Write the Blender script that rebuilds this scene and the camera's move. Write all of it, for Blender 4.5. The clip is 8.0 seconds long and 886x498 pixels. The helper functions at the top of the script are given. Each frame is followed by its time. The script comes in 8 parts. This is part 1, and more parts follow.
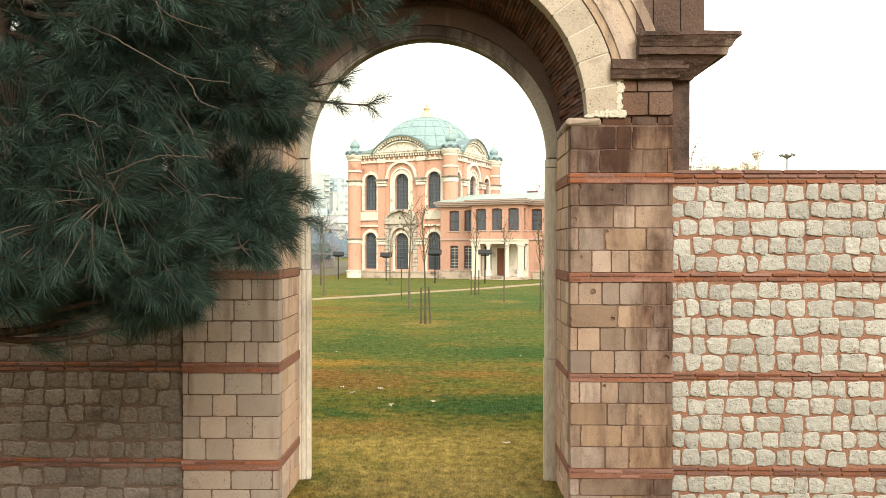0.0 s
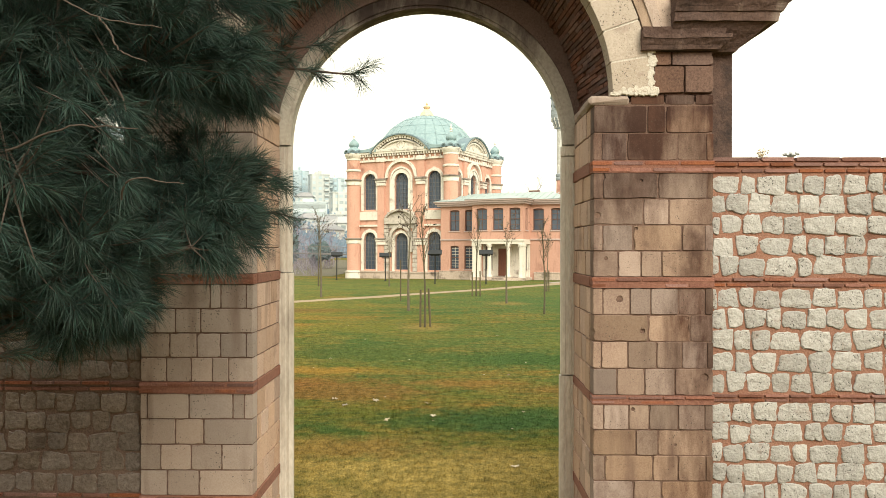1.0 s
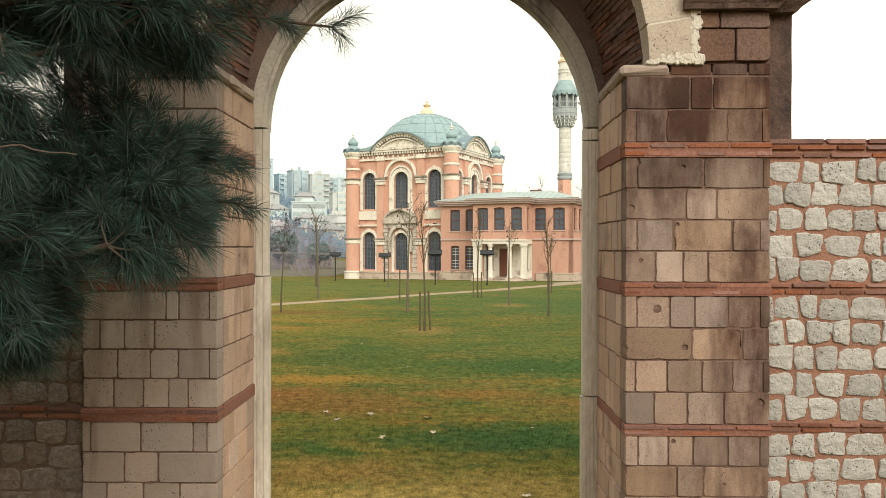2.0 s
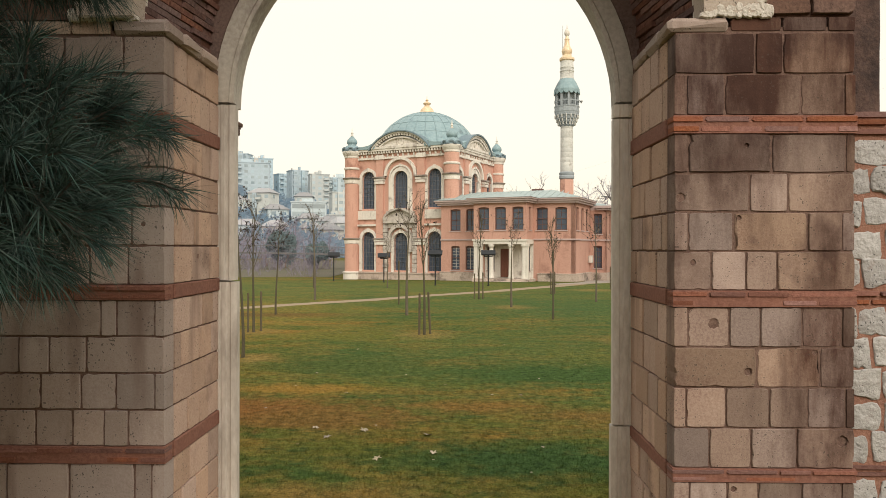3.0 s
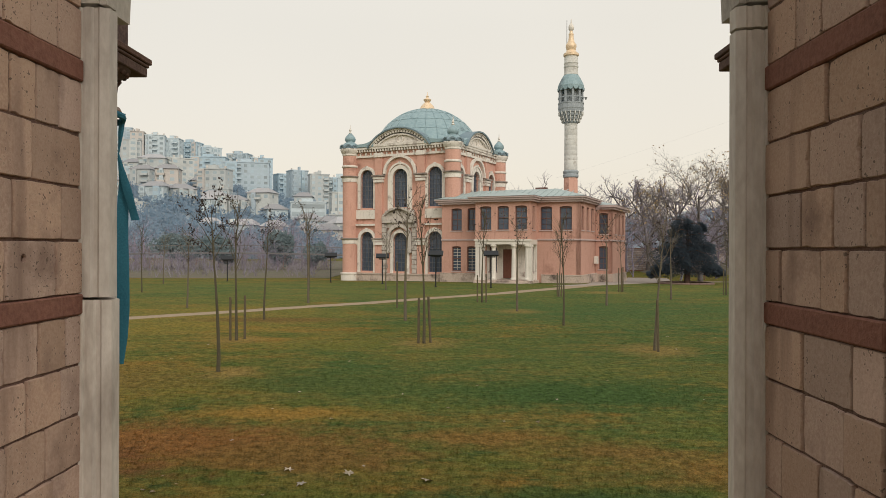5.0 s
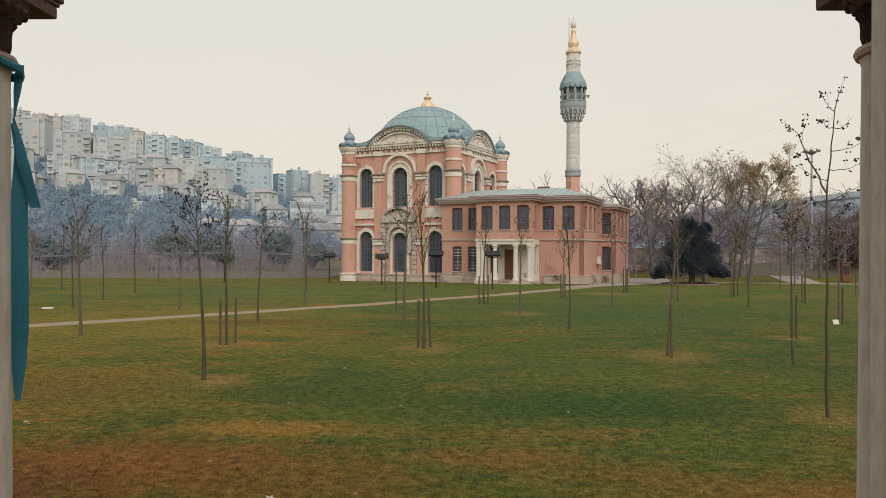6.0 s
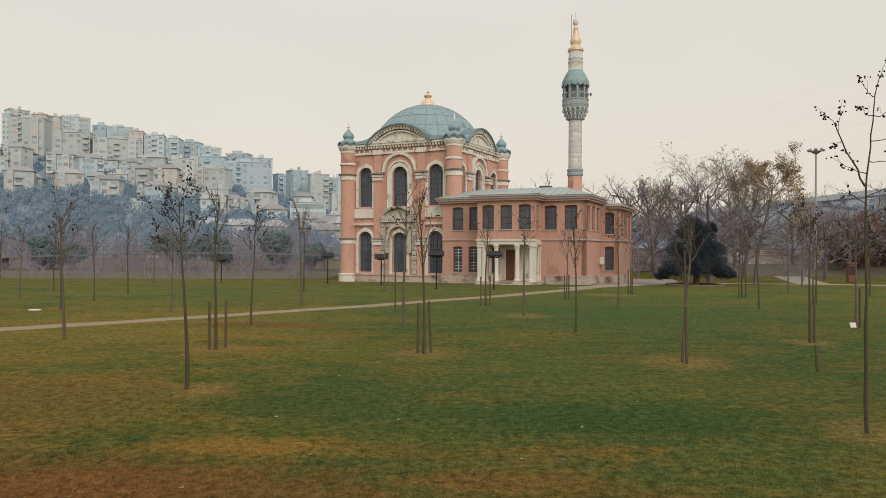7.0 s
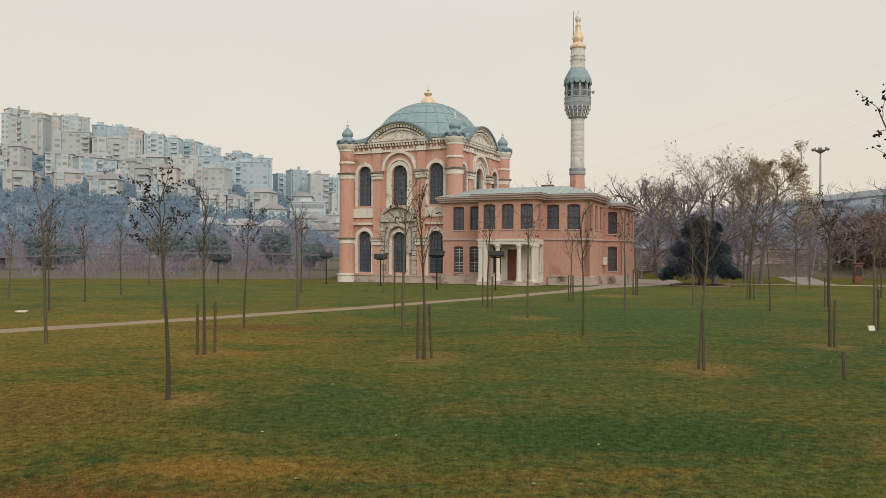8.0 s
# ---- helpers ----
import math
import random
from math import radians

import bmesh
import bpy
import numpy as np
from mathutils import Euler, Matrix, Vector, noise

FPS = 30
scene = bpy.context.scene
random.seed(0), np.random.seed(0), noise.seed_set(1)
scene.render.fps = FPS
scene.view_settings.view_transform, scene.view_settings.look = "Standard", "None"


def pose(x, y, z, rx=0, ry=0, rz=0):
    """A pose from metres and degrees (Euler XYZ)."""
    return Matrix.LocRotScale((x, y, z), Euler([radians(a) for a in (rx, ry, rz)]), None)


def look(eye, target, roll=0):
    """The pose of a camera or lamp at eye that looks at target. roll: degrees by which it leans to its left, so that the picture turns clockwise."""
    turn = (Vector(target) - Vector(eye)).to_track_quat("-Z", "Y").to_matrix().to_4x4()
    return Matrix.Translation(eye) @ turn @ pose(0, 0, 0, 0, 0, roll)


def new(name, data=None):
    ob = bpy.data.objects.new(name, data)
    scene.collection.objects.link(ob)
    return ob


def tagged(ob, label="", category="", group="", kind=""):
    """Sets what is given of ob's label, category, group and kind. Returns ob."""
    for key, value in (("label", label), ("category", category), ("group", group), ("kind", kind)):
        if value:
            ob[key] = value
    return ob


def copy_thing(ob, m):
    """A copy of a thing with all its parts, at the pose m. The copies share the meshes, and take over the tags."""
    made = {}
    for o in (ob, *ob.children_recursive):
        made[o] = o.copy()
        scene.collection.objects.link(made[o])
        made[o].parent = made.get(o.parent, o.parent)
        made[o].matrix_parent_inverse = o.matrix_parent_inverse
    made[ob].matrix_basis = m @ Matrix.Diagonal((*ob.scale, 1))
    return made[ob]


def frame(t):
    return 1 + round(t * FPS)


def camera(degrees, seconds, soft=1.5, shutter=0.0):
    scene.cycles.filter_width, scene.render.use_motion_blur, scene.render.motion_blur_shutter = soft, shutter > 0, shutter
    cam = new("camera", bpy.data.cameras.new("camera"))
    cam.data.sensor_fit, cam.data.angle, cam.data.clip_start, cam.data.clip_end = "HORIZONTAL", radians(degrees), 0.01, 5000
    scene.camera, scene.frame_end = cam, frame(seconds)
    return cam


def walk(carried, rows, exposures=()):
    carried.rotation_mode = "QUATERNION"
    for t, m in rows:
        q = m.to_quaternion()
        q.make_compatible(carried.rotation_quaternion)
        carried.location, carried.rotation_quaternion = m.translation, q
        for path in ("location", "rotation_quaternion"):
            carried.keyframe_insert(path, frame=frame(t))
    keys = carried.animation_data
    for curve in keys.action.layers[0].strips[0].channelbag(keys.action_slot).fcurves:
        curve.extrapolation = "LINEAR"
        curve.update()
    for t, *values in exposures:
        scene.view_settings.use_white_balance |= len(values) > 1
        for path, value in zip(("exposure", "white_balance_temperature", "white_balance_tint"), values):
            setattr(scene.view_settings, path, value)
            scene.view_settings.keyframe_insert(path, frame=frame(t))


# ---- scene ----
cam = camera(64.0, 8.0, soft=0.75)
# seconds, eye x, y, z, pitch, roll, yaw
ROWS = [
    (0.0, 0.3, 0.077, 2.588, -0.14, -0.03, 0.89), (0.5, 0.287, 0.577, 2.587, -0.13, -0.04, 0.89),
    (1.0, 0.274, 1.075, 2.585, -0.12, -0.06, 0.9), (1.5, 0.259, 1.571, 2.583, -0.11, -0.07, 0.9),
    (2.0, 0.245, 2.066, 2.58, -0.11, -0.09, 0.91), (3.5, 0.198, 3.538, 2.57, -0.08, -0.13, 0.92),
    (4.0, 0.181, 4.026, 2.566, -0.07, -0.15, 0.93), (4.5, 0.163, 4.511, 2.561, -0.06, -0.16, 0.93),
    (6.0, 0.108, 5.957, 2.544, -0.03, -0.21, 0.95), (6.5, 0.088, 6.436, 2.537, -0.02, -0.22, 0.95),
    (7.0, 0.068, 6.913, 2.53, -0.01, -0.24, 0.96), (7.5, 0.047, 7.388, 2.522, -0.01, -0.25, 0.96),
    (8.0, 0.025, 7.861, 2.514, 0.0, -0.27, 0.97),
]
EXPOSURES = [(0.0, 1.36, 7050, 2), (1.0, 1.21, 7000, 2), (2.0, 0.90, 6900, 4), (3.5, 0.42, 6650, 10), (4.5, 0.24, 6500, 10), (6.0, 0.08, 6500, 10), (8.0, 0.03, 6500, 10)]
walk(cam, [(t, pose(x, y, z, 90 + p, r, w)) for t, x, y, z, p, r, w in ROWS], EXPOSURES)

# ---- light: an overcast sky and a weak, very soft sun ----
world = bpy.data.worlds.new("overcast_sky")
scene.world = world
world.use_nodes = True
wn, wl = world.node_tree.nodes, world.node_tree.links
wn.clear()
sky = wn.new("ShaderNodeTexSky")
sky.sky_type, sky.sun_disc = "NISHITA", False
sky.sun_elevation, sky.sun_rotation = radians(36), radians(157)
sky.dust_density, sky.air_density = 4.0, 1.0
geo = wn.new("ShaderNodeTexCoord")
sep = wn.new("ShaderNodeSeparateXYZ")
ramp = wn.new("ShaderNodeValToRGB")
ramp.color_ramp.elements[0].position, ramp.color_ramp.elements[0].color = 0.0, (0.72, 0.645, 0.53, 1)
ramp.color_ramp.elements[1].position, ramp.color_ramp.elements[1].color = 1.0, (0.84, 0.83, 0.80, 1)
mid = ramp.color_ramp.elements.new(0.3)
mid.color = (0.685, 0.64, 0.55, 1)
cloud = wn.new("ShaderNodeTexNoise")
cloud.inputs["Scale"].default_value, cloud.inputs["Detail"].default_value = 1.6, 3.0
cmul = wn.new("ShaderNodeMapRange")
cmul.inputs["To Min"].default_value, cmul.inputs["To Max"].default_value = 0.94, 1.06
b1, b2, add = wn.new("ShaderNodeBackground"), wn.new("ShaderNodeBackground"), wn.new("ShaderNodeAddShader")
wout = wn.new("ShaderNodeOutputWorld")
wl.new(geo.outputs["Generated"], sep.inputs[0])
wl.new(sep.outputs["Z"], ramp.inputs[0])
wl.new(geo.outputs["Generated"], cloud.inputs["Vector"])
wl.new(cloud.outputs["Fac"], cmul.inputs["Value"])
wl.new(sky.outputs[0], b1.inputs["Color"])
wl.new(ramp.outputs[0], b2.inputs["Color"])
wl.new(cmul.outputs[0], b2.inputs["Strength"])
b1.inputs["Strength"].default_value = 0.02
wl.new(b1.outputs[0], add.inputs[0])
wl.new(b2.outputs[0], add.inputs[1])
wl.new(add.outputs[0], wout.inputs[0])
sun_data = bpy.data.lights.new("sun", "SUN")
sun_data.energy, sun_data.angle, sun_data.color = 1.2, radians(35), (1.0, 0.93, 0.84)
sun = new("sun", sun_data)
sun.matrix_world = look((0, 0, 60), (-12.5, 29.5, 37))


# ---- materials ----
def material(name, colours, rough=0.85, metal=0.0, grain=40.0, patch=1.5, bump=0.3, vary=0.0, stain=None, stain_scale=0.8, stain_cut=0.58, pits=0.0, stretch=None, spec=0.35, coarse_bump=0.0, streak=None, stain_soft=0.17, streak_cut=0.50, run=None):
    """Two scales of noise between three colours, piece-to-piece variation, stains, pits and relief, in world metres."""
    m = bpy.data.materials.new(name)
    m.use_nodes = True
    n, l = m.node_tree.nodes, m.node_tree.links
    bsdf = n["Principled BSDF"]
    bsdf.inputs["Metallic"].default_value = metal
    bsdf.inputs["Specular IOR Level"].default_value = spec
    g = n.new("ShaderNodeNewGeometry")
    vec = g.outputs["Position"]
    if stretch:
        mp = n.new("ShaderNodeMapping")
        mp.inputs["Scale"].default_value = stretch
        l.new(vec, mp.inputs["Vector"])
        vec = mp.outputs[0]

    def tex(scale, detail, rough_=0.6):
        t = n.new("ShaderNodeTexNoise")
        t.inputs["Scale"].default_value, t.inputs["Detail"].default_value = scale, detail
        t.inputs["Roughness"].default_value = rough_
        l.new(vec, t.inputs["Vector"])
        return t.outputs["Fac"]

    def mix(fac, a, b, mode="MIX"):
        x = n.new("ShaderNodeMix")
        x.data_type, x.blend_type = "RGBA", mode
        for s, v in ((x.inputs["Factor"], fac), (x.inputs["A"], a), (x.inputs["B"], b)):
            if isinstance(v, (float, int)):
                s.default_value = v
            elif isinstance(v, tuple):
                s.default_value = (*v, 1)
            else:
                l.new(v, s)
        return x.outputs["Result"]

    def ranged(v, a, b, c=0.0, d=1.0):
        r = n.new("ShaderNodeMapRange")
        for k, u in zip(("From Min", "From Max", "To Min", "To Max"), (a, b, c, d)):
            r.inputs[k].default_value = u
        l.new(v, r.inputs["Value"])
        return r.outputs[0]

    fine, big = tex(grain, 6), tex(patch, 4)
    col = mix(ranged(big, 0.32, 0.68), colours[0], colours[1])
    col = mix(ranged(fine, 0.35, 0.75), col, colours[2]) if len(colours) > 2 else col
    if vary:
        oi, isl, ad = n.new("ShaderNodeObjectInfo"), n.new("ShaderNodeNewGeometry"), n.new("ShaderNodeMath")
        ad.operation = "ADD"
        l.new(oi.outputs["Random"], ad.inputs[0])
        l.new(isl.outputs["Random Per Island"], ad.inputs[1])
        fr = n.new("ShaderNodeMath")
        fr.operation = "FRACT"
        l.new(ad.outputs[0], fr.inputs[0])
        hsv = n.new("ShaderNodeHueSaturation")
        l.new(ranged(fr.outputs[0], 0, 1, 1 - vary, 1 + vary), hsv.inputs["Value"])
        fr2 = n.new("ShaderNodeMath")
        fr2.operation, fr2.inputs[1].default_value = "MULTIPLY", 7.31
        l.new(fr.outputs[0], fr2.inputs[0])
        fr3 = n.new("ShaderNodeMath")
        fr3.operation = "FRACT"
        l.new(fr2.outputs[0], fr3.inputs[0])
        l.new(ranged(fr3.outputs[0], 0, 1, 0.5 - vary * 0.035, 0.5 + vary * 0.015), hsv.inputs["Hue"])
        l.new(ranged(fr3.outputs[0], 0, 1, 1 - vary, 1 + vary * 0.8), hsv.inputs["Saturation"])
        l.new(col, hsv.inputs["Color"])
        col = hsv.outputs[0]
    if stain:
        col = mix(ranged(tex(stain_scale, 7, 0.65), stain_cut, stain_cut + stain_soft), col, stain)
    if streak:
        mp2 = n.new("ShaderNodeMapping")
        mp2.inputs["Scale"].default_value = (5, 5, 0.7)
        l.new(g.outputs["Position"], mp2.inputs["Vector"])
        ts = n.new("ShaderNodeTexNoise")
        ts.inputs["Scale"].default_value, ts.inputs["Detail"].default_value = 1.0, 5
        l.new(mp2.outputs[0], ts.inputs["Vector"])
        col = mix(ranged(ts.outputs["Fac"], streak_cut, streak_cut + 0.2, 0, 0.85), col, streak)
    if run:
        # ragged darkening from an outer edge and top: pier water stain, painted vault shade
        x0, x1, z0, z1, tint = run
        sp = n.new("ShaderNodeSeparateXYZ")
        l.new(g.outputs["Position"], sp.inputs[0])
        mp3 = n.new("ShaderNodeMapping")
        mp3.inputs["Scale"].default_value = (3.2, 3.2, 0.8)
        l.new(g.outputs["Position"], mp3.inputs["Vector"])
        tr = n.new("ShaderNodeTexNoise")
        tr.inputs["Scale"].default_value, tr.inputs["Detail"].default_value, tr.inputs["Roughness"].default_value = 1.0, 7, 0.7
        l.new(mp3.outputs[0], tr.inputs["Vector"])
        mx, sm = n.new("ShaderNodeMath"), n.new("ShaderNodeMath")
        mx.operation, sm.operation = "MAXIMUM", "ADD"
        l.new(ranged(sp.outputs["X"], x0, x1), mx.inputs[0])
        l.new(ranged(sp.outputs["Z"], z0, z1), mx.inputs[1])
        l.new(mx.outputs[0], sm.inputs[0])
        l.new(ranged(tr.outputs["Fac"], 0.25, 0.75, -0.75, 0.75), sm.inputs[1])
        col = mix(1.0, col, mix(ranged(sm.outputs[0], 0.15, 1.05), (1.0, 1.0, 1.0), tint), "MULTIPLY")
    height = fine
    if pits:
        hole = ranged(tex(75, 1.5, 0.4), 0.645, 0.69)
        some = ranged(tex(5, 3), 0.42, 0.56, 0.0, pits)
        mul = n.new("ShaderNodeMath")
        mul.operation = "MULTIPLY"
        l.new(hole, mul.inputs[0])
        l.new(some, mul.inputs[1])
        col = mix(mul.outputs[0], col, tuple(c * 0.22 for c in colours[0]))
        deep = n.new("ShaderNodeMath")
        deep.operation = "MULTIPLY_ADD"
        l.new(mul.outputs[0], deep.inputs[0])
        deep.inputs[1].default_value = -1.2
        l.new(fine, deep.inputs[2])
        height = deep.outputs[0]
    l.new(col, bsdf.inputs["Base Color"])
    l.new(ranged(fine, 0.3, 0.7, rough - 0.08, min(1.0, rough + 0.08)), bsdf.inputs["Roughness"])
    if bump:
        bp = n.new("ShaderNodeBump")
        bp.inputs["Strength"].default_value, bp.inputs["Distance"].default_value = bump, 0.6 / grain
        l.new(height, bp.inputs["Height"])
        if coarse_bump:
            b0 = n.new("ShaderNodeBump")
            b0.inputs["Strength"].default_value, b0.inputs["Distance"].default_value = coarse_bump, 0.03
            l.new(tex(14, 4), b0.inputs["Height"])
            l.new(b0.outputs[0], bp.inputs["Normal"])
        l.new(bp.outputs[0], bsdf.inputs["Normal"])
    return m


M_ASHLAR = material("limestone", [(0.42, 0.315, 0.25), (0.33, 0.24, 0.19), (0.50, 0.40, 0.325)], 0.9, grain=75, patch=2.2, bump=0.22, vary=0.24, stain=(0.11, 0.075, 0.058), stain_scale=1.6, stain_cut=0.56, pits=1.0, streak=(0.12, 0.08, 0.062))
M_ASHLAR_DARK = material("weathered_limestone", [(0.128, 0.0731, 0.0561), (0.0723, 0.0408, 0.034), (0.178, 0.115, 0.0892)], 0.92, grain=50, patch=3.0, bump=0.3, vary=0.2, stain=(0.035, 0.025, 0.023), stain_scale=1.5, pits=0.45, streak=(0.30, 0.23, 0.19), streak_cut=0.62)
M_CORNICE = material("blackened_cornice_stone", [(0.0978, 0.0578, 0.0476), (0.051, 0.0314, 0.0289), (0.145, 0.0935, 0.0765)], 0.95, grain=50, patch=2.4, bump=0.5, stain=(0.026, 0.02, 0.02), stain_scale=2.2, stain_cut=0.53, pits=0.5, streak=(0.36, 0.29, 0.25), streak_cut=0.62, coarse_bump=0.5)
M_VOUSSOIR = material("pale_voussoir_stone", [(0.45, 0.383, 0.317), (0.369, 0.303, 0.246), (0.513, 0.445, 0.383)], 0.9, grain=50, patch=2.5, bump=0.4, vary=0.08, stain=(0.25, 0.175, 0.145), stain_scale=2.4, stain_cut=0.55, pits=0.9, streak=(0.31, 0.23, 0.185), streak_cut=0.58)
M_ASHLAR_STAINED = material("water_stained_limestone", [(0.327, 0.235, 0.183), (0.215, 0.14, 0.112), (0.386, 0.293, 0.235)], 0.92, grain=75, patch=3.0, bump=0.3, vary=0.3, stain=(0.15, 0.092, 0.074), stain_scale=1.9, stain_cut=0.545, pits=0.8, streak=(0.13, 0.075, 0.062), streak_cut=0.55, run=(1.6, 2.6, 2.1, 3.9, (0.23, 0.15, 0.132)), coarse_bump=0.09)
M_ASHLAR_GREY = material("grey_beige_limestone", [(0.364, 0.292, 0.254), (0.289, 0.222, 0.191), (0.417, 0.347, 0.31)], 0.92, grain=75, patch=2.2, bump=0.26, vary=0.17, stain=(0.18, 0.128, 0.11), stain_scale=1.6, stain_cut=0.6, pits=0.8, streak=(0.19, 0.132, 0.112), streak_cut=0.55, coarse_bump=0.09)
M_ASHLAR_JAMB = material("cream_pink_limestone", [(0.493, 0.343, 0.265), (0.391, 0.261, 0.2), (0.574, 0.428, 0.341)], 0.92, grain=75, patch=1.8, bump=0.24, vary=0.16, stain=(0.22, 0.145, 0.118), stain_scale=1.7, stain_cut=0.58, pits=0.8, streak=(0.22, 0.145, 0.118), streak_cut=0.58, coarse_bump=0.09)
M_DAUB = material("brown_daub", [(0.235, 0.10, 0.072), (0.18, 0.08, 0.06), (0.30, 0.15, 0.11)], 0.95, grain=45, patch=3.5, bump=0.5)
# stained marble that darkens with height: crown shade painted into the colour
M_FRAME_ARCH = material("stained_marble_crown_shade", [(0.44, 0.40, 0.35), (0.34, 0.305, 0.265), (0.53, 0.495, 0.44)], 0.75, grain=30, patch=1.4, bump=0.2, stain=(0.15, 0.12, 0.10), stain_cut=0.55, run=(8.0, 9.0, 4.1, 4.95, (0.2, 0.155, 0.165)))
M_FRAME = material("marble_frame", [(0.572, 0.522, 0.459), (0.462, 0.413, 0.364), (0.682, 0.638, 0.577)], 0.7, grain=30, patch=1.4, bump=0.15, vary=0.08, stain=(0.17, 0.135, 0.11), stretch=(1, 1, 0.35))
M_ROUGH = material("field_stone", [(0.417, 0.405, 0.389), (0.347, 0.331, 0.317), (0.473, 0.463, 0.449)], 0.95, grain=30, patch=5, bump=0.55, vary=0.15, stain=(0.28, 0.22, 0.19), stain_scale=8, stain_cut=0.585, coarse_bump=0.8, pits=1.0)
# left wall's tan stone, with the pine's shade mixed into the colour
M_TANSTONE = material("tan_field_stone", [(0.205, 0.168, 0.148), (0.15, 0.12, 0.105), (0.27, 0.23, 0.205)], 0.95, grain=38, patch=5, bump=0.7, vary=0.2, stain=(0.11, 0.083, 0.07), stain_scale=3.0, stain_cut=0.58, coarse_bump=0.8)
M_MORTAR = material("red_lime_mortar", [(0.291, 0.14, 0.096), (0.228, 0.105, 0.0735), (0.354, 0.203, 0.15)], 1.0, grain=60, patch=3, bump=0.9, stain=(0.16, 0.075, 0.055), stain_scale=4, coarse_bump=0.4)
# darker, browner mortar for the left wall and the kerb
M_DARKMORTAR = material("dark_brown_mortar", [(0.17, 0.115, 0.095), (0.12, 0.08, 0.067), (0.23, 0.165, 0.135)], 1.0, grain=60, patch=3, bump=0.9, coarse_bump=0.4)
M_JOINT = material("grey_lime_mortar", [(0.15, 0.092, 0.073), (0.105, 0.062, 0.05), (0.22, 0.145, 0.115)], 1.0, grain=70, patch=4, bump=0.6)
M_WHITE_MORTAR = material("white_lime_mortar", [(0.594, 0.549, 0.486), (0.495, 0.45, 0.387), (0.666, 0.63, 0.576)], 1.0, grain=60, patch=6, bump=0.8)
M_BRICK = material("brick", [(0.235, 0.0966, 0.0662), (0.17, 0.0699, 0.0515), (0.294, 0.143, 0.103)], 0.92, grain=60, patch=4, bump=0.6, vary=0.3, stain=(0.10, 0.048, 0.04), stain_scale=2.5)
# stained brick, with shade towards the vault's crown painted into the colour
M_SOFFIT = material("stained_brick_crown_shade", [(0.16, 0.078, 0.062), (0.095, 0.05, 0.043), (0.23, 0.13, 0.105)], 0.95, grain=45, patch=2, bump=0.6, vary=0.35, stain=(0.05, 0.034, 0.034), stain_scale=1.4, run=(8.0, 9.0, 4.75, 5.5, (0.34, 0.28, 0.32)))
M_BARK = material("pine_bark", [(0.065, 0.038, 0.03), (0.04, 0.025, 0.022), (0.11, 0.066, 0.05)], 0.95, grain=30, patch=6, bump=0.9)
M_TWIG = material("brown_twig", [(0.0792, 0.0612, 0.0518), (0.054, 0.0403, 0.0338), (0.115, 0.0922, 0.0778)], 0.9, grain=60, patch=8, bump=0.4)
M_NEEDLE = material("pine_needles", [(0.0229, 0.0458, 0.0447), (0.0313, 0.0588, 0.0518), (0.0489, 0.0841, 0.0627)], 0.7, grain=12, patch=1.6, bump=0.0, vary=0.4, spec=0.2)
M_SAPLING = material("sapling_bark", [(0.0822, 0.07, 0.0431), (0.0569, 0.049, 0.0308), (0.113, 0.098, 0.0616)], 0.9, grain=40, patch=3, bump=0.4)
M_PALEBARK = material("pale_sapling_bark", [(0.12, 0.1, 0.068), (0.088, 0.0738, 0.052), (0.16, 0.135, 0.096)], 0.9, grain=40, patch=5, bump=0.4)
M_POD = material("dry_seed_ball", [(0.04, 0.028, 0.025), (0.03, 0.022, 0.02)], 0.9, grain=80, patch=10, bump=0.3)
M_DRYLEAF = material("dry_leaf", [(0.24, 0.165, 0.075), (0.18, 0.115, 0.055), (0.30, 0.235, 0.125)], 0.8, grain=50, patch=9, bump=0.2, vary=0.35)
M_BROWNLEAF = material("withered_brown_leaves", [(0.155, 0.105, 0.088), (0.12, 0.083, 0.074), (0.19, 0.135, 0.11)], 0.95, grain=2, patch=0.4, bump=0.0, vary=0.2)
M_PALELEAF = material("pale_fallen_leaf", [(0.44, 0.37, 0.27), (0.34, 0.26, 0.17), (0.5, 0.44, 0.34)], 0.75, grain=60, patch=9, bump=0.2, vary=0.3)
M_GREYBARK = material("grey_bark", [(0.129, 0.113, 0.11), (0.086, 0.0765, 0.078), (0.181, 0.162, 0.16)], 0.95, grain=25, patch=3, bump=0.4)
# distant bare twigs, paled and blued by haze painted into the colour
M_HAZETWIG = material("hazed_thicket_twigs", [(0.235, 0.202, 0.25), (0.198, 0.202, 0.279), (0.285, 0.241, 0.284)], 0.95, grain=2, patch=0.12, bump=0.0, vary=0.3)
M_REDTWIG = material("russet_twigs", [(0.24, 0.135, 0.10), (0.19, 0.115, 0.095), (0.29, 0.175, 0.13)], 0.95, grain=2, patch=0.2, bump=0.0, vary=0.3)
M_CONIFER = material("dark_conifer", [(0.0174, 0.028, 0.0422), (0.0244, 0.037, 0.0508), (0.0336, 0.0482, 0.0608)], 0.7, grain=8, patch=1.0, bump=0.0, vary=0.3)
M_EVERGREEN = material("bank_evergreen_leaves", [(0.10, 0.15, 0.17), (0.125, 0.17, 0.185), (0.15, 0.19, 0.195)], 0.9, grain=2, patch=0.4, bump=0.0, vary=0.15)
M_WOOD = material("grey_stake_wood", [(0.0931, 0.0749, 0.0437), (0.0608, 0.0489, 0.0314), (0.147, 0.12, 0.0741)], 0.9, grain=40, patch=3, bump=0.4, stretch=(1, 1, 0.15))
M_BLACK = material("black_metal", [(0.018, 0.02, 0.022), (0.025, 0.027, 0.03)], 0.45, 0.3, grain=40, patch=4, bump=0.05)
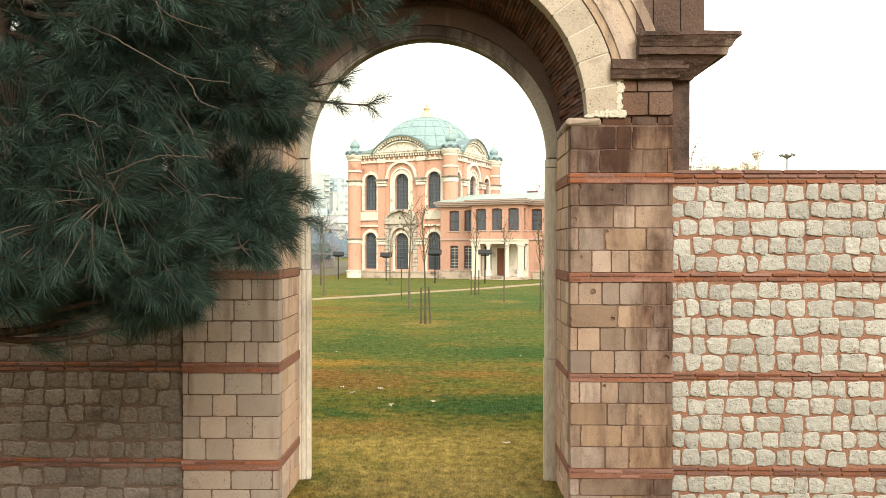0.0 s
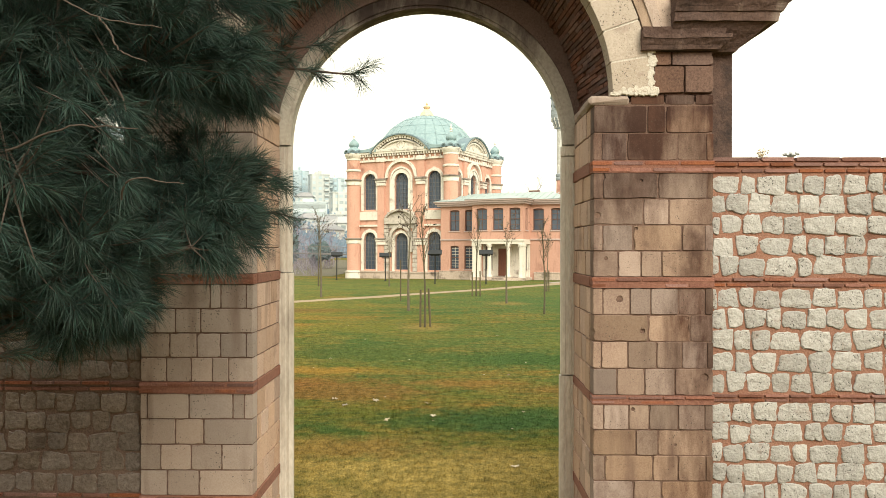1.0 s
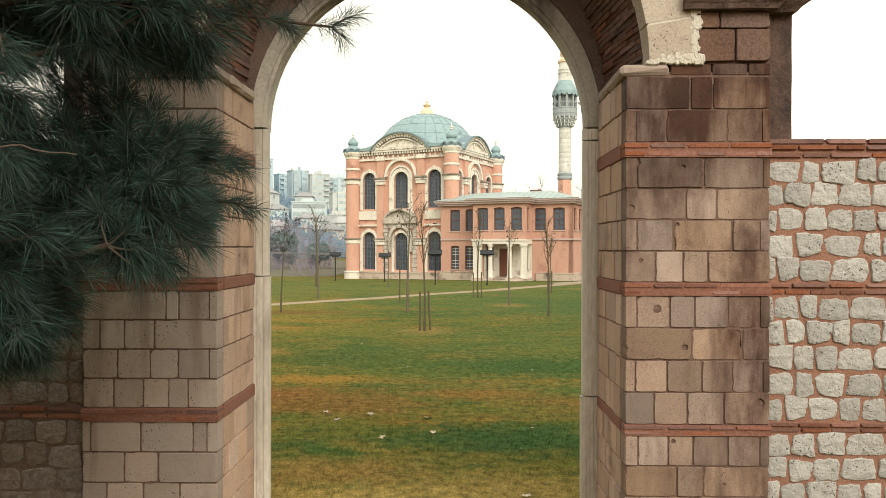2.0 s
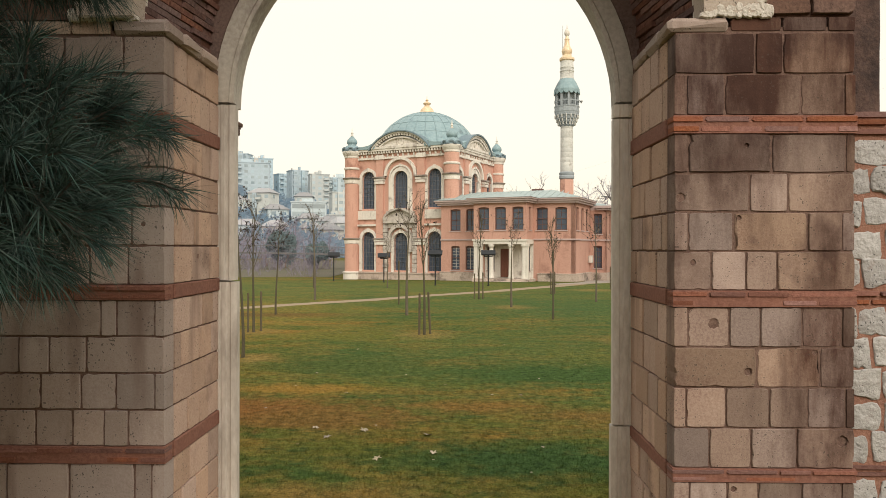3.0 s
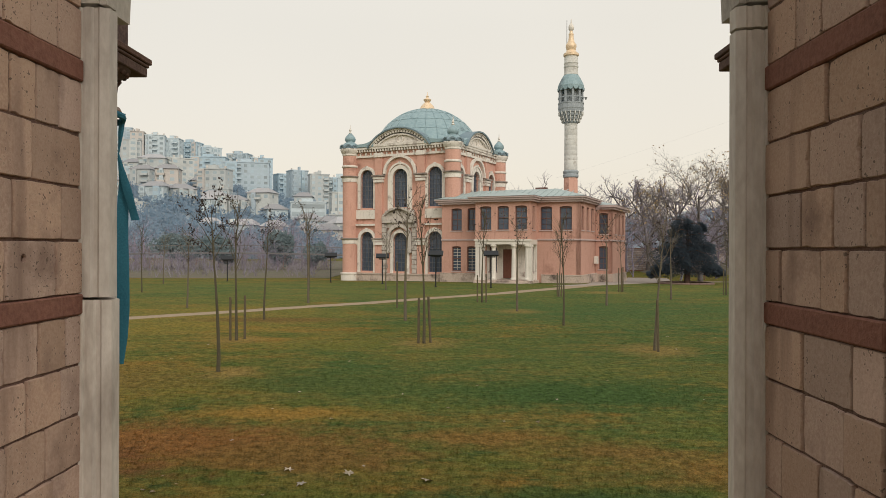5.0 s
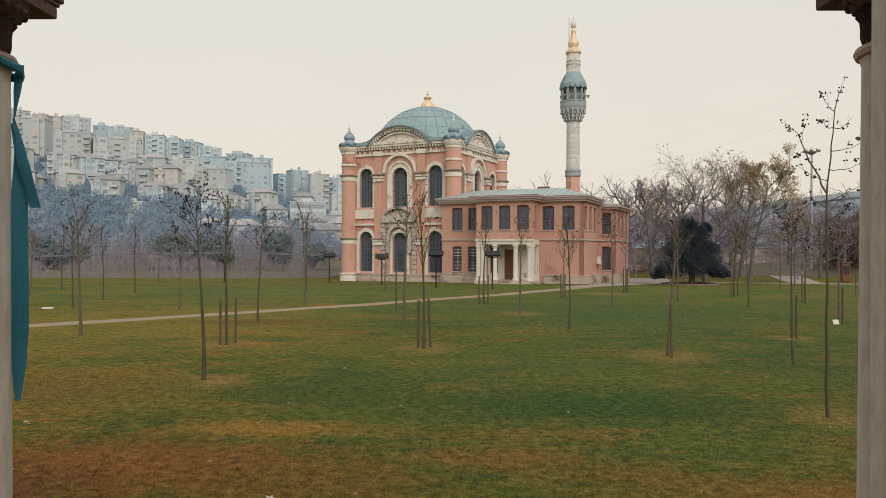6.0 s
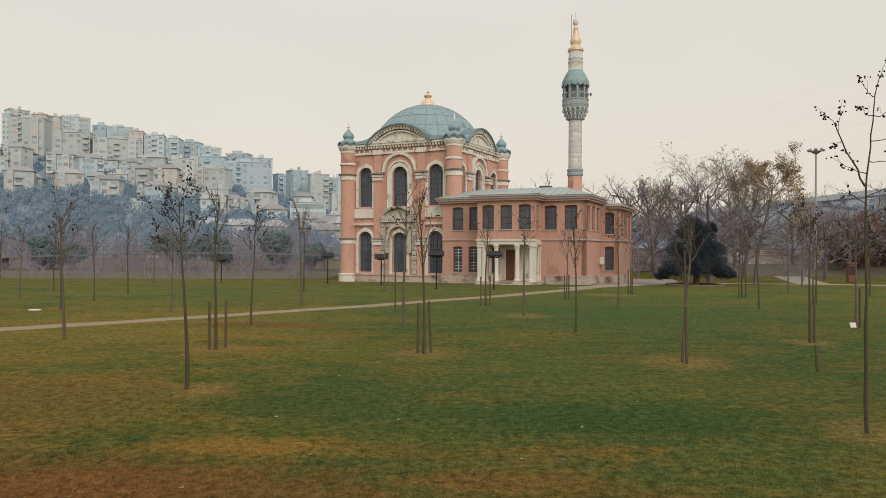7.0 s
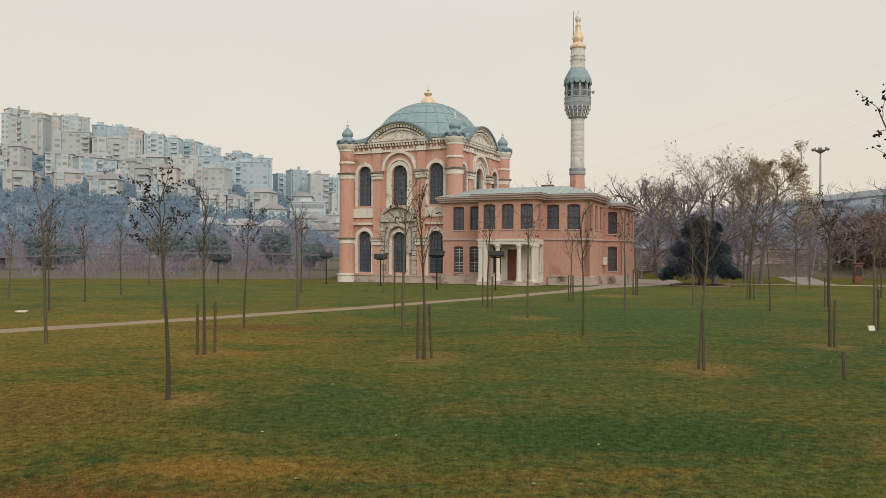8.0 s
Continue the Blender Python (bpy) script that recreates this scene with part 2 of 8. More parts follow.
M_STEEL = material("galvanised_steel", [(0.42, 0.43, 0.44), (0.33, 0.34, 0.35)], 0.5, 0.4, grain=20, patch=2, bump=0.05)
M_RIBBON = material("blue_cloth", [(0.03, 0.17, 0.25), (0.022, 0.135, 0.205), (0.05, 0.22, 0.30)], 0.85, grain=120, patch=9, bump=0.4)
M_PLASTER = material("pink_plaster", [(0.59, 0.335, 0.262), (0.50, 0.275, 0.212), (0.64, 0.39, 0.312)], 0.92, grain=9, patch=0.5, bump=0.15, stain=(0.27, 0.135, 0.105), stain_scale=0.55, stain_cut=0.58, streak=(0.37, 0.19, 0.15), streak_cut=0.59)
M_PLASTER2 = material("salmon_plaster", [(0.529, 0.305, 0.239), (0.46, 0.256, 0.199), (0.575, 0.348, 0.28)], 0.92, grain=9, patch=0.4, bump=0.12, stain=(0.29, 0.148, 0.115), stain_scale=0.5, stain_cut=0.58, streak=(0.38, 0.2, 0.158), streak_cut=0.58)
M_TRIM = material("cream_stone_trim", [(0.71, 0.665, 0.60), (0.60, 0.555, 0.495), (0.78, 0.74, 0.68)], 0.85, grain=12, patch=0.8, bump=0.2, stain=(0.26, 0.21, 0.18), stain_scale=1.3, stain_cut=0.545, streak=(0.34, 0.29, 0.255), streak_cut=0.59)
M_LEDGE = material("blackened_ledge_stone", [(0.30, 0.25, 0.22), (0.20, 0.165, 0.145), (0.43, 0.37, 0.33)], 0.9, grain=12, patch=1.0, bump=0.3, stain=(0.10, 0.085, 0.075), stain_scale=1.2, stain_cut=0.53)
M_PORTAL = material("sooty_portal_stone", [(0.50, 0.455, 0.41), (0.39, 0.35, 0.31), (0.60, 0.555, 0.505)], 0.9, grain=12, patch=0.9, bump=0.35, stain=(0.14, 0.115, 0.10), stain_scale=1.5, stain_cut=0.51, streak=(0.22, 0.185, 0.165), streak_cut=0.56)
M_PLINTH = material("stained_plinth_stone", [(0.50, 0.40, 0.34), (0.38, 0.30, 0.25), (0.58, 0.49, 0.42)], 0.95, grain=10, patch=0.8, bump=0.3, stain=(0.12, 0.095, 0.08), stain_scale=0.9, stain_cut=0.5)
M_LEAD_DARK = material("dark_lead", [(0.16, 0.225, 0.26), (0.12, 0.175, 0.21), (0.22, 0.29, 0.32)], 0.6, 0.1, grain=6, patch=1.5, bump=0.1)
M_EAVE = material("mauve_eave", [(0.47, 0.37, 0.355), (0.41, 0.31, 0.295), (0.52, 0.42, 0.405)], 0.8, grain=10, patch=0.7, bump=0.08)
M_WHITE = material("white_paint", [(0.651, 0.614, 0.549), (0.577, 0.539, 0.474), (0.707, 0.67, 0.614)], 0.7, grain=14, patch=1.2, bump=0.08)
M_LEAD = material("lead_sheet", [(0.24, 0.34, 0.365), (0.19, 0.285, 0.315), (0.31, 0.41, 0.43)], 0.6, 0.1, grain=4, patch=0.6, bump=0.1, stain=(0.10, 0.135, 0.15), stain_scale=0.7)
M_ROOF = material("pale_sheet_roof", [(0.34, 0.41, 0.40), (0.275, 0.34, 0.34), (0.41, 0.47, 0.46)], 0.6, 0.1, grain=6, patch=0.6, bump=0.08)
M_GOLD = material("gilding", [(0.74, 0.56, 0.37), (0.64, 0.46, 0.28), (0.82, 0.68, 0.5)], 0.5, 0.25, grain=9, patch=2, bump=0.05)
M_SHAFT = material("minaret_stone", [(0.56, 0.56, 0.525), (0.44, 0.435, 0.405), (0.64, 0.635, 0.60)], 0.9, grain=9, patch=0.8, bump=0.2, vary=0.14, stain=(0.22, 0.19, 0.165), stain_scale=1.1, stain_cut=0.56, streak=(0.3, 0.28, 0.26), streak_cut=0.6)
M_GREYSTONE = material("grey_carved_stone", [(0.30, 0.335, 0.36), (0.23, 0.26, 0.285), (0.38, 0.415, 0.43)], 0.85, grain=9, patch=1.2, bump=0.2)
M_DOOR = material("brown_door", [(0.17, 0.065, 0.04), (0.13, 0.05, 0.034), (0.21, 0.09, 0.06)], 0.6, grain=20, patch=2, bump=0.1, stretch=(1, 1, 0.2))
M_WINFRAME = material("dark_window_frame", [(0.155, 0.08, 0.065), (0.12, 0.065, 0.055)], 0.6, grain=14, patch=2, bump=0.05)
M_BAR = material("iron_window_bars", [(0.17, 0.175, 0.19), (0.13, 0.135, 0.15)], 0.6, 0.2, grain=14, patch=2, bump=0.05)
M_PATH = material("sandy_path", [(0.27, 0.20, 0.13), (0.215, 0.157, 0.10), (0.33, 0.255, 0.175)], 1.0, grain=8, patch=0.9, bump=0.4)
M_PAVE = material("pale_paving", [(0.29, 0.25, 0.22), (0.245, 0.205, 0.18), (0.34, 0.30, 0.265)], 0.9, grain=6, patch=0.6, bump=0.2)
M_BANK = material("bare_bank", [(0.105, 0.09, 0.062), (0.085, 0.09, 0.052), (0.145, 0.12, 0.088)], 1.0, grain=3, patch=0.12, bump=0.5, stain=(0.055, 0.047, 0.04), stain_scale=0.3)
M_PINKWALL = material("pinkish_wall_stone", [(0.46, 0.385, 0.355), (0.36, 0.295, 0.27), (0.56, 0.49, 0.455)], 0.95, grain=8, patch=1.0, bump=0.3, vary=0.3)
M_ROAD = material("grey_road", [(0.17, 0.165, 0.165), (0.14, 0.135, 0.14)], 0.9, grain=5, patch=0.3, bump=0.2)
M_DARKBOARD = material("dark_board", [(0.045, 0.04, 0.04), (0.035, 0.03, 0.03)], 0.7, grain=12, patch=2, bump=0.1)


def glass_material():
    m = bpy.data.materials.new("window_glass")
    m.use_nodes = True
    b = m.node_tree.nodes["Principled BSDF"]
    b.inputs["Base Color"].default_value = (0.13, 0.17, 0.24, 1)
    b.inputs["Roughness"].default_value = 0.05
    b.inputs["Transmission Weight"].default_value = 0.45
    b.inputs["IOR"].default_value = 1.45
    return m


M_GLASS = glass_material()


def lawn_material(name, bump, vary):
    """Mown winter grass: greens and olives, straw-coloured drifts, bare earth in some places, each with its own shape."""
    m = bpy.data.materials.new(name)
    m.use_nodes = True
    n, l = m.node_tree.nodes, m.node_tree.links
    bsdf = n["Principled BSDF"]
    bsdf.inputs["Roughness"].default_value = 0.95
    bsdf.inputs["Specular IOR Level"].default_value = 0.03
    pos = n.new("ShaderNodeNewGeometry").outputs["Position"]

    def tex(scale, detail, rough=0.6, squash=(1, 1, 1)):
        mp = n.new("ShaderNodeMapping")
        mp.inputs["Scale"].default_value = squash
        l.new(pos, mp.inputs["Vector"])
        t = n.new("ShaderNodeTexNoise")
        t.inputs["Scale"].default_value, t.inputs["Detail"].default_value, t.inputs["Roughness"].default_value = scale, detail, rough
        l.new(mp.outputs[0], t.inputs["Vector"])
        return t.outputs["Fac"]

    def ranged(v, a, b, c=0.0, d=1.0):
        r = n.new("ShaderNodeMapRange")
        for k, u in zip(("From Min", "From Max", "To Min", "To Max"), (a, b, c, d)):
            r.inputs[k].default_value = u
        l.new(v, r.inputs["Value"])
        return r.outputs[0]

    def mix(fac, a, b, mode="MIX"):
        x = n.new("ShaderNodeMix")
        x.data_type, x.blend_type = "RGBA", mode
        for sk, v in ((x.inputs["Factor"], fac), (x.inputs["A"], a), (x.inputs["B"], b)):
            if isinstance(v, (float, int)):
                sk.default_value = v
            elif isinstance(v, tuple):
                sk.default_value = (*v, 1)
            else:
                l.new(v, sk)
        return x.outputs["Result"]

    def math_node(op, a, b):
        x = n.new("ShaderNodeMath")
        x.operation = op
        for sk, v in zip(x.inputs, (a, b)):
            if isinstance(v, (float, int)):
                sk.default_value = v
            else:
                l.new(v, sk)
        return x.outputs[0]

    rag = tex(2.2, 8, 0.72)

    def patch_at(x, y, rx, ry, soft=0.5):
        """An uneven oval on the ground."""
        mp = n.new("ShaderNodeMapping")
        mp.inputs["Location"].default_value, mp.inputs["Scale"].default_value = (-x / rx, -y / ry, 0), (1 / rx, 1 / ry, 0.0)
        l.new(pos, mp.inputs["Vector"])
        ln = n.new("ShaderNodeVectorMath")
        ln.operation = "LENGTH"
        l.new(mp.outputs[0], ln.inputs[0])
        return ranged(math_node("ADD", ln.outputs["Value"], ranged(rag, 0.3, 0.7, -0.55, 0.55)), 1.0 - soft, 1.0 + soft, 1, 0)

    col = mix(ranged(tex(0.22, 5, 0.6, (0.8, 1.3, 1)), 0.38, 0.62), (0.043, 0.082, 0.027), (0.124, 0.12, 0.03))
    col = mix(ranged(tex(1.1, 7, 0.75, (0.7, 1.3, 1)), 0.46, 0.62, 0, 0.85), col, (0.17, 0.13, 0.04))
    col = mix(ranged(tex(0.33, 9, 0.75, (0.7, 1.5, 1)), 0.50, 0.62, 0, 0.9), col, (0.21, 0.122, 0.036))
    col = mix(ranged(tex(2.6, 6, 0.7, (0.6, 1.2, 1)), 0.53, 0.64, 0, 0.8), col, (0.032, 0.064, 0.025))
    for x, y, rx, ry, c in ((0.8, 20.0, 5.0, 6.5, (0.066, 0.098, 0.036)), (0.0, 50.0, 34.0, 15.0, (0.078, 0.122, 0.05)), (-11.0, 29.0, 6.5, 7.0, (0.20, 0.155, 0.045)), (-9.0, 18.0, 4.5, 2.2, (0.20, 0.14, 0.036)), (4.0, 34.0, 7.0, 5.0, (0.055, 0.105, 0.042)), (9.5, 31.0, 8.5, 13.0, (0.05, 0.092, 0.04)), (9.0, 18.5, 4.5, 4.0, (0.075, 0.092, 0.034))):
        col = mix(ranged(patch_at(x, y, rx, ry), 0, 1, 0, 0.47), col, c)
    for x, y, rx, ry, c in ((-4.1, 14.2, 2.6, 1.0, (0.185, 0.093, 0.036)), (-5.6, 13.2, 1.8, 0.8, (0.13, 0.065, 0.034)), (-2.6, 15.9, 1.3, 0.45, (0.22, 0.14, 0.04)), (-8.0, 18.5, 3.0, 1.6, (0.14, 0.105, 0.036)), (4.6, 13.2, 2.2, 0.7, (0.17, 0.105, 0.036)), (0.6, 14.6, 1.1, 0.4, (0.165, 0.105, 0.036)), (6.5, 15.3, 1.2, 0.5, (0.135, 0.08, 0.036)), (-1.6, 13.7, 1.2, 0.6, (0.155, 0.098, 0.036)), (2.2, 14.0, 0.8, 0.35, (0.145, 0.10, 0.036)), (0.2, 7.9, 1.6, 0.9, (0.22, 0.175, 0.08)), (0.4, 9.2, 2.4, 0.9, (0.25, 0.195, 0.075)), (-1.2, 10.2, 1.2, 0.45, (0.18, 0.125, 0.045)), (-6.5, 30.2, 2.5, 0.8, (0.13, 0.09, 0.035)), (1.3, 11.7, 1.7, 0.7, (0.042, 0.08, 0.03)), (2.4, 17.6, 2.6, 1.2, (0.045, 0.08, 0.028)), (-2.2, 18.6, 1.8, 0.9, (0.062, 0.088, 0.03))):
        col = mix(patch_at(x, y, rx, ry), col, c)
    for x, y, r in ((5.2, 22.95, 0.8), (-0.67, 24.05, 0.75), (-4.4, 19.4, 0.5), (-5.9, 24.6, 0.6), (9.9, 26.6, 0.6), (5.85, 16.8, 0.55), (2.7, 33.9, 0.8), (9.0, 47.0, 1.2)):
        col = mix(ranged(patch_at(x, y, r, r * 1.2), 0, 1, 0, 0.62), col, (0.22, 0.155, 0.065))
    col = mix(1.0, col, mix(ranged(tex(7.0, 6, 0.75), 0.3, 0.7), (0.36, 0.40, 0.36), (1.68, 1.6, 1.45)), "MULTIPLY")
    col = mix(1.0, col, mix(ranged(tex(38.0, 4, 0.7), 0.3, 0.7), (0.5, 0.53, 0.5), (1.48, 1.42, 1.32)), "MULTIPLY")
    if vary:
        isl = n.new("ShaderNodeNewGeometry").outputs["Random Per Island"]
        col = mix(1.0, col, mix(isl, (0.95, 0.98, 0.9), (1.5, 1.45, 1.3)), "MULTIPLY")
        # thin blades let light through
        thin, both = n.new("ShaderNodeBsdfTranslucent"), n.new("ShaderNodeMixShader")
        l.new(col, thin.inputs["Color"])
        both.inputs[0].default_value = 0.5
        l.new(bsdf.outputs[0], both.inputs[1])
        l.new(thin.outputs[0], both.inputs[2])
        l.new(both.outputs[0], n["Material Output"].inputs["Surface"])
    l.new(col, bsdf.inputs["Base Color"])
    if bump:
        bp = n.new("ShaderNodeBump")
        bp.inputs["Strength"].default_value, bp.inputs["Distance"].default_value = bump, 0.03
        l.new(tex(24, 6, 0.7), bp.inputs["Height"])
        l.new(bp.outputs[0], bsdf.inputs["Normal"])
    return m


M_LAWN = lawn_material("lawn", 0.6, False)
M_BLADE = lawn_material("grass_blades", 0.0, True)
# slope and far trees: distance haze is mixed into the base colours
M_HILL = material("hazed_wooded_slope", [(0.175, 0.245, 0.30), (0.195, 0.25, 0.29), (0.22, 0.25, 0.27)], 1.0, grain=0.4, patch=0.03, bump=0.3)
M_FARTREE = material("hazed_tree_leaves", [(0.152, 0.249, 0.345), (0.173, 0.254, 0.334), (0.215, 0.26, 0.313)], 1.0, grain=0.35, patch=0.03, bump=0.0, vary=0.0)


# ---- builders ----
def part(name, bm, mat, parent, label="", smooth=False):
    """Links a bmesh as one mesh object under a thing or part (in its parent's frame)."""
    me = bpy.data.meshes.new(name)
    bmesh.ops.recalc_face_normals(bm, faces=bm.faces)
    if smooth:
        for fc in bm.faces:
            fc.smooth = True
    bm.to_mesh(me)
    bm.free()
    me.materials.append(mat)
    if smooth:
        me.set_sharp_from_angle(angle=radians(35))
    ob = new(name, me)
    ob.parent = parent
    if label:
        ob["label"] = label
    return ob


def raw_part(name, verts, faces, mat, parent, label="", smooth=False):
    me = bpy.data.meshes.new(name)
    me.from_pydata([tuple(v) for v in verts], [], faces)
    me.materials.append(mat)
    if smooth:
        me.polygons.foreach_set("use_smooth", [True] * len(me.polygons))
    ob = new(name, me)
    ob.parent = parent
    if label:
        ob["label"] = label
    return ob


def piece(name, me, parent, loc, scale=(1, 1, 1), rot=(0, 0, 0)):
    """One more object on a shared mesh."""
    ob = new(name, me)
    ob.parent = parent
    ob.location, ob.scale, ob.rotation_euler = loc, scale, rot
    return ob


def thing(name, label, category, m=None, group="", kind=""):
    ob = new(name)
    if m is not None:
        ob.matrix_basis = m
    return tagged(ob, label, category, group, kind)


def box(bm, x0, x1, y0, y1, z0, z1, bevel=0.0):
    v = [bm.verts.new((x, y, z)) for z in (z0, z1) for y in (y0, y1) for x in (x0, x1)]
    fs = [bm.faces.new([v[i] for i in q]) for q in ((0, 2, 3, 1), (4, 5, 7, 6), (0, 1, 5, 4), (2, 6, 7, 3), (0, 4, 6, 2), (1, 3, 7, 5))]
    if bevel:
        bmesh.ops.bevel(bm, geom=list({e for fc in fs for e in fc.edges}), offset=bevel, segments=1, affect="EDGES")
    return bm


def boxes(*rows, bevel=0.0):
    bm = bmesh.new()
    for r in rows:
        box(bm, *r, bevel=bevel)
    return bm


def lathe(profile, n=24, centre=(0, 0), start=0.0):
    """A turned shape from (radius, height) rows."""
    bm = bmesh.new()
    rings = []
    for r, z in profile:
        rings.append([bm.verts.new((centre[0] + r * math.cos(start + 2 * math.pi * k / n), centre[1] + r * math.sin(start + 2 * math.pi * k / n), z)) for k in range(n)])
    for a, b in zip(rings, rings[1:]):
        for k in range(n):
            bm.faces.new((a[k], a[(k + 1) % n], b[(k + 1) % n], b[k]))
    bm.faces.new(rings[0][::-1])
    bm.faces.new(rings[-1])
    return bm


def arch_loop(x, z0, z1, w, n=12, flat=1.0):
    """The outline of an arched opening: width w, sill z0, crown z1; flat under 1 gives a segmental head."""
    r = w / 2
    pts = [(x - r, z0), (x + r, z0)]
    for k in range(n + 1):
        a = math.pi * k / n
        pts.append((x + r * math.cos(a), z1 - r * flat + r * flat * math.sin(a)))
    return pts


def sheet(bm, outer, holes, y0, y1):
    """A wall in the xz plane between y0 and y1, with holes that go through it."""
    loops = []
    for pts in (outer, *holes):
        vs = [bm.verts.new((x, y0, z)) for x, z in pts]
        loops.append([bm.edges.new((vs[i], vs[(i + 1) % len(vs)])) for i in range(len(vs))])
    flat = [e for lp in loops for e in lp]
    fs = [g for g in bmesh.ops.triangle_fill(bm, use_beauty=True, use_dissolve=False, edges=flat)["geom"] if isinstance(g, bmesh.types.BMFace)]
    ext = bmesh.ops.extrude_face_region(bm, geom=fs)
    bmesh.ops.translate(bm, verts=[g for g in ext["geom"] if isinstance(g, bmesh.types.BMVert)], vec=(0, y1 - y0, 0))
    return bm


def ring_xz(bm, cx, cz, r0, r1, y0, y1, a0=0.0, a1=math.pi, n=24):
    """Part of a ring in the xz plane, with thickness."""
    rows = []
    for k in range(n + 1):
        a = a0 + (a1 - a0) * k / n
        c, s = math.cos(a), math.sin(a)
        rows.append([bm.verts.new((cx + r * c, y, cz + r * s)) for r, y in ((r0, y0), (r1, y0), (r1, y1), (r0, y1))])
    for a, b in zip(rows, rows[1:]):
        for i in range(4):
            bm.faces.new((a[i], b[i], b[(i + 1) % 4], a[(i + 1) % 4]))
    bm.faces.new(rows[0])
    bm.faces.new(rows[-1][::-1])
    return bm


def mesh_of(name, bm, mat):
    me = bpy.data.meshes.new(name)
    bmesh.ops.recalc_face_normals(bm, faces=bm.faces)
    bm.to_mesh(me)
    bm.free()
    me.materials.append(mat)
    return me


def ashlar_mesh(name, mat, seed, bore=None):
    """A dressed block, unit size, with worn and chipped edges; its face looks to -y. bore: x, z and radii of a round hole in the face."""
    rnd = random.Random(seed)
    bm = bmesh.new()
    m = 6
    side = [(-0.5 + k / m, -0.5) for k in range(m)] + [(0.5, -0.5 + k / m) for k in range(m)] + [(0.5 - k / m, 0.5) for k in range(m)] + [(-0.5, 0.5 - k / m) for k in range(m)]
    wear = [1 - rnd.uniform(0.0, 0.024) - (rnd.uniform(0.02, 0.075) if rnd.random() < 0.12 else 0) - (0.03 if k % m == 0 else 0) for k, _ in enumerate(side)]
    rings = [[bm.verts.new((x * q, y, z * q)) for (x, z), w in zip(side, wear) for q in (1 - (1 - w) * share - inset,)] for y, share, inset in ((0.5, 0.0, 0.0), (-0.40, 0.6, 0.0), (-0.475, 1.0, 0.004), (-0.5, 1.0, 0.022))]
    if bore:
        bx, bz, rx, rz = bore
        turn = [math.atan2(z, x) for x, z in side]
        for y, q in ((-0.5, 1.0), (-0.46, 0.9), (0.4, 0.85)):
            rings.append([bm.verts.new((bx + rx * q * rnd.uniform(0.88, 1.12) * math.cos(a), y, bz + rz * q * rnd.uniform(0.88, 1.12) * math.sin(a))) for a in turn])
    for a, b in zip(rings, rings[1:]):
        for k in range(4 * m):
            bm.faces.new((a[k], a[(k + 1) % (4 * m)], b[(k + 1) % (4 * m)], b[k]))
    bm.faces.new(rings[-1])
    return mesh_of(name, bm, mat)


ASHLAR = [ashlar_mesh("stone", M_ASHLAR, k) for k in range(6)]
ASHLAR_JAMB = [ashlar_mesh("stone", M_ASHLAR_JAMB, 80 + k) for k in range(6)]
ASHLAR_GREY = [ashlar_mesh("stone", M_ASHLAR_GREY, 70 + k) for k in range(6)]
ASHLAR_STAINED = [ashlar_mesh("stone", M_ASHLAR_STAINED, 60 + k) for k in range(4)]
ASHLAR_DARK = [ashlar_mesh("stone", M_ASHLAR_DARK, 20 + k) for k in range(3)]
BRICKS = [ashlar_mesh("brick", M_BRICK, 40 + k) for k in range(4)]


def rubble_mesh(seed, mat):
    """A roughly squared field stone: pillowed, uneven outline, unit size, face to -y."""
    rnd = random.Random(seed)
    bm = bmesh.new()
    n = 20
    p = rnd.uniform(4.0, 14.0)
    skew, sway = rnd.uniform(-0.09, 0.09), rnd.uniform(-0.09, 0.09)
    out = []
    for k in range(n):
        a = 2 * math.pi * (k + 0.5) / n
        c, s = math.cos(a), math.sin(a)
        r = 0.5 / (abs(c) ** p + abs(s) ** p) ** (1 / p) * rnd.uniform(0.93, 1.04) * (0.88 if rnd.random() < 0.06 else 1)
        out.append((r * c * (1 + skew * s * 2), r * s * (1 + sway * c * 2)))
    rings = []
    for sc, y in ((0.98, 0.5), (1.0, -0.30), (0.975, -0.42), (0.90, -0.47), (0.5, -0.5)):
        rings.append([bm.verts.new((x * sc + rnd.uniform(-1, 1) * 0.02, y + rnd.uniform(-1, 1) * 0.03 * (y < 0), z * sc + rnd.uniform(-1, 1) * 0.02)) for x, z in out])
    for a, b in zip(rings, rings[1:]):
        for k in range(n):
            bm.faces.new((a[k], a[(k + 1) % n], b[(k + 1) % n], b[k]))
    mid_v = bm.verts.new((0, -0.5, 0))
    for k in range(n):
        bm.faces.new((rings[-1][k], rings[-1][(k + 1) % n], mid_v))
    me = mesh_of("field_stone", bm, mat)
    me.polygons.foreach_set("use_smooth", [True] * len(me.polygons))
    me.set_sharp_from_angle(angle=radians(40))
    return me


RUBBLE = [rubble_mesh(100 + k, M_ROUGH) for k in range(18)]
TAN_RUBBLE = [rubble_mesh(140 + k, M_TANSTONE) for k in range(18)]


# ---- ground ----
def ground_z(x, y):
    """Level lawn by the gate, falling gently towards the mosque and the valley."""
    z = 0.015 * math.sin(x * 0.35 + 1.0) * math.sin(y * 0.27) if y > 12 else 0.0
    if y > 40:
        z -= 0.0005 * min(y - 40, 34) ** 2
    return z


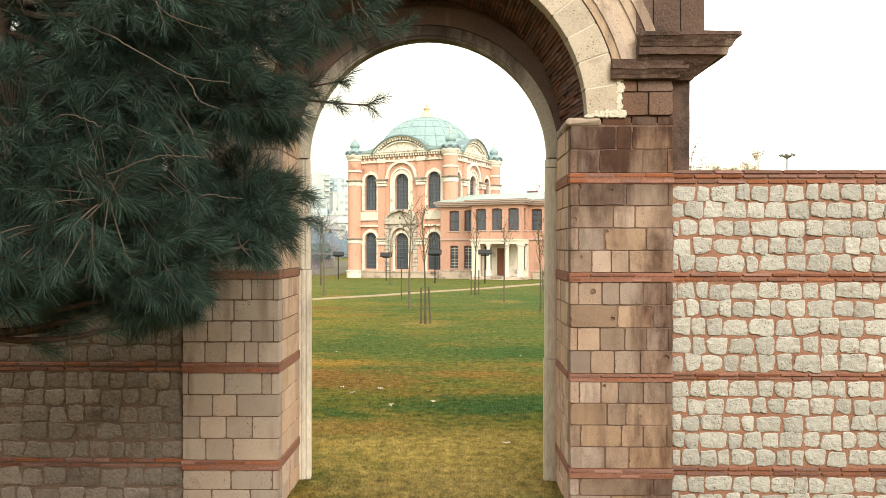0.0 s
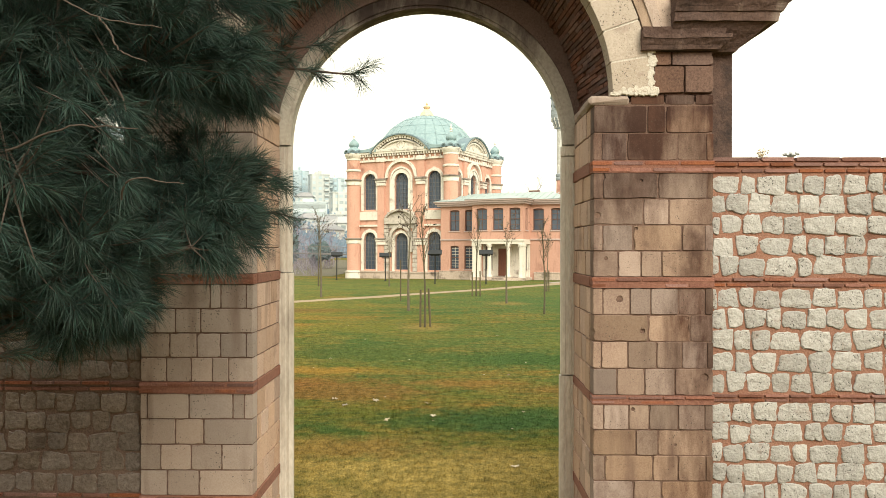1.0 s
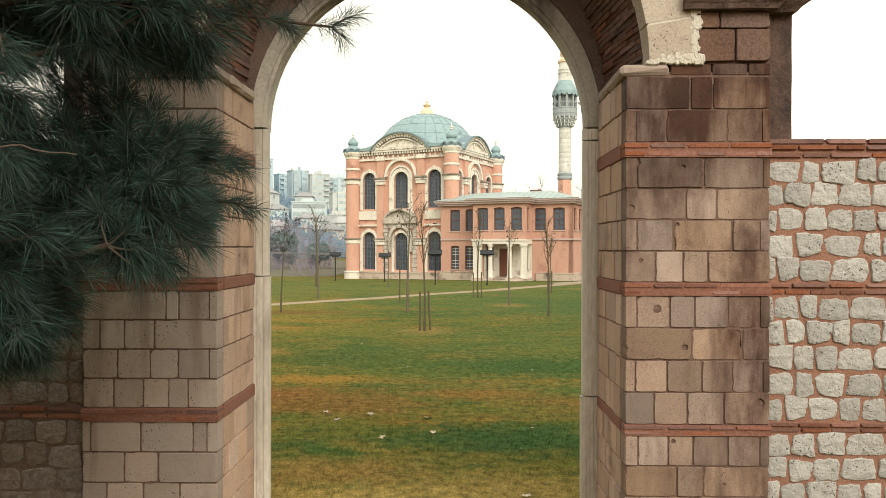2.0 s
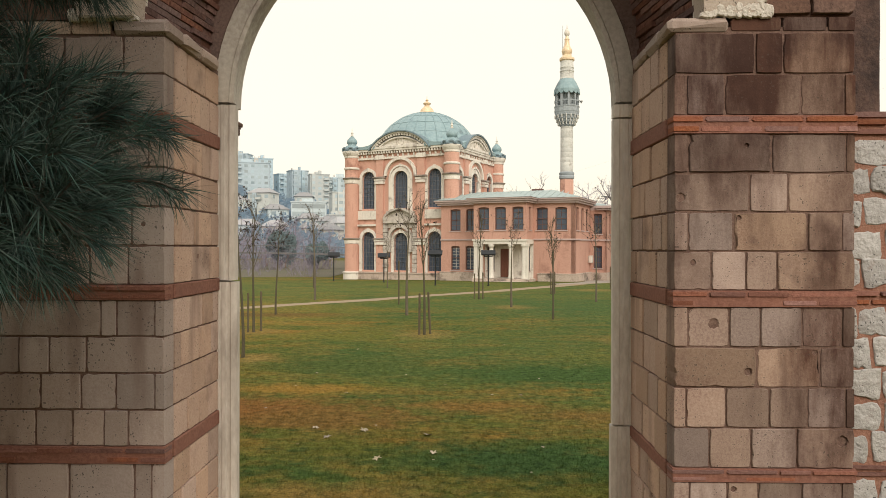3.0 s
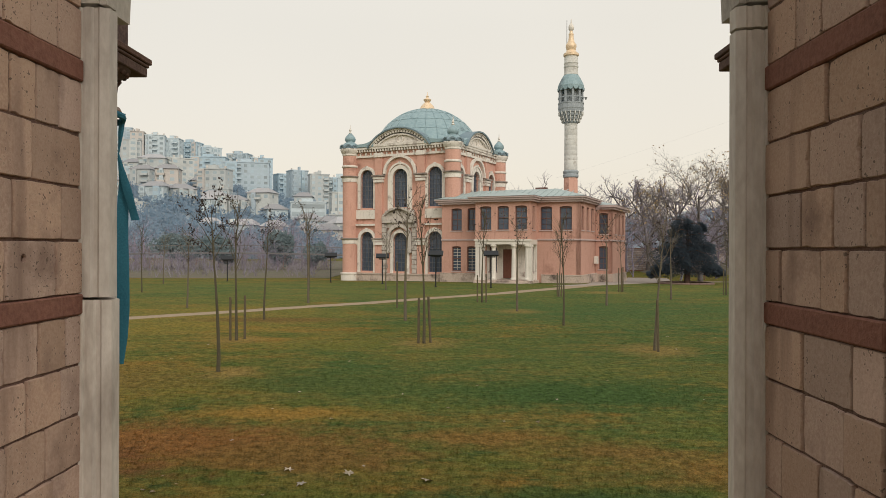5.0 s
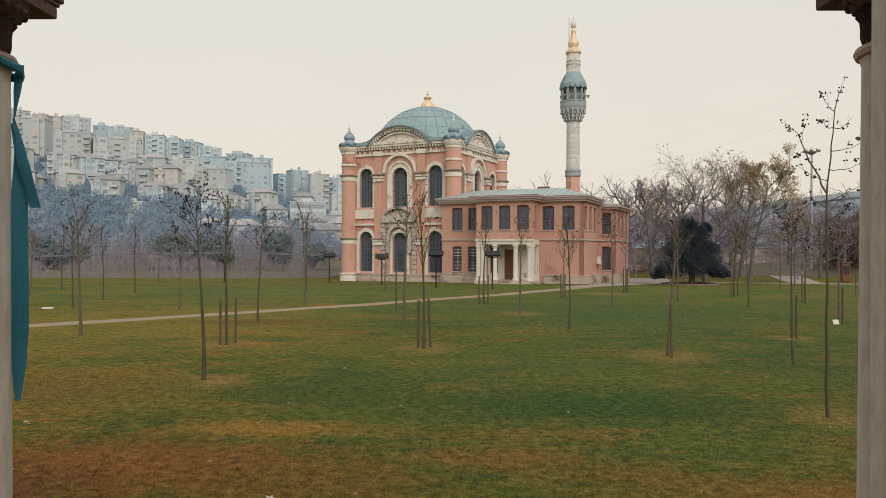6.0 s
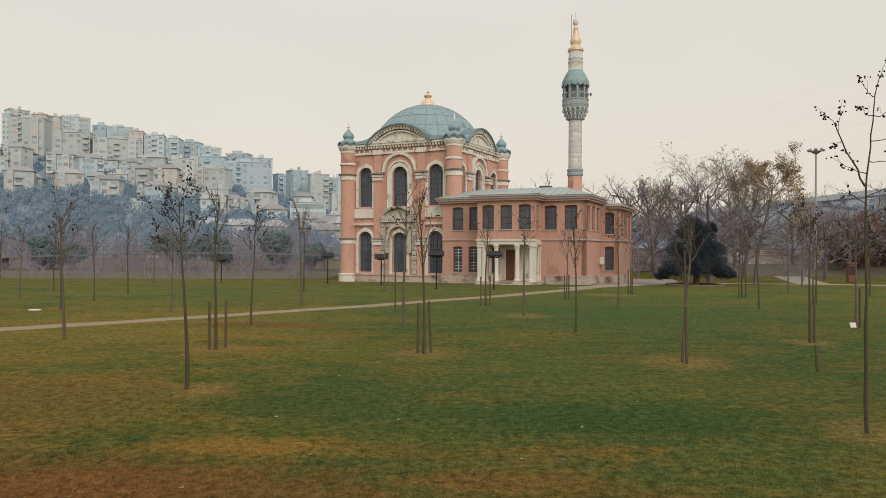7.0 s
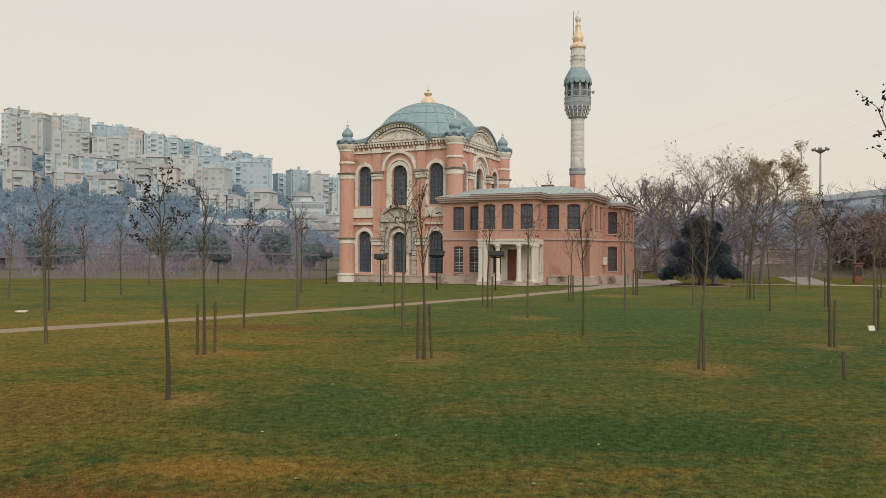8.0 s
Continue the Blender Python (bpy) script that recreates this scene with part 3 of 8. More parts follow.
def make_ground():
    xs = sorted({*np.arange(-60, 61, 1.5), *np.linspace(-400, 400, 41), -2500, -1200, 1200, 2500})
    ys = sorted({*np.arange(-4, 100, 1.5), -2500, -900, -300, -100, -40, -15, *np.linspace(110, 420, 16), 800, 1600, 3000})
    verts = [(x, y, ground_z(x, y)) for y in ys for x in xs]
    w = len(xs)
    faces = [(j * w + i, j * w + i + 1, (j + 1) * w + i + 1, (j + 1) * w + i) for j in range(len(ys) - 1) for i in range(w - 1)]
    ob = raw_part("ground", verts, faces, M_LAWN, None, smooth=True)
    tagged(ob, "mown winter lawn, green with ochre and bare patches", "lawn", kind="structure")


make_ground()


def strip(name, rows, mat, label, category, lift=0.012):
    """A path laid on the ground from (x, y, half width) rows along its middle."""
    pts = []
    for (x0, y0, h0), (x1, y1, h1) in zip(rows, rows[1:]):
        for k in range(8):
            u = k / 8
            pts.append((x0 + (x1 - x0) * u, y0 + (y1 - y0) * u, h0 + (h1 - h0) * u))
    pts.append(rows[-1])
    verts, faces = [], []
    rnd = random.Random(5)
    for i, (x, y, h) in enumerate(pts):
        a, b = pts[max(0, i - 1)], pts[min(len(pts) - 1, i + 1)]
        d = Vector((b[0] - a[0], b[1] - a[1])).normalized()
        nrm = Vector((-d.y, d.x))
        for s in (-1, 1):
            q = Vector((x, y)) + nrm * s * (h + rnd.uniform(-0.06, 0.06))
            verts.append((q.x, q.y, ground_z(q.x, q.y) + lift))
        for s in (-1, 1):
            q = Vector((x, y)) + nrm * s * (h + 0.12)
            verts.append((q.x, q.y, ground_z(q.x, q.y) - 0.05))
        if i:
            o, p = 4 * i, 4 * i - 4
            faces += [(p, p + 1, o + 1, o), (p + 2, p, o, o + 2), (p + 1, p + 3, o + 3, o + 1)]
    ob = raw_part(name, verts, faces, mat, None)
    tagged(ob, label, category, kind="structure")


strip("footpath", [(-26, 17.5, 0.5), (-18, 24.8, 0.5), (-13.5, 28.6, 0.48), (-10.2, 31.8, 0.46), (-6.7, 35.2, 0.45), (-3.9, 37.8, 0.45), (-0.6, 42, 0.45), (2.9, 45.8, 0.5), (6.7, 51.5, 0.6), (9.8, 57.5, 0.8), (12.9, 63.2, 1.2)], M_PATH, "narrow sandy footpath worn across the lawn", "path")
strip("paving", [(7.5, 56.0, 0.35), (11.2, 59.6, 1.0), (14.5, 66, 2.4), (18.2, 73, 2.6), (21, 82, 2.0)], M_PAVE, "pale paved forecourt beside the house", "paving", 0.02)
strip("road", [(17, 70, 1.2), (25, 71.5, 1.1), (31, 68.5, 1.2), (40, 65, 1.3), (52, 60, 1.4)], M_PAVE, "pale park road curving past the trees", "road", 0.025)
strip("river_bank", [(-230, 126, 50), (-60, 126, 49.5), (-30, 126, 49), (-13, 126, 47.5)], M_BANK, "bare brown river bank with scrub", "bank", 0.03)
strip("side_road", [(32, 70, 1.2), (35.5, 80, 1.5), (41, 95, 1.8), (45, 110, 2)], M_PAVE, "pale road leading to the boundary wall", "road", 0.03)


# ---- the stone gate ----
gate = thing("stone_gate", "arched gate of tan limestone with red brick bands", "gate", kind="structure")
R_BANDS = [(0.34, 0.43), (1.28, 1.355), (2.25, 2.34), (3.21, 3.31)]
L_BANDS = [(0.39, 0.485), (1.35, 1.445), (2.275, 2.36), (3.25, 3.34)]
SPRING, ARCH_R = 3.86, 1.6


def levels(bands, top, per=4, first=2):
    """The courses between brick bands, as (bottom, top)."""
    rows, low = [], 0.0
    for k, (a, b) in enumerate([*bands, (top, top)]):
        count = first if k == 0 else (2 if k == len(bands) else per)
        step = (a - low) / count
        rows += [(low + i * step, low + (i + 1) * step) for i in range(count)]
        low = b
    return rows


# upright joints of the pier faces, course by course from the top, as shares of the width
R_JOINTS = [[0.45, 0.6], [0.07, 0.28, 0.70, 0.94], [0.08, 0.54, 0.95], [0.42, 0.63], [0.08, 0.33, 0.74, 0.93], [0.21, 0.40, 0.57], [0.08, 0.31, 0.48, 0.71, 0.93], [0.46, 0.81], [0.07, 0.29, 0.53, 0.74, 0.95], [0.20, 0.43, 0.68],
            [0.09, 0.30, 0.47, 0.71, 0.93], [0.36, 0.54], [0.10, 0.50, 0.71, 0.94], [0.34, 0.57], [0.09, 0.81], [0.4, 0.7]]
L_JOINTS = [[0.4, 0.75], [0.1, 0.33, 0.7], [0.5, 0.9], [0.3, 0.62], [0.1, 0.4, 0.8], [0.25, 0.55, 0.78], [0.62, 0.71, 0.94], [0.13, 0.31, 0.53], [0.26, 0.50, 0.71, 0.94], [0.23, 0.45, 0.64, 0.78],
            [0.06, 0.43, 0.82, 0.92], [0.31, 0.56], [0.18, 0.45, 0.72], [0.24, 0.52], [0.5, 0.93], [0.3, 0.7]]


# old dowel holes in the stones: the face they are in, place along it, height, radius
RIGHT, LEFT, JAMB = ("front", 7.0), ("front", 7.03), ("left", -1.42)
BORES = [(RIGHT, 1.47, 2.856, 0.026), (RIGHT, 1.831, 3.143, 0.014), (RIGHT, 1.79, 2.744, 0.015), (RIGHT, 1.54, 2.494, 0.017), (RIGHT, 1.654, 2.155, 0.031), (RIGHT, 2.212, 1.997, 0.015),
         (RIGHT, 1.842, 1.892, 0.024), (RIGHT, 2.36, 1.509, 0.032), (RIGHT, 1.764, 1.238, 0.018), (RIGHT, 2.115, 0.943, 0.013), (LEFT, -1.547, 2.706, 0.016), (LEFT, -1.744, 2.48, 0.026), (JAMB, 7.54, 2.515, 0.018), (JAMB, 7.2, 1.759, 0.012)]


def lay(parent, meshes, name, a0, a1, cuts, z0, z1, face, depth, axis, rnd, gap=0.0075, proud=0.005):
    """One course of blocks from a0 to a1 along a wall; axis 'front', 'right' (looks to -x) or 'left' (looks to +x)."""
    edges = [a0, *cuts, a1]
    for p, q in zip(edges, edges[1:]):
        mid_a, size = (p + q) / 2, abs(q - p) - gap
        out = rnd.uniform(-proud, proud)
        zc, h = (z0 + z1) / 2, z1 - z0 - gap
        me = rnd.choice(meshes)
        tilt = rnd.uniform(-0.006, 0.006)
        for wall, ha, hz, hr in BORES:
            if wall == (axis, face) and min(p, q) + hr < ha < max(p, q) - hr and z0 + hr < hz < z1 - hr:
                sx = 1 if axis != "right" else -1
                me = ashlar_mesh("stone", me.materials[0], int(hz * 1000), (sx * (ha - mid_a) / size, (hz - zc) / h, hr / size, hr / h))
        if axis == "front":
            piece(name, me, parent, (mid_a, face + depth / 2 - out, zc), (size, depth, h), (0, tilt, 0))
        elif axis == "right":
            piece(name, me, parent, (face + depth / 2 - out, mid_a, zc), (size, depth, h), (0, 0, -math.pi / 2))
        else:
            piece(name, me, parent, (face - depth / 2 + out, mid_a, zc), (size, depth, h), (0, 0, math.pi / 2))


def some_cuts(a0, a1, lo, hi, rnd):
    cuts, a = [], a0 + rnd.uniform(lo * 0.6, hi)
    while a < a1 - lo * 0.6:
        cuts.append(a)
        a += rnd.uniform(lo, hi)
    return cuts


def band(parent, z0, z1, a0, a1, face, axis, rnd, depth=0.1):
    """A double course of thin bricks in mortar."""
    t = (z1 - z0) * 0.40
    for k, zb in enumerate((z0 + 0.004, z1 - t - 0.002)):
        cuts = some_cuts(a0, a1, 0.17, 0.30, rnd)
        lay(parent, BRICKS, "brick", a0 - (0.004 if k else 0), a1, cuts, zb, zb + t, face - (0.016 if axis != "left" else -0.016) * (0.6 + 0.4 * k), depth, axis, rnd, gap=0.012, proud=0.005)


def pier(side, x_in, x_out, face, bands, joints, seed):
    rnd = random.Random(seed)
    s = 1 if side == "right" else -1
    core = boxes((min(x_in, x_out) + 0.012, max(x_in, x_out) - 0.012, face + 0.009, 7.955, -0.1, 3.80), (*sorted((x_in + s * 0.07, x_out - s * 0.012)), 7.957, 8.28, -0.1, 3.80))
    body = part("pier", core, M_JOINT, gate, "limestone pier with double brick courses")
    rows = levels(bands, 3.77)
    for k, (z0, z1) in enumerate(reversed(rows)):
        lo, hi = min(x_in, x_out), max(x_in, x_out)
        cuts = [lo + j * (hi - lo) for j in joints[k % len(joints)]]
        if side == "right":
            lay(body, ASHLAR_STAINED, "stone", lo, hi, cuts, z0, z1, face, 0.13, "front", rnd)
        else:
            lay(body, ASHLAR_GREY, "stone", lo, hi, cuts, z0, z1, face, 0.13, "front", rnd)
        lay(body, ASHLAR_JAMB, "stone", face + 0.135, 7.95, some_cuts(face + 0.135, 7.95, 0.15, 0.34, rnd), z0, z1, x_in, 0.12, "right" if s > 0 else "left", rnd)
        lay(body, ASHLAR, "stone", face + 0.135, 7.6, some_cuts(face + 0.135, 7.6, 0.2, 0.4, rnd), z0, z1, x_out, 0.1, "left" if s > 0 else "right", rnd)
    for z0, z1 in bands:
        band(body, z0, z1, min(x_in, x_out) - 0.012, max(x_in, x_out) + 0.012, face, "front", rnd)
        part("mortar_bed", boxes((min(x_in, x_out) - 0.004, max(x_in, x_out) + 0.004, face - 0.008, face + 0.1, z0, z1)), M_DAUB, body)
        part("daub_band", boxes(tuple(sorted((x_in - s * 0.006, x_in + s * 0.08))) + (face + 0.13, 7.95, z0, z1), bevel=0.006), M_DAUB, body, "brick band smeared with brown daub")
    # impost: a worn ledge with a sloping top
    bm = bmesh.new()
    ends = [face - 0.018 + (7.88 - face) * u for u in (0, 0.3, 0.62, 1.0)]
    for k, (a, b) in enumerate(zip(ends, ends[1:])):
        reach = 0.03 + rnd.uniform(-0.01, 0.008)
        box(bm, *sorted((x_in - s * reach, x_in + s * (0.3 if k == 0 else 0.12))), a + 0.003, b - 0.003, 3.772, 3.858 + rnd.uniform(-0.012, 0.004), bevel=0.02)
    for v in bm.verts:
        v.co += Vector((rnd.uniform(-1, 1) * 0.006, rnd.uniform(-1, 1) * 0.006, rnd.uniform(-1, 1) * 0.007))
    part("impost", bm, M_ASHLAR_GREY, gate, "worn pale impost stones with chipped edges")
    lo, hi = sorted((x_in + s * 0.31, x_out))
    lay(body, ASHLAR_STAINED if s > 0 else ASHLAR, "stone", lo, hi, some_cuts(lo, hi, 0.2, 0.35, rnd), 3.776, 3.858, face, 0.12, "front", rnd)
    return body


pier("right", 1.43, 2.43, 7.0, R_BANDS, R_JOINTS, 11)
pier("left", -1.42, -2.38, 7.03, L_BANDS, L_JOINTS, 12)

# wall over the arch
arc = [((ARCH_R + 0.03) * math.cos(math.pi * k / 32), SPRING + (ARCH_R + 0.03) * math.sin(math.pi * k / 32)) for k in range(33)]
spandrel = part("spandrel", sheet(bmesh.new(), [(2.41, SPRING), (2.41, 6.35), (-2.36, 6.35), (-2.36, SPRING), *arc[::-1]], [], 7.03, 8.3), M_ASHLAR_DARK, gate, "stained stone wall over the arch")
rnd = random.Random(3)
for z0, z1, cuts in ((3.87, 4.10, [2.19]), (4.10, 4.215, [2.08])):
    lay(spandrel, ASHLAR_DARK, "stone", 1.93, 2.43, cuts, z0, z1, 7.0, 0.1, "front", rnd)
    lay(spandrel, ASHLAR_DARK, "stone", -2.38, -1.93, [-2.15], z0, z1, 7.03, 0.1, "front", rnd)

# archivolt: wedge stones, then a stepped moulding
archivolt = part("archivolt", ring_xz(bmesh.new(), 0, SPRING, ARCH_R + 0.002, 1.9, 6.9885, 7.2, n=48), M_WHITE_MORTAR, gate, "ring of wedge stones in white mortar")
wedge_bm = ring_xz(bmesh.new(), 0, 0, ARCH_R - 0.01, 1.905, 6.985, 7.15, -0.0778, 0.0778, 4)
wedge_me = mesh_of("voussoir", wedge_bm, M_VOUSSOIR)
rnd = random.Random(8)
for k in range(19):
    a = math.pi * (k + 0.5) / 19
    piece("voussoir", wedge_me, archivolt, (0, rnd.uniform(-0.004, 0.001), SPRING), (1, 1, 1), (0, -a, 0))
for r0, r1, y in ((1.915, 1.99, 6.972), (1.99, 2.07, 6.955), (2.07, 2.20, 6.962), (2.20, 2.29, 6.945), (2.29, 2.38, 6.93)):
    start = math.asin((4.33 - SPRING) / r1)
    part("moulding", ring_xz(bmesh.new(), 0, SPRING, r0, r1, y, 7.1, start, math.pi - start, 48), M_ASHLAR, gate, "moulded stone band round the arch")
# ragged white mortar where the ring meets the pier
def mortar_patch(s, y):
    rnd_ = random.Random(31)
    bm = bmesh.new()
    for (x0, z0), (x1, z1), n, wide in (((1.915, 3.865), (1.90, 4.30), 44, 0.024), ((1.60, 3.872), (1.93, 3.868), 36, 0.016), ((1.70, 3.90), (1.92, 3.90), 16, 0.022)):
        for k in range(n):
            u = k / (n - 1)
            x, z = x0 + (x1 - x0) * u + rnd_.gauss(0, wide * 0.45), z0 + (z1 - z0) * u + rnd_.gauss(0, wide * 0.35)
            r = rnd_.uniform(0.5, 1.25) * wide
            top = [bm.verts.new((s * (x + r * q * math.cos(a)), y - 0.007 - 0.004 * rnd_.random(), z + r * q * 0.9 * math.sin(a))) for a, q in ((6.283 * i / 7, rnd_.uniform(0.6, 1.15)) for i in range(7))]
            low = [bm.verts.new((s * x + (v.co.x - s * x) * 1.5, y + 0.004, z + (v.co.z - z) * 1.5)) for v in top]
            bm.faces.new(top)
            for i in range(7):
                bm.faces.new((top[i], top[(i + 1) % 7], low[(i + 1) % 7], low[i]))
    part("mortar_patch", bm, M_WHITE_MORTAR, archivolt, "ragged white mortar")


mortar_patch(1, 6.99)
mortar_patch(-1, 7.018)


# brick vault of the passage
def soffit():
    verts, faces = [], []
    r = random.Random(17)
    n = 118
    for k in range(n):
        a0, a1 = math.pi * k / n, math.pi * (k + 0.82) / n
        y = 7.17 - (0.13 if k % 2 else 0.0)
        while y < 7.98:
            y1 = min(7.98, y + 0.26)
            if y1 > 7.165:
                rr = ARCH_R + 0.012 - 0.14 * (max(y, 7.165) - 7.165) / 0.8 + r.uniform(-0.012, 0.012)
                o = len(verts)
                for a in (a0, a1):
                    for rad in (rr, rr + 0.09):
                        for yy in (max(y, 7.165) + 0.004, y1 - 0.004):
                            q = rad - 0.14 * (yy - max(y, 7.165)) / 0.8
                            verts.append((q * math.cos(a), yy, SPRING + q * math.sin(a)))
                faces += [tuple(o + i for i in q) for q in ((0, 1, 5, 4), (0, 2, 3, 1), (4, 5, 7, 6), (0, 4, 6, 2), (1, 3, 7, 5))]
            y = y1
    bed_v, bed_f = [], []
    for k in range(49):
        a = math.pi * k / 48
        for yy, rad in ((7.17, ARCH_R + 0.035), (7.97, ARCH_R - 0.105), (7.97, ARCH_R + 0.06), (7.17, ARCH_R + 0.06)):
            bed_v.append((rad * math.cos(a), yy, SPRING + rad * math.sin(a)))
        if k:
            bed_f += [(4 * k - 4 + i, 4 * k + i, 4 * k + (i + 1) % 4, 4 * k - 4 + (i + 1) % 4) for i in range(4)]
    raw_part("vault_mortar", bed_v, bed_f, M_DAUB, gate, "brown mortar between the vault bricks", smooth=True)
    vault = raw_part("vault_bricks", verts, faces, M_SOFFIT, gate, "stained thin bricks lining the arch, shade painted in at the crown")
    vault["kind"] = "stuff"


soffit()


# marble door frame deep in the passage, and the arch over it
def frame_post(s, joints):
    plan = [(1.47, 7.94), (1.415, 7.94), (1.41, 7.95), (1.40, 7.95), (1.395, 7.94), (1.37, 7.94), (1.362, 7.952), (1.345, 7.952), (1.335, 7.945), (1.30, 7.965), (1.30, 8.03), (1.335, 8.075), (1.36, 8.10), (1.455, 8.25), (1.47, 8.26)]
    ends = [-0.05, *joints, 3.57]
    for z0, z1 in [(a + 0.006, b - 0.006) for a, b in zip(ends, ends[1:])]:
        bm = bmesh.new()
        lo = [bm.verts.new((s * (x + (0.012 if z0 > 0 else 0.0)), y, z0)) for x, y in plan]
        hi = [bm.verts.new((s * (x + (0.012 if z0 > 0 else 0.0)), y, z1)) for x, y in plan]
        for i in range(len(plan)):
            bm.faces.new((lo[i], lo[(i + 1) % len(plan)], hi[(i + 1) % len(plan)], hi[i]))
        bm.faces.new(lo)
        bm.faces.new(hi)
        part("frame_post", bm, M_FRAME, gate, "grey marble door post with a chamfered edge")


frame_post(1, [1.35, 3.47])
frame_post(-1, [2.34])
for r0, r1, y0, y1 in ((1.36, 1.47, 7.96, 8.25), (1.33, 1.375, 7.975, 8.06), (1.46, 1.66, 7.94, 8.27)):
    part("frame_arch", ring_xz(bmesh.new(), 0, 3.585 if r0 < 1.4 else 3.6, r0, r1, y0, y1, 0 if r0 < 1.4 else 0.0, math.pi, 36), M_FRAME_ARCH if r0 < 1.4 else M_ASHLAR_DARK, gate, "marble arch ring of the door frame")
lunette = [(1.7, 3.62), (1.7, 5.6), (-1.7, 5.6), (-1.7, 3.62), *[(1.44 * math.cos(math.pi * k / 24), 3.62 + 1.44 * math.sin(math.pi * k / 24)) for k in range(24, -1, -1)]]
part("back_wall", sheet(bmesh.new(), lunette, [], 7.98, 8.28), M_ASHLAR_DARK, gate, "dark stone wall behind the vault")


# cornices over the outer side of each pier, and attic blocks
def worn(bm, depth, cuts=9):
    """Cuts a block finely and eats its faces and edges away unevenly."""
    bmesh.ops.subdivide_edges(bm, edges=bm.edges[:], cuts=cuts, use_grid_fill=True)
    for v in bm.verts:
        co = v.co
        v.co = co + noise.noise_vector(co * 7.0) * depth * 0.5 + noise.noise_vector(co * 23.0) * depth * 0.35 + Vector((0, 1, 0.25)) * depth * 2.2 * max(0.0, noise.noise(co * 4.5) - 0.12)
    return bm


def ledge(x0, x1, y, rows, s, name, label, out=0.6):
    """Stacked mouldings on the outer corner: rows of (bottom, top, projection at bottom, at top)."""
    for z0, z1, p, q in rows:
        bm = bmesh.new()
        lo = [bm.verts.new((s * a, b, z0)) for a, b in ((x0, y - out * p), (x1 + p, y - out * p), (x1 + p, 7.9), (x0, 7.9))]
        hi = [bm.verts.new((s * a, b, z1)) for a, b in ((x0, y - out * q), (x1 + q, y - out * q), (x1 + q, 7.9), (x0, 7.9))]
        for k in range(4):
            bm.faces.new((lo[k], lo[(k + 1) % 4], hi[(k + 1) % 4], hi[k]))
        bm.faces.new(lo)
        bm.faces.new(hi)
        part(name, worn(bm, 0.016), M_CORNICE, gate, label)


def cornice(s, face):
    x_out = 2.43 if s > 0 else 2.38
    ledge(1.82, x_out, face - 0.04, ((4.215, 4.25, 0.03, 0.05), (4.252, 4.30, 0.05, 0.1), (4.302, 4.335, 0.11, 0.11), (4.337, 4.40, 0.06, 0.08)), s, "capital", "moulded pier capital")
    ledge(2.06, x_out + 0.19, face + 0.03, ((4.22, 4.27, 0.0, 0.05), (4.27, 4.36, 0.05, 0.16), (4.36, 4.425, 0.16, 0.24), (4.427, 4.50, 0.28, 0.29), (4.502, 4.54, 0.31, 0.34), (4.542, 4.59, 0.34, 0.38), (4.592, 4.63, 0.39, 0.39)), s, "cornice", "dark weathered stone cornice")
    for a, b in ((2.05, 2.22), (2.22, 2.48), (2.48, x_out + 0.28)):
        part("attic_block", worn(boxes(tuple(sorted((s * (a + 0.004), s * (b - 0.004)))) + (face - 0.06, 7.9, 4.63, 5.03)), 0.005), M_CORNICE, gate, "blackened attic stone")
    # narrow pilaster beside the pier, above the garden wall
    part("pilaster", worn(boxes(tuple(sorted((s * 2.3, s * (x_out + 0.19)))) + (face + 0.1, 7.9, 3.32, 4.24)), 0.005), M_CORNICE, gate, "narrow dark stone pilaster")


cornice(1, 7.0)
cornice(-1, 7.03)


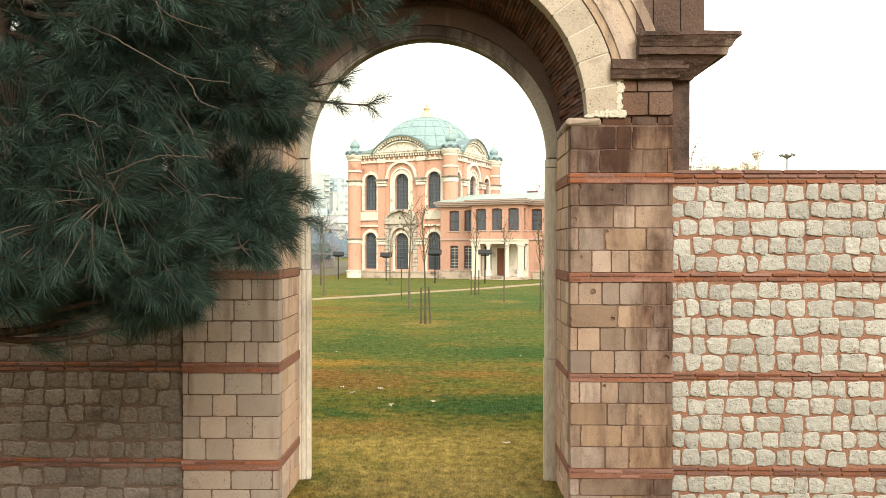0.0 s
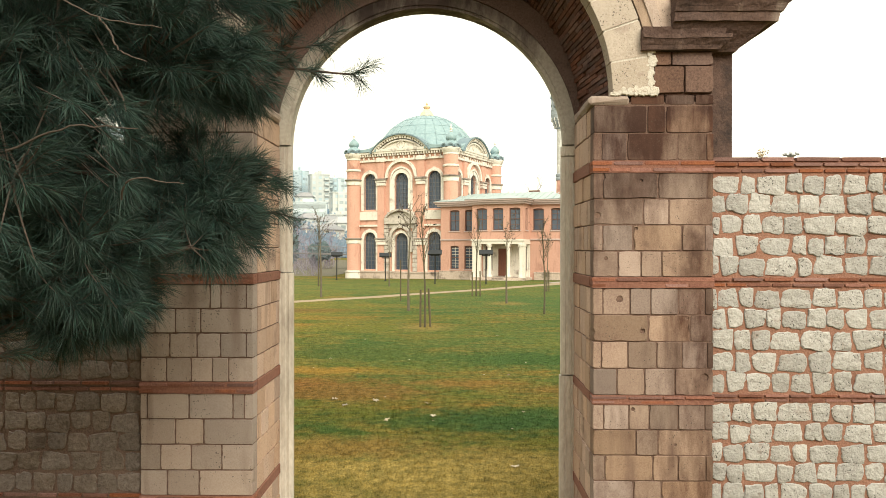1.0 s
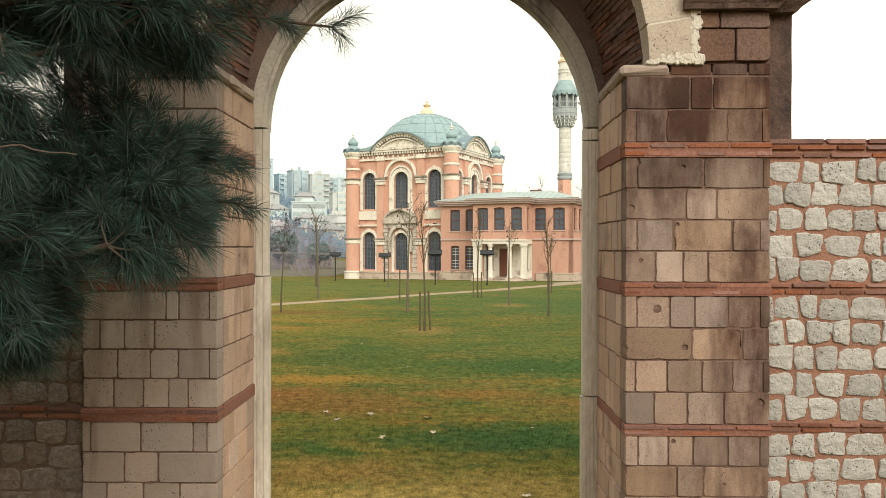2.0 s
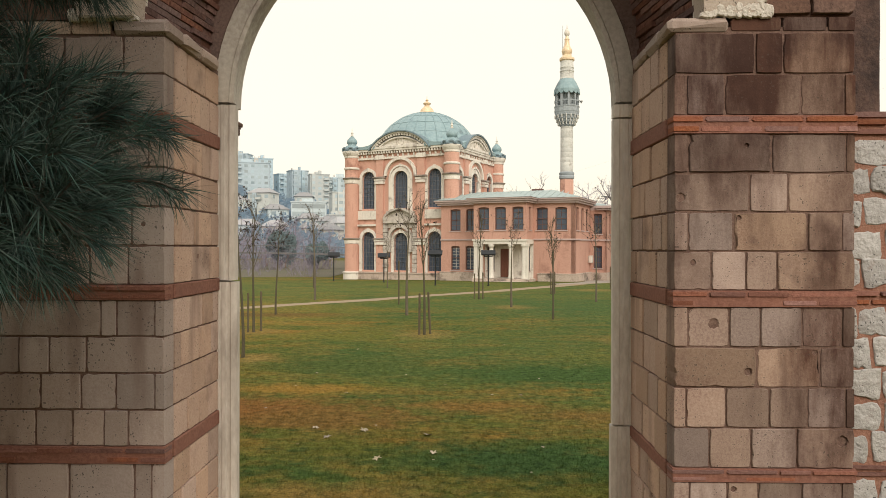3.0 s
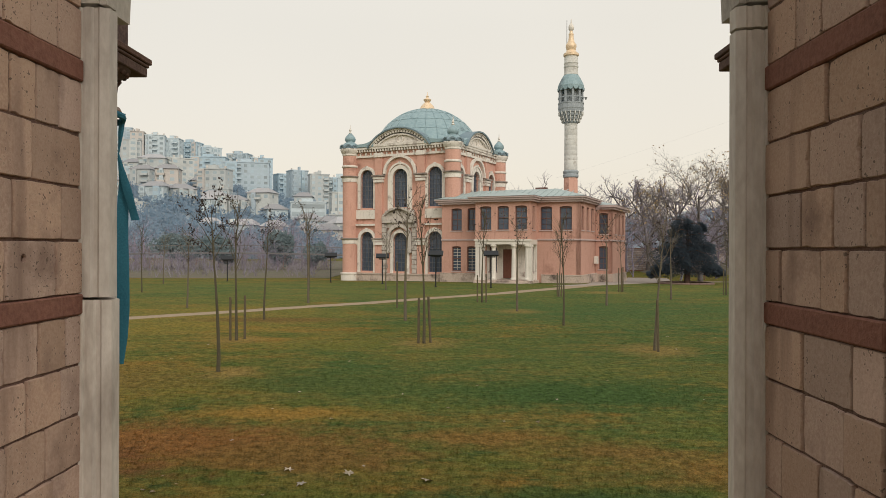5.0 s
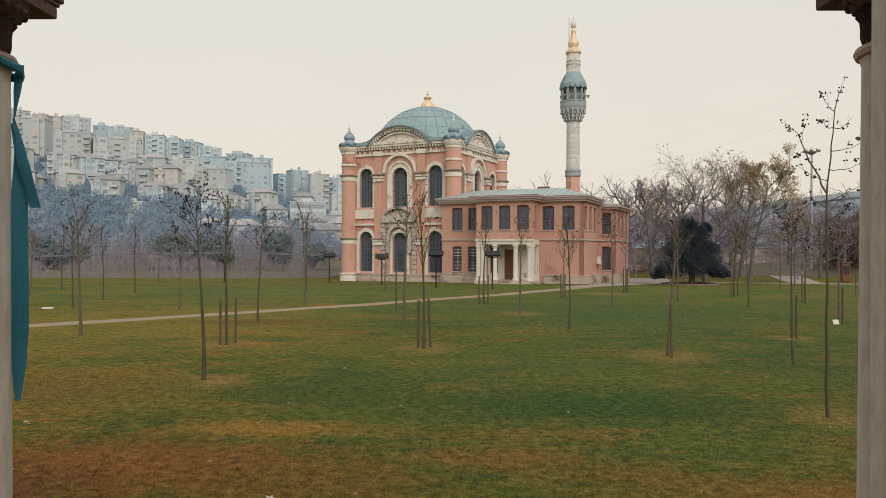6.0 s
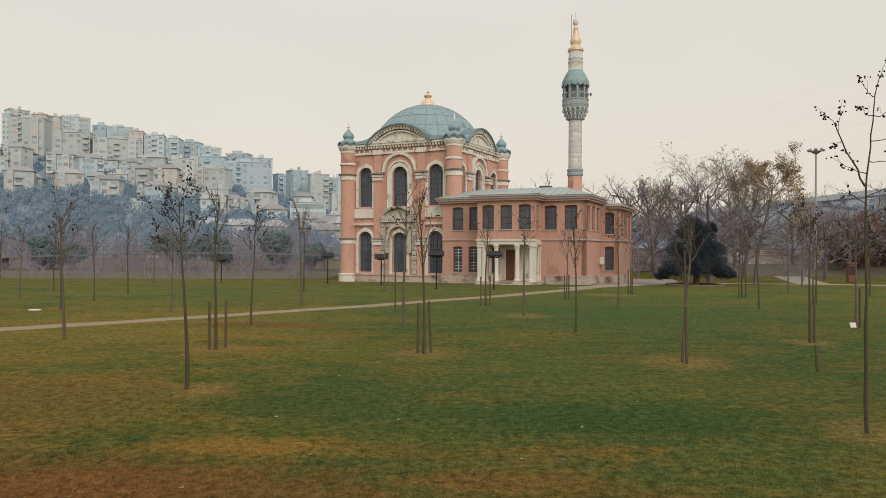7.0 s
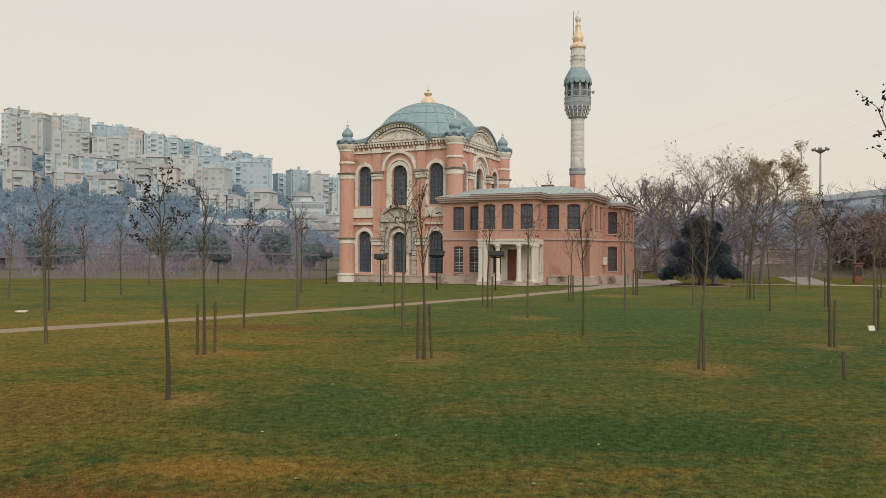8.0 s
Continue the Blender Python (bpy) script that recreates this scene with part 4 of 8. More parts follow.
# columns on the garden side
def garden_column(cx, cy, low, seed):
    """Shaft, roll, leaf bell and moulded slab; low is the height of the slab's underside."""
    rnd_ = random.Random(seed)
    col = part("column", lathe([(0.23, -0.05), (0.23, 0.22), (0.20, 0.26), (0.195, 0.34), (0.18, 0.4), (0.178, 1.6), (0.168, low - 0.27), (0.175, low - 0.245)], 32, (cx, cy)), M_FRAME, gate, "round marble column", smooth=True)
    part("roll_moulding", lathe([(0.17, low - 0.247), (0.188, low - 0.24), (0.196, low - 0.223), (0.188, low - 0.205), (0.165, low - 0.198)], 32, (cx, cy)), M_ASHLAR, col, "rounded roll under the capital", smooth=True)
    part("capital", lathe([(0.158, low - 0.2), (0.155, low - 0.12), (0.16, low - 0.06), (0.185, low - 0.045), (0.205, low - 0.035), (0.235, low - 0.012), (0.24, low)], 32, (cx, cy)), M_ASHLAR_DARK, col, "dark carved stone capital", smooth=True)
    for j in range(16):
        a = 2 * math.pi * j / 16
        bm = bmesh.new()
        rows = []
        for u, out in ((0, 0.0), (0.25, 0.012), (0.5, 0.012), (0.75, 0.016), (0.92, 0.034), (1.0, 0.03)):
            w = 0.028 * (1 - 0.35 * u) * rnd_.uniform(0.9, 1.1)
            r = 0.156 + out
            z = low - 0.198 + 0.145 * u
            rows.append([bm.verts.new((cx + (r - dr) * math.cos(a) - s * w * math.sin(a), cy + (r - dr) * math.sin(a) + s * w * math.cos(a), z)) for s, dr in ((-1, 0.01), (-0.45, -0.004), (0, 0.006), (0.45, -0.004), (1, 0.01))])
        for p, q in zip(rows, rows[1:]):
            for i in range(4):
                bm.faces.new((p[i], p[i + 1], q[i + 1], q[i]))
        bmesh.ops.solidify(bm, geom=bm.faces[:], thickness=0.006)
        part("carved_leaf", bm, M_ASHLAR_DARK, col, smooth=True)
    for j in range(24):
        a = 2 * math.pi * j / 24
        bm = bmesh.new()
        bmesh.ops.create_uvsphere(bm, u_segments=8, v_segments=6, radius=1.0, matrix=Matrix.Translation((cx + 0.218 * math.cos(a), cy + 0.218 * math.sin(a), low - 0.02)) @ Matrix.Diagonal((0.016, 0.016, 0.017, 1)))
        part("egg_moulding", bm, M_ASHLAR_DARK, col, smooth=True)
    h, back = 0.25, 0.23
    bm = boxes((cx - h, cx + h, cy - 0.4, cy + back, low, low + 0.05), (cx - h - 0.006, cx + h + 0.006, cy - 0.4, cy + back + 0.012, low + 0.052, low + 0.07), (cx - h - 0.014, cx + h + 0.014, cy - 0.4, cy + back + 0.03, low + 0.072, low + 0.105), (cx - 0.17, cx + 0.17, cy - 0.4, cy + 0.17, low + 0.105, low + 0.6), bevel=0.005)
    part("abacus", bm, M_ASHLAR_DARK, col, "dark moulded block on the capital")


garden_column(1.835, 8.665, 3.525, 1)
garden_column(-1.815, 8.68, 3.50, 2)


# ---- rubble garden walls beside the gate ----
def rubble_rows(bands, top):
    rows, low = [], 0.0
    for k, (a, b) in enumerate(bands):
        count = 2 if k == 0 else 5
        step = (a - low) / count
        rows += [(low + i * step, low + (i + 1) * step) for i in range(count)]
        low = b
    return rows


def garden_wall(name, x0, x1, far, bands, seed, label, stones, rest_mat, mortar):
    """x0 to x1 is the stretch by the gate, with stones one by one; it runs on to far."""
    rnd = random.Random(seed)
    lo, hi = min(x0, far), max(x0, far)
    wall = part(name, boxes((lo, hi, 7.1, 7.62, -0.1, 3.33)), mortar, None)
    tagged(wall, label, "wall", kind="structure")
    verts, faces = [], []
    for z0, z1 in rubble_rows(bands, 3.3):
        x = lo + rnd.uniform(-0.1, 0)
        while x < hi:
            w = rnd.choice((rnd.uniform(0.13, 0.18), rnd.uniform(0.16, 0.21), rnd.uniform(0.2, 0.28)))
            h = (z1 - z0) * rnd.uniform(0.88, 1.0)
            near = min(x0, x1) - 0.1 < x < max(x0, x1) + 0.02
            a, b = max(x, lo + 0.004), min(x + w, hi - 0.004)
            if b - a > 0.05:
                loc = Vector(((a + b) / 2, 7.134 - rnd.uniform(0.0, 0.012), (z0 + z1) / 2 + rnd.uniform(-0.014, 0.014)))
                sc = Vector((b - a - rnd.uniform(0.0, 0.022), 0.08, h - rnd.uniform(0.0, 0.008)))
                me = rnd.choice(TAN_RUBBLE if rnd.random() < 0.008 else stones)
                ang = rnd.uniform(-0.07, 0.07)
                if near:
                    piece("field_stone", me, wall, loc, sc, (0, ang, 0))
                else:
                    o = len(verts)
                    verts += [(loc.x + v.co.x * sc.x, loc.y + v.co.y * sc.y, loc.z + v.co.z * sc.z) for v in me.vertices]
                    faces += [tuple(o + i for i in p.vertices) for p in me.polygons]
            x += w
    rest = raw_part("far_field_stones", verts, faces, rest_mat, wall)
    rest["kind"] = "stuff"
    for z0, z1 in bands:
        band(wall, z0, z1, min(x0, x1), max(x0, x1), 7.096, "front", rnd)
    far_end = boxes(*[(min(x1, far), max(x1, far), 7.085, 7.2, z0 + 0.01, z1 - 0.01) for z0, z1 in bands])
    part("brick_band", far_end, M_BRICK, wall)
    rnd2 = random.Random(seed + 1)
    cuts = some_cuts(lo, hi, 0.28, 0.42, rnd2)
    lay(wall, BRICKS, "coping_brick", lo, hi, cuts, 3.312, 3.352, 7.085, 0.55, "front", rnd2, gap=0.008)
    return wall


wall_right = garden_wall("wall_right", 2.44, 4.75, 8.5, R_BANDS, 51, "rubble wall of white field stones with red brick bands", RUBBLE, M_ROUGH, M_MORTAR)
wall_left = garden_wall("wall_left", -2.39, -4.5, -9.0, L_BANDS, 52, "rubble wall of tan field stones with brick bands, shade mixed into its colour", TAN_RUBBLE, M_TANSTONE, M_DARKMORTAR)


# unseen plain wall, added behind to cut the sky light on the gate
wall_south = part("wall_south", boxes((-40, 40, -7.5, -7.0, -0.2, 7.0)), M_PLASTER2, None)
tagged(wall_south, "unseen plain wall added to keep sky light off the gate", "wall", kind="structure")


# ---- the mosque ----
mosque = thing("mosque", "pink plastered mosque with cream stone trim and lead dome", "mosque", pose(-2.6, 75.27, -0.44, 0, 0, -25.5))
HALF = 5.45


def turned(ob, k):
    ob.rotation_euler = (0, 0, k * math.pi / 2)
    return ob


def surround(x, z0, z1, w, band_w, y0, y1, foot=0.0, n=14, key=True):
    """An arched stone architrave round an opening."""
    bm = bmesh.new()
    r, zc = w / 2, z1 - w / 2
    ring_xz(bm, x, zc, r, r + band_w, y0, y1, 0, math.pi, n)
    box(bm, x - r - band_w, x - r, y0, y1, z0 - foot, zc)
    box(bm, x + r, x + r + band_w, y0, y1, z0 - foot, zc)
    if key:
        box(bm, x - 0.12, x + 0.12, y0 - 0.05, y1, z1 - 0.02, z1 + band_w + 0.06)
    return bm


def grid_bars(x, z0, z1, w, y, cols, rows, t=0.035):
    """Glazing bars in an arched opening."""
    bm = bmesh.new()
    r, zc = w / 2, z1 - w / 2
    for i in range(1, cols):
        bx = x - r + w * i / cols
        top = zc + math.sqrt(max(0, r * r - (bx - x) ** 2))
        box(bm, bx - t / 2, bx + t / 2, y, y + 0.04, z0, top)
    for j in range(1, rows + 1):
        bz = z0 + (zc - z0) * j / rows
        box(bm, x - r, x + r, y - 0.002, y + 0.038, bz - t / 2, bz + t / 2)
    for k in range(1, 6):
        a = math.pi * k / 6
        c, s = math.cos(a), math.sin(a)
        v = [bm.verts.new((x + q * c * r - s * e * t / 2, yy, zc + q * s * r + c * e * t / 2)) for yy in (y, y + 0.04) for q, e in ((0.3, -1), (1, -1), (1, 1), (0.3, 1))]
        for q in ((0, 1, 2, 3), (7, 6, 5, 4), (0, 4, 5, 1), (2, 6, 7, 3)):
            bm.faces.new([v[i] for i in q])
    ring_xz(bm, x, zc, r * 0.3 - t / 2, r * 0.3 + t / 2, y, y + 0.04, 0, math.pi, 8)
    return bm


def arched_window(house, k, x, z0, z1, w, y, band_w=0.28, trim=None, cols=4, rows=7, proud=0.1, foot=0.0, flat=False):
    win = turned(part("window", surround(x, z0, z1, w, band_w, y - proud, y + 0.12, foot), trim or M_TRIM, house, "tall arched window in a cream stone surround"), k)
    bm = bmesh.new()
    fs = bm.faces.new([bm.verts.new((px, y + 0.3, pz)) for px, pz in arch_loop(x, z0, z1, w + 0.04)])
    ext = bmesh.ops.extrude_face_region(bm, geom=[fs])
    bmesh.ops.translate(bm, verts=[g for g in ext["geom"] if isinstance(g, bmesh.types.BMVert)], vec=(0, 0.02, 0))
    part("pane", bm, M_GLASS, win, "dark window glass")
    part("window_lattice", grid_bars(x, z0, z1, w, y + 0.22, cols, rows), M_BAR, win, "iron glazing bars")
    return win


def facade(k, detailed):
    face = -HALF + 0.15
    lower, upper = (0.85, 4.55), (6.8, 10.4)
    holes = []
    for x in (-3.62, 3.62):
        holes += [arch_loop(x, *lower, 1.44), arch_loop(x, *upper, 1.44)]
    holes += [arch_loop(0, 6.8, 10.35, 1.54), arch_loop(0, 0.85, 4.45, 1.5)]
    outer = [(-HALF, 0), (HALF, 0), (HALF, 12.5), (-HALF, 12.5)]
    turned(part("wall", sheet(bmesh.new(), outer, holes if detailed else [], face, face + 0.5), M_PLASTER, mosque, "weathered pink plaster wall"), k)
    if not detailed:
        turned(part("cornice", boxes((-HALF, HALF, face - 0.3, face + 0.4, 11.9, 12.5)), M_TRIM, mosque), k)
        return
    for x in (-3.62, 3.62):
        arched_window(mosque, k, x, *lower, 1.44, face, 0.3, foot=0.15)
        arched_window(mosque, k, x, *upper, 1.44, face, 0.3, foot=0.1)
    win = arched_window(mosque, k, 0, 6.8, 10.35, 1.54, face, 0.34, foot=0.1)
    part("outer_arch", surround(0, 6.0, 10.78, 2.22, 0.16, face - 0.16, face + 0.05), M_TRIM, win)
    part("hood_arch", surround(0, 9.9, 11.4, 3.05, 0.25, face - 0.26, face + 0.05, key=False), M_TRIM, win, "moulded arch springing from the pilasters")
    # portal
    door = arched_window(mosque, k, 0, 0.85, 4.45, 1.5, face, 0.26, foot=0.2)
    part("portal_arch", surround(0, 2.6, 4.95, 2.02, 0.3, face - 0.34, face + 0.05), M_PORTAL, door, "carved arch over the portal")
    for s in (-1, 1):
        for j in range(11):
            w = 0.52 if j % 2 else 0.44
            part("quoin_block", boxes((s * 1.6 - w / 2, s * 1.6 + w / 2, face - 0.28, face + 0.05, 0.7 + j * 0.42, 0.7 + j * 0.42 + 0.385), bevel=0.03), M_PORTAL, door)
    bm = ring_xz(bmesh.new(), 0, 4.55, 2.05, 2.24, face - 0.5, face + 0.05, radians(42), radians(138), 20)
    box(bm, -1.75, 1.75, face - 0.42, face + 0.05, 5.35, 5.62)
    box(bm, -1.75, -1.3, face - 0.45, face + 0.05, 5.62, 5.95)
    box(bm, 1.3, 1.75, face - 0.45, face + 0.05, 5.62, 5.95)
    part("portal_pediment", bm, M_PORTAL, door, "segmental stone pediment")
    part("tympanum", boxes((-1.5, 1.5, face - 0.2, face + 0.02, 4.9, 6.5)), M_PORTAL, door)
    # pilasters with capitals at two levels
    for s in (-1, 1):
        pil = turned(part("pilaster", boxes((s * 2.25 - 0.38, s * 2.25 + 0.38, face - 0.22, face + 0.05, 0.65, 11.9)), M_PLASTER, mosque), k)
        for z0, z1, p in ((3.3, 3.55, 0.12), (3.62, 3.8, 0.16), (3.84, 3.95, 0.24), (9.15, 9.4, 0.12), (9.46, 9.66, 0.16), (9.70, 9.84, 0.26), (11.5, 11.9, 0.1)):
            part("capital", boxes((s * 2.25 - 0.38 - p, s * 2.25 + 0.38 + p, face - 0.22 - p, face + 0.02, z0, z1)), M_LEDGE if p > 0.2 else M_TRIM, pil)
    # horizontal bands in the bays
    for s in (-1, 1):
        a, b = sorted((s * 2.63, s * 4.8))
        for z0, z1, p in ((3.3, 3.75, 0.08), (3.78, 3.95, 0.18)):
            for u, v in ((a, s * 3.62 - 0.99), (s * 3.62 + 0.99, b)):
                if v - u > 0.05:
                    turned(part("string_course", boxes((u, v, face - p, face + 0.03, z0, z1)), M_LEDGE if p > 0.1 else M_TRIM, mosque), k)
        for z0, z1, p in ((9.15, 9.62, 0.08), (9.66, 9.84, 0.18)):
            for u, v in ((a, s * 3.62 - 0.99), (s * 3.62 + 0.99, b)):
                if v - u > 0.05:
                    turned(part("string_course", boxes((u, v, face - p, face + 0.03, z0, z1)), M_LEDGE if p > 0.1 else M_TRIM, mosque), k)
        turned(part("sill", boxes((a, b, face - 0.16, face + 0.03, 5.75, 6.6), (a, b, face - 0.24, face + 0.03, 5.1, 5.28)), M_TRIM, mosque, "cream stone panel under the window"), k)
    turned(part("plinth", boxes((-4.9, 4.9, face - 0.3, face + 0.05, -0.2, 0.55), (-4.9, 4.9, face - 0.36, face + 0.05, 0.55, 0.68)), M_PLINTH, mosque, "stained stone plinth"), k)
    # entablature with brackets
    ent = turned(part("entablature", boxes((-4.9, 4.9, face - 0.34, face + 0.45, 12.3, 12.5), (-4.9, 4.9, face - 0.16, face + 0.45, 11.55, 11.75)), M_TRIM, mosque), k)
    for j in range(33):
        x = -4.6 + j * 9.2 / 32
        part("bracket", boxes((x - 0.07, x + 0.07, face - 0.3, face, 12.05, 12.3), bevel=0.02), M_TRIM, ent)
        if j % 2:
            part("pendant", boxes((x - 0.09, x + 0.09, face - 0.14, face, 11.75, 12.0), bevel=0.03), M_TRIM, ent)
    # great segmental pediment
    r = 4.05
    zc = 14.05 - r
    a0 = math.asin((12.55 - zc) / r)
    ped = turned(part("pediment", ring_xz(bmesh.new(), 0, zc, r - 0.14, r - 0.02, face - 0.45, face + 0.5, a0, math.pi - a0, 30), M_TRIM, mosque, "curved stone pediment with dentils"), k)
    part("pediment_roof", ring_xz(bmesh.new(), 0, zc, r - 0.02, r + 0.1, face - 0.6, face + 2.6, a0 - 0.06, math.pi - a0 + 0.06, 30), M_LEAD_DARK, ped, "lead covering of the pediment")
    # recessed grey strip that stands in for shade between the dentils
    part("recessed_band", ring_xz(bmesh.new(), 0, zc, r - 0.5, r - 0.14, face - 0.08, face + 0.5, a0, math.pi - a0, 30), M_GREYSTONE, ped, "grey recessed band painted as the shade behind the dentils")
    part("inner_moulding", ring_xz(bmesh.new(), 0, zc, r - 0.6, r - 0.48, face - 0.3, face + 0.4, a0 + 0.03, math.pi - a0 - 0.03, 30), M_TRIM, ped)
    seg = [((r - 0.5) * math.cos(a), zc + (r - 0.5) * math.sin(a)) for a in np.linspace(a0, math.pi - a0, 24)]
    part("tympanum", sheet(bmesh.new(), seg, [], face - 0.1, face + 0.3), M_TRIM, ped)
    for sd in (-1, 1):
        slope = [(-5.1, 12.52), (-2.7, 12.52), (-2.7, 13.2), (-3.0, 13.05), (-3.4, 12.9), (-3.9, 12.82), (-4.4, 12.8), (-5.1, 12.84)]
        part("lead_apron", sheet(bmesh.new(), [(-sd * x, z) for x, z in slope], [], face - 0.42, face + 1.6), M_LEAD, ped, "curved lead roof between pediment and tower")
    part("medallion", ring_xz(bmesh.new(), 0, 13.12, 0.26, 0.38, face - 0.2, face, 0, 2 * math.pi, 20), M_TRIM, ped, "round stone medallion")
    bm = boxes((-3.0, 3.0, face - 0.4, face + 0.3, 12.5, 12.72))
    part("base_moulding", bm, M_TRIM, ped)
    for j in range(23):
        a = a0 + (math.pi - 2 * a0) * (j + 0.5) / 23
        part("dentil", ring_xz(bmesh.new(), 0, zc, r - 0.36, r - 0.14, face - 0.38, face - 0.05, a - 0.024, a + 0.024, 1), M_TRIM, ped)


def corner_tower(sx, sy):
    """Round corner tower with bands, cornice and an onion turret."""
    cx, cy = sx * HALF, sy * HALF
    tower = part("tower", lathe([(0.70, 0), (0.70, 12.3)], 24, (cx, cy)), M_PLASTER, mosque, "round pink corner tower", smooth=True)

    def ring(name, prof, mat, label=""):
        part(name, lathe(prof, 24, (cx, cy)), mat, tower, label, smooth=True)
    ring("plinth", [(0.86, -0.2), (0.86, 0.52), (0.92, 0.55), (0.92, 0.64), (0.78, 0.68), (0.70, 0.7)], M_TRIM)
    for z, h in ((3.42, 0.53), (9.28, 0.56)):
        ring("band", [(0.70, z - 0.02), (0.76, z), (0.76, z + h * 0.65), (0.84, z + h * 0.74), (0.70, z + h * 0.75)], M_TRIM, "moulded stone band")
        ring("ledge", [(0.70, z + h * 0.74), (0.86, z + h * 0.75), (0.92, z + h * 0.88), (0.92, z + h), (0.72, z + h + 0.03)], M_LEDGE, "blackened stone ledge")
    ring("ring_moulding", [(0.70, 10.62), (0.77, 10.66), (0.79, 10.74), (0.77, 10.82), (0.70, 10.86)], M_TRIM)
    ring("cornice", [(0.70, 11.75), (0.75, 11.8), (0.75, 11.95), (0.83, 12.05), (0.88, 12.18), (0.94, 12.3), (0.94, 12.4), (0.86, 12.46), (0.5, 12.55)], M_TRIM, "round cream cornice")
    for j in range(8):
        a = 2 * math.pi * j / 8 + math.pi / 8
        bm = ring_xz(bmesh.new(), 0, 0, 0.24, 0.37, -0.96, -0.55, 0, math.pi, 10)
        ring_xz(bm, 0, 0, 0.0, 0.25, -0.88, -0.55, 0, math.pi, 8)
        bmesh.ops.transform(bm, matrix=Matrix.Translation((cx, cy, 12.45)) @ Matrix.Rotation(a, 4, "Z"), verts=bm.verts)
        part("lobe", bm, M_LEAD_DARK, tower, "small curved gable on the cornice")
    ring("turret", [(0.86, 12.45), (0.8, 12.7), (0.62, 12.95), (0.44, 13.05), (0.40, 13.14), (0.5, 13.25), (0.52, 13.4), (0.46, 13.58), (0.32, 13.76), (0.18, 13.9), (0.12, 13.95)], M_LEAD, "blue-grey lead onion cap")
    ring("finial", [(0.1, 13.93), (0.16, 14.02), (0.06, 14.12), (0.14, 14.25), (0.05, 14.4), (0.02, 14.75)], M_TRIM, "stone finial")


for k in range(4):
    facade(k, k in (0, 1))
for sx in (-1, 1):
    for sy in (-1, 1):
        corner_tower(sx, sy)
part("roof_slab", boxes((-HALF, HALF, -HALF, HALF, 12.3, 12.75)), M_LEAD, mosque, "lead covered roof")
part("floor_slab", boxes((-HALF, HALF, -HALF, HALF, 0.0, 0.3)), M_TRIM, mosque)
prof = [(5.2, 12.7), (5.2, 13.05)] + [(5.5 * math.cos(a), 11.25 + 5.5 * math.sin(a)) for a in np.linspace(0.34, 1.5, 18)]
dome = part("dome", lathe(prof, 48), M_LEAD, mosque, "broad blue-grey lead dome with raised seams", smooth=True)
for j in range(28):
    bm = bmesh.new()
    rows = []
    for a in np.linspace(0.34, 1.45, 16):
        r, z = 5.51 * math.cos(a), 11.25 + 5.51 * math.sin(a)
        rows.append([bm.verts.new((r, -0.035, z)), bm.verts.new((r + 0.03 * math.cos(a), 0, z + 0.03)), bm.verts.new((r, 0.035, z))])
    for a, b in zip(rows, rows[1:]):
        bm.faces.new((a[0], a[1], b[1], b[0]))
        bm.faces.new((a[1], a[2], b[2], b[1]))
    bmesh.ops.rotate(bm, verts=bm.verts, cent=(0, 0, 0), matrix=Matrix.Rotation(2 * math.pi * j / 28, 3, "Z"))
    part("seam", bm, M_LEAD, dome)
for a in (0.56, 0.8, 1.04, 1.26):
    part("lap", lathe([(5.49 * math.cos(a), 11.25 + 5.49 * math.sin(a)), (5.53 * math.cos(a), 11.25 + 5.53 * math.sin(a)), (5.53 * math.cos(a + 0.012), 11.25 + 5.53 * math.sin(a + 0.012)), (5.49 * math.cos(a + 0.014), 11.25 + 5.49 * math.sin(a + 0.014))], 48), M_LEAD, dome, "lap between two courses of lead")
part("finial", lathe([(0.86, 16.62), (0.86, 16.76), (0.72, 16.84), (0.62, 17.08), (0.4, 17.32), (0.22, 17.5), (0.36, 17.62), (0.40, 17.72), (0.2, 17.86), (0.1, 17.95), (0.16, 18.05), (0.03, 18.2), (0.02, 18.5)], 20), M_GOLD, mosque, "gilded dome finial", smooth=True)


# ---- the minaret ----
minaret = thing("minaret", "slender grey stone minaret with a gilded top", "minaret", pose(11.9, 77.1, -0.45))
part("base", lathe([(1.15, 0), (1.15, 6.5), (0.74, 7.6), (0.7, 10.25)], 8, start=0.4), M_PLASTER, minaret, "pink plastered minaret base")
part("base_ring", lathe([(0.72, 10.2), (0.79, 10.28), (0.79, 10.5), (0.73, 10.58), (0.79, 10.68), (0.8, 10.84), (0.67, 10.95)], 20), M_GREYSTONE, minaret, smooth=True)
z = 10.9
rnd = random.Random(77)
while z < 15.6:
    h = min(rnd.uniform(0.42, 0.6), 15.7 - z)
    r = 0.665 - (z - 10.9) * 0.004
    part("drum", lathe([(r - 0.004, z), (r, z + 0.012), (r, z + h - 0.012), (r - 0.004, z + h)], 24), M_SHAFT, minaret, smooth=True)
    z += h
corb = part("corbel", lathe([(0.66, 15.65), (0.76, 15.75), (0.78, 15.95), (0.92, 16.05), (0.95, 16.3), (1.08, 16.4), (1.12, 16.65), (1.24, 16.75), (1.27, 17.05), (1.31, 17.15), (1.31, 17.3)], 16), M_GREYSTONE, minaret, "stepped carved corbels")
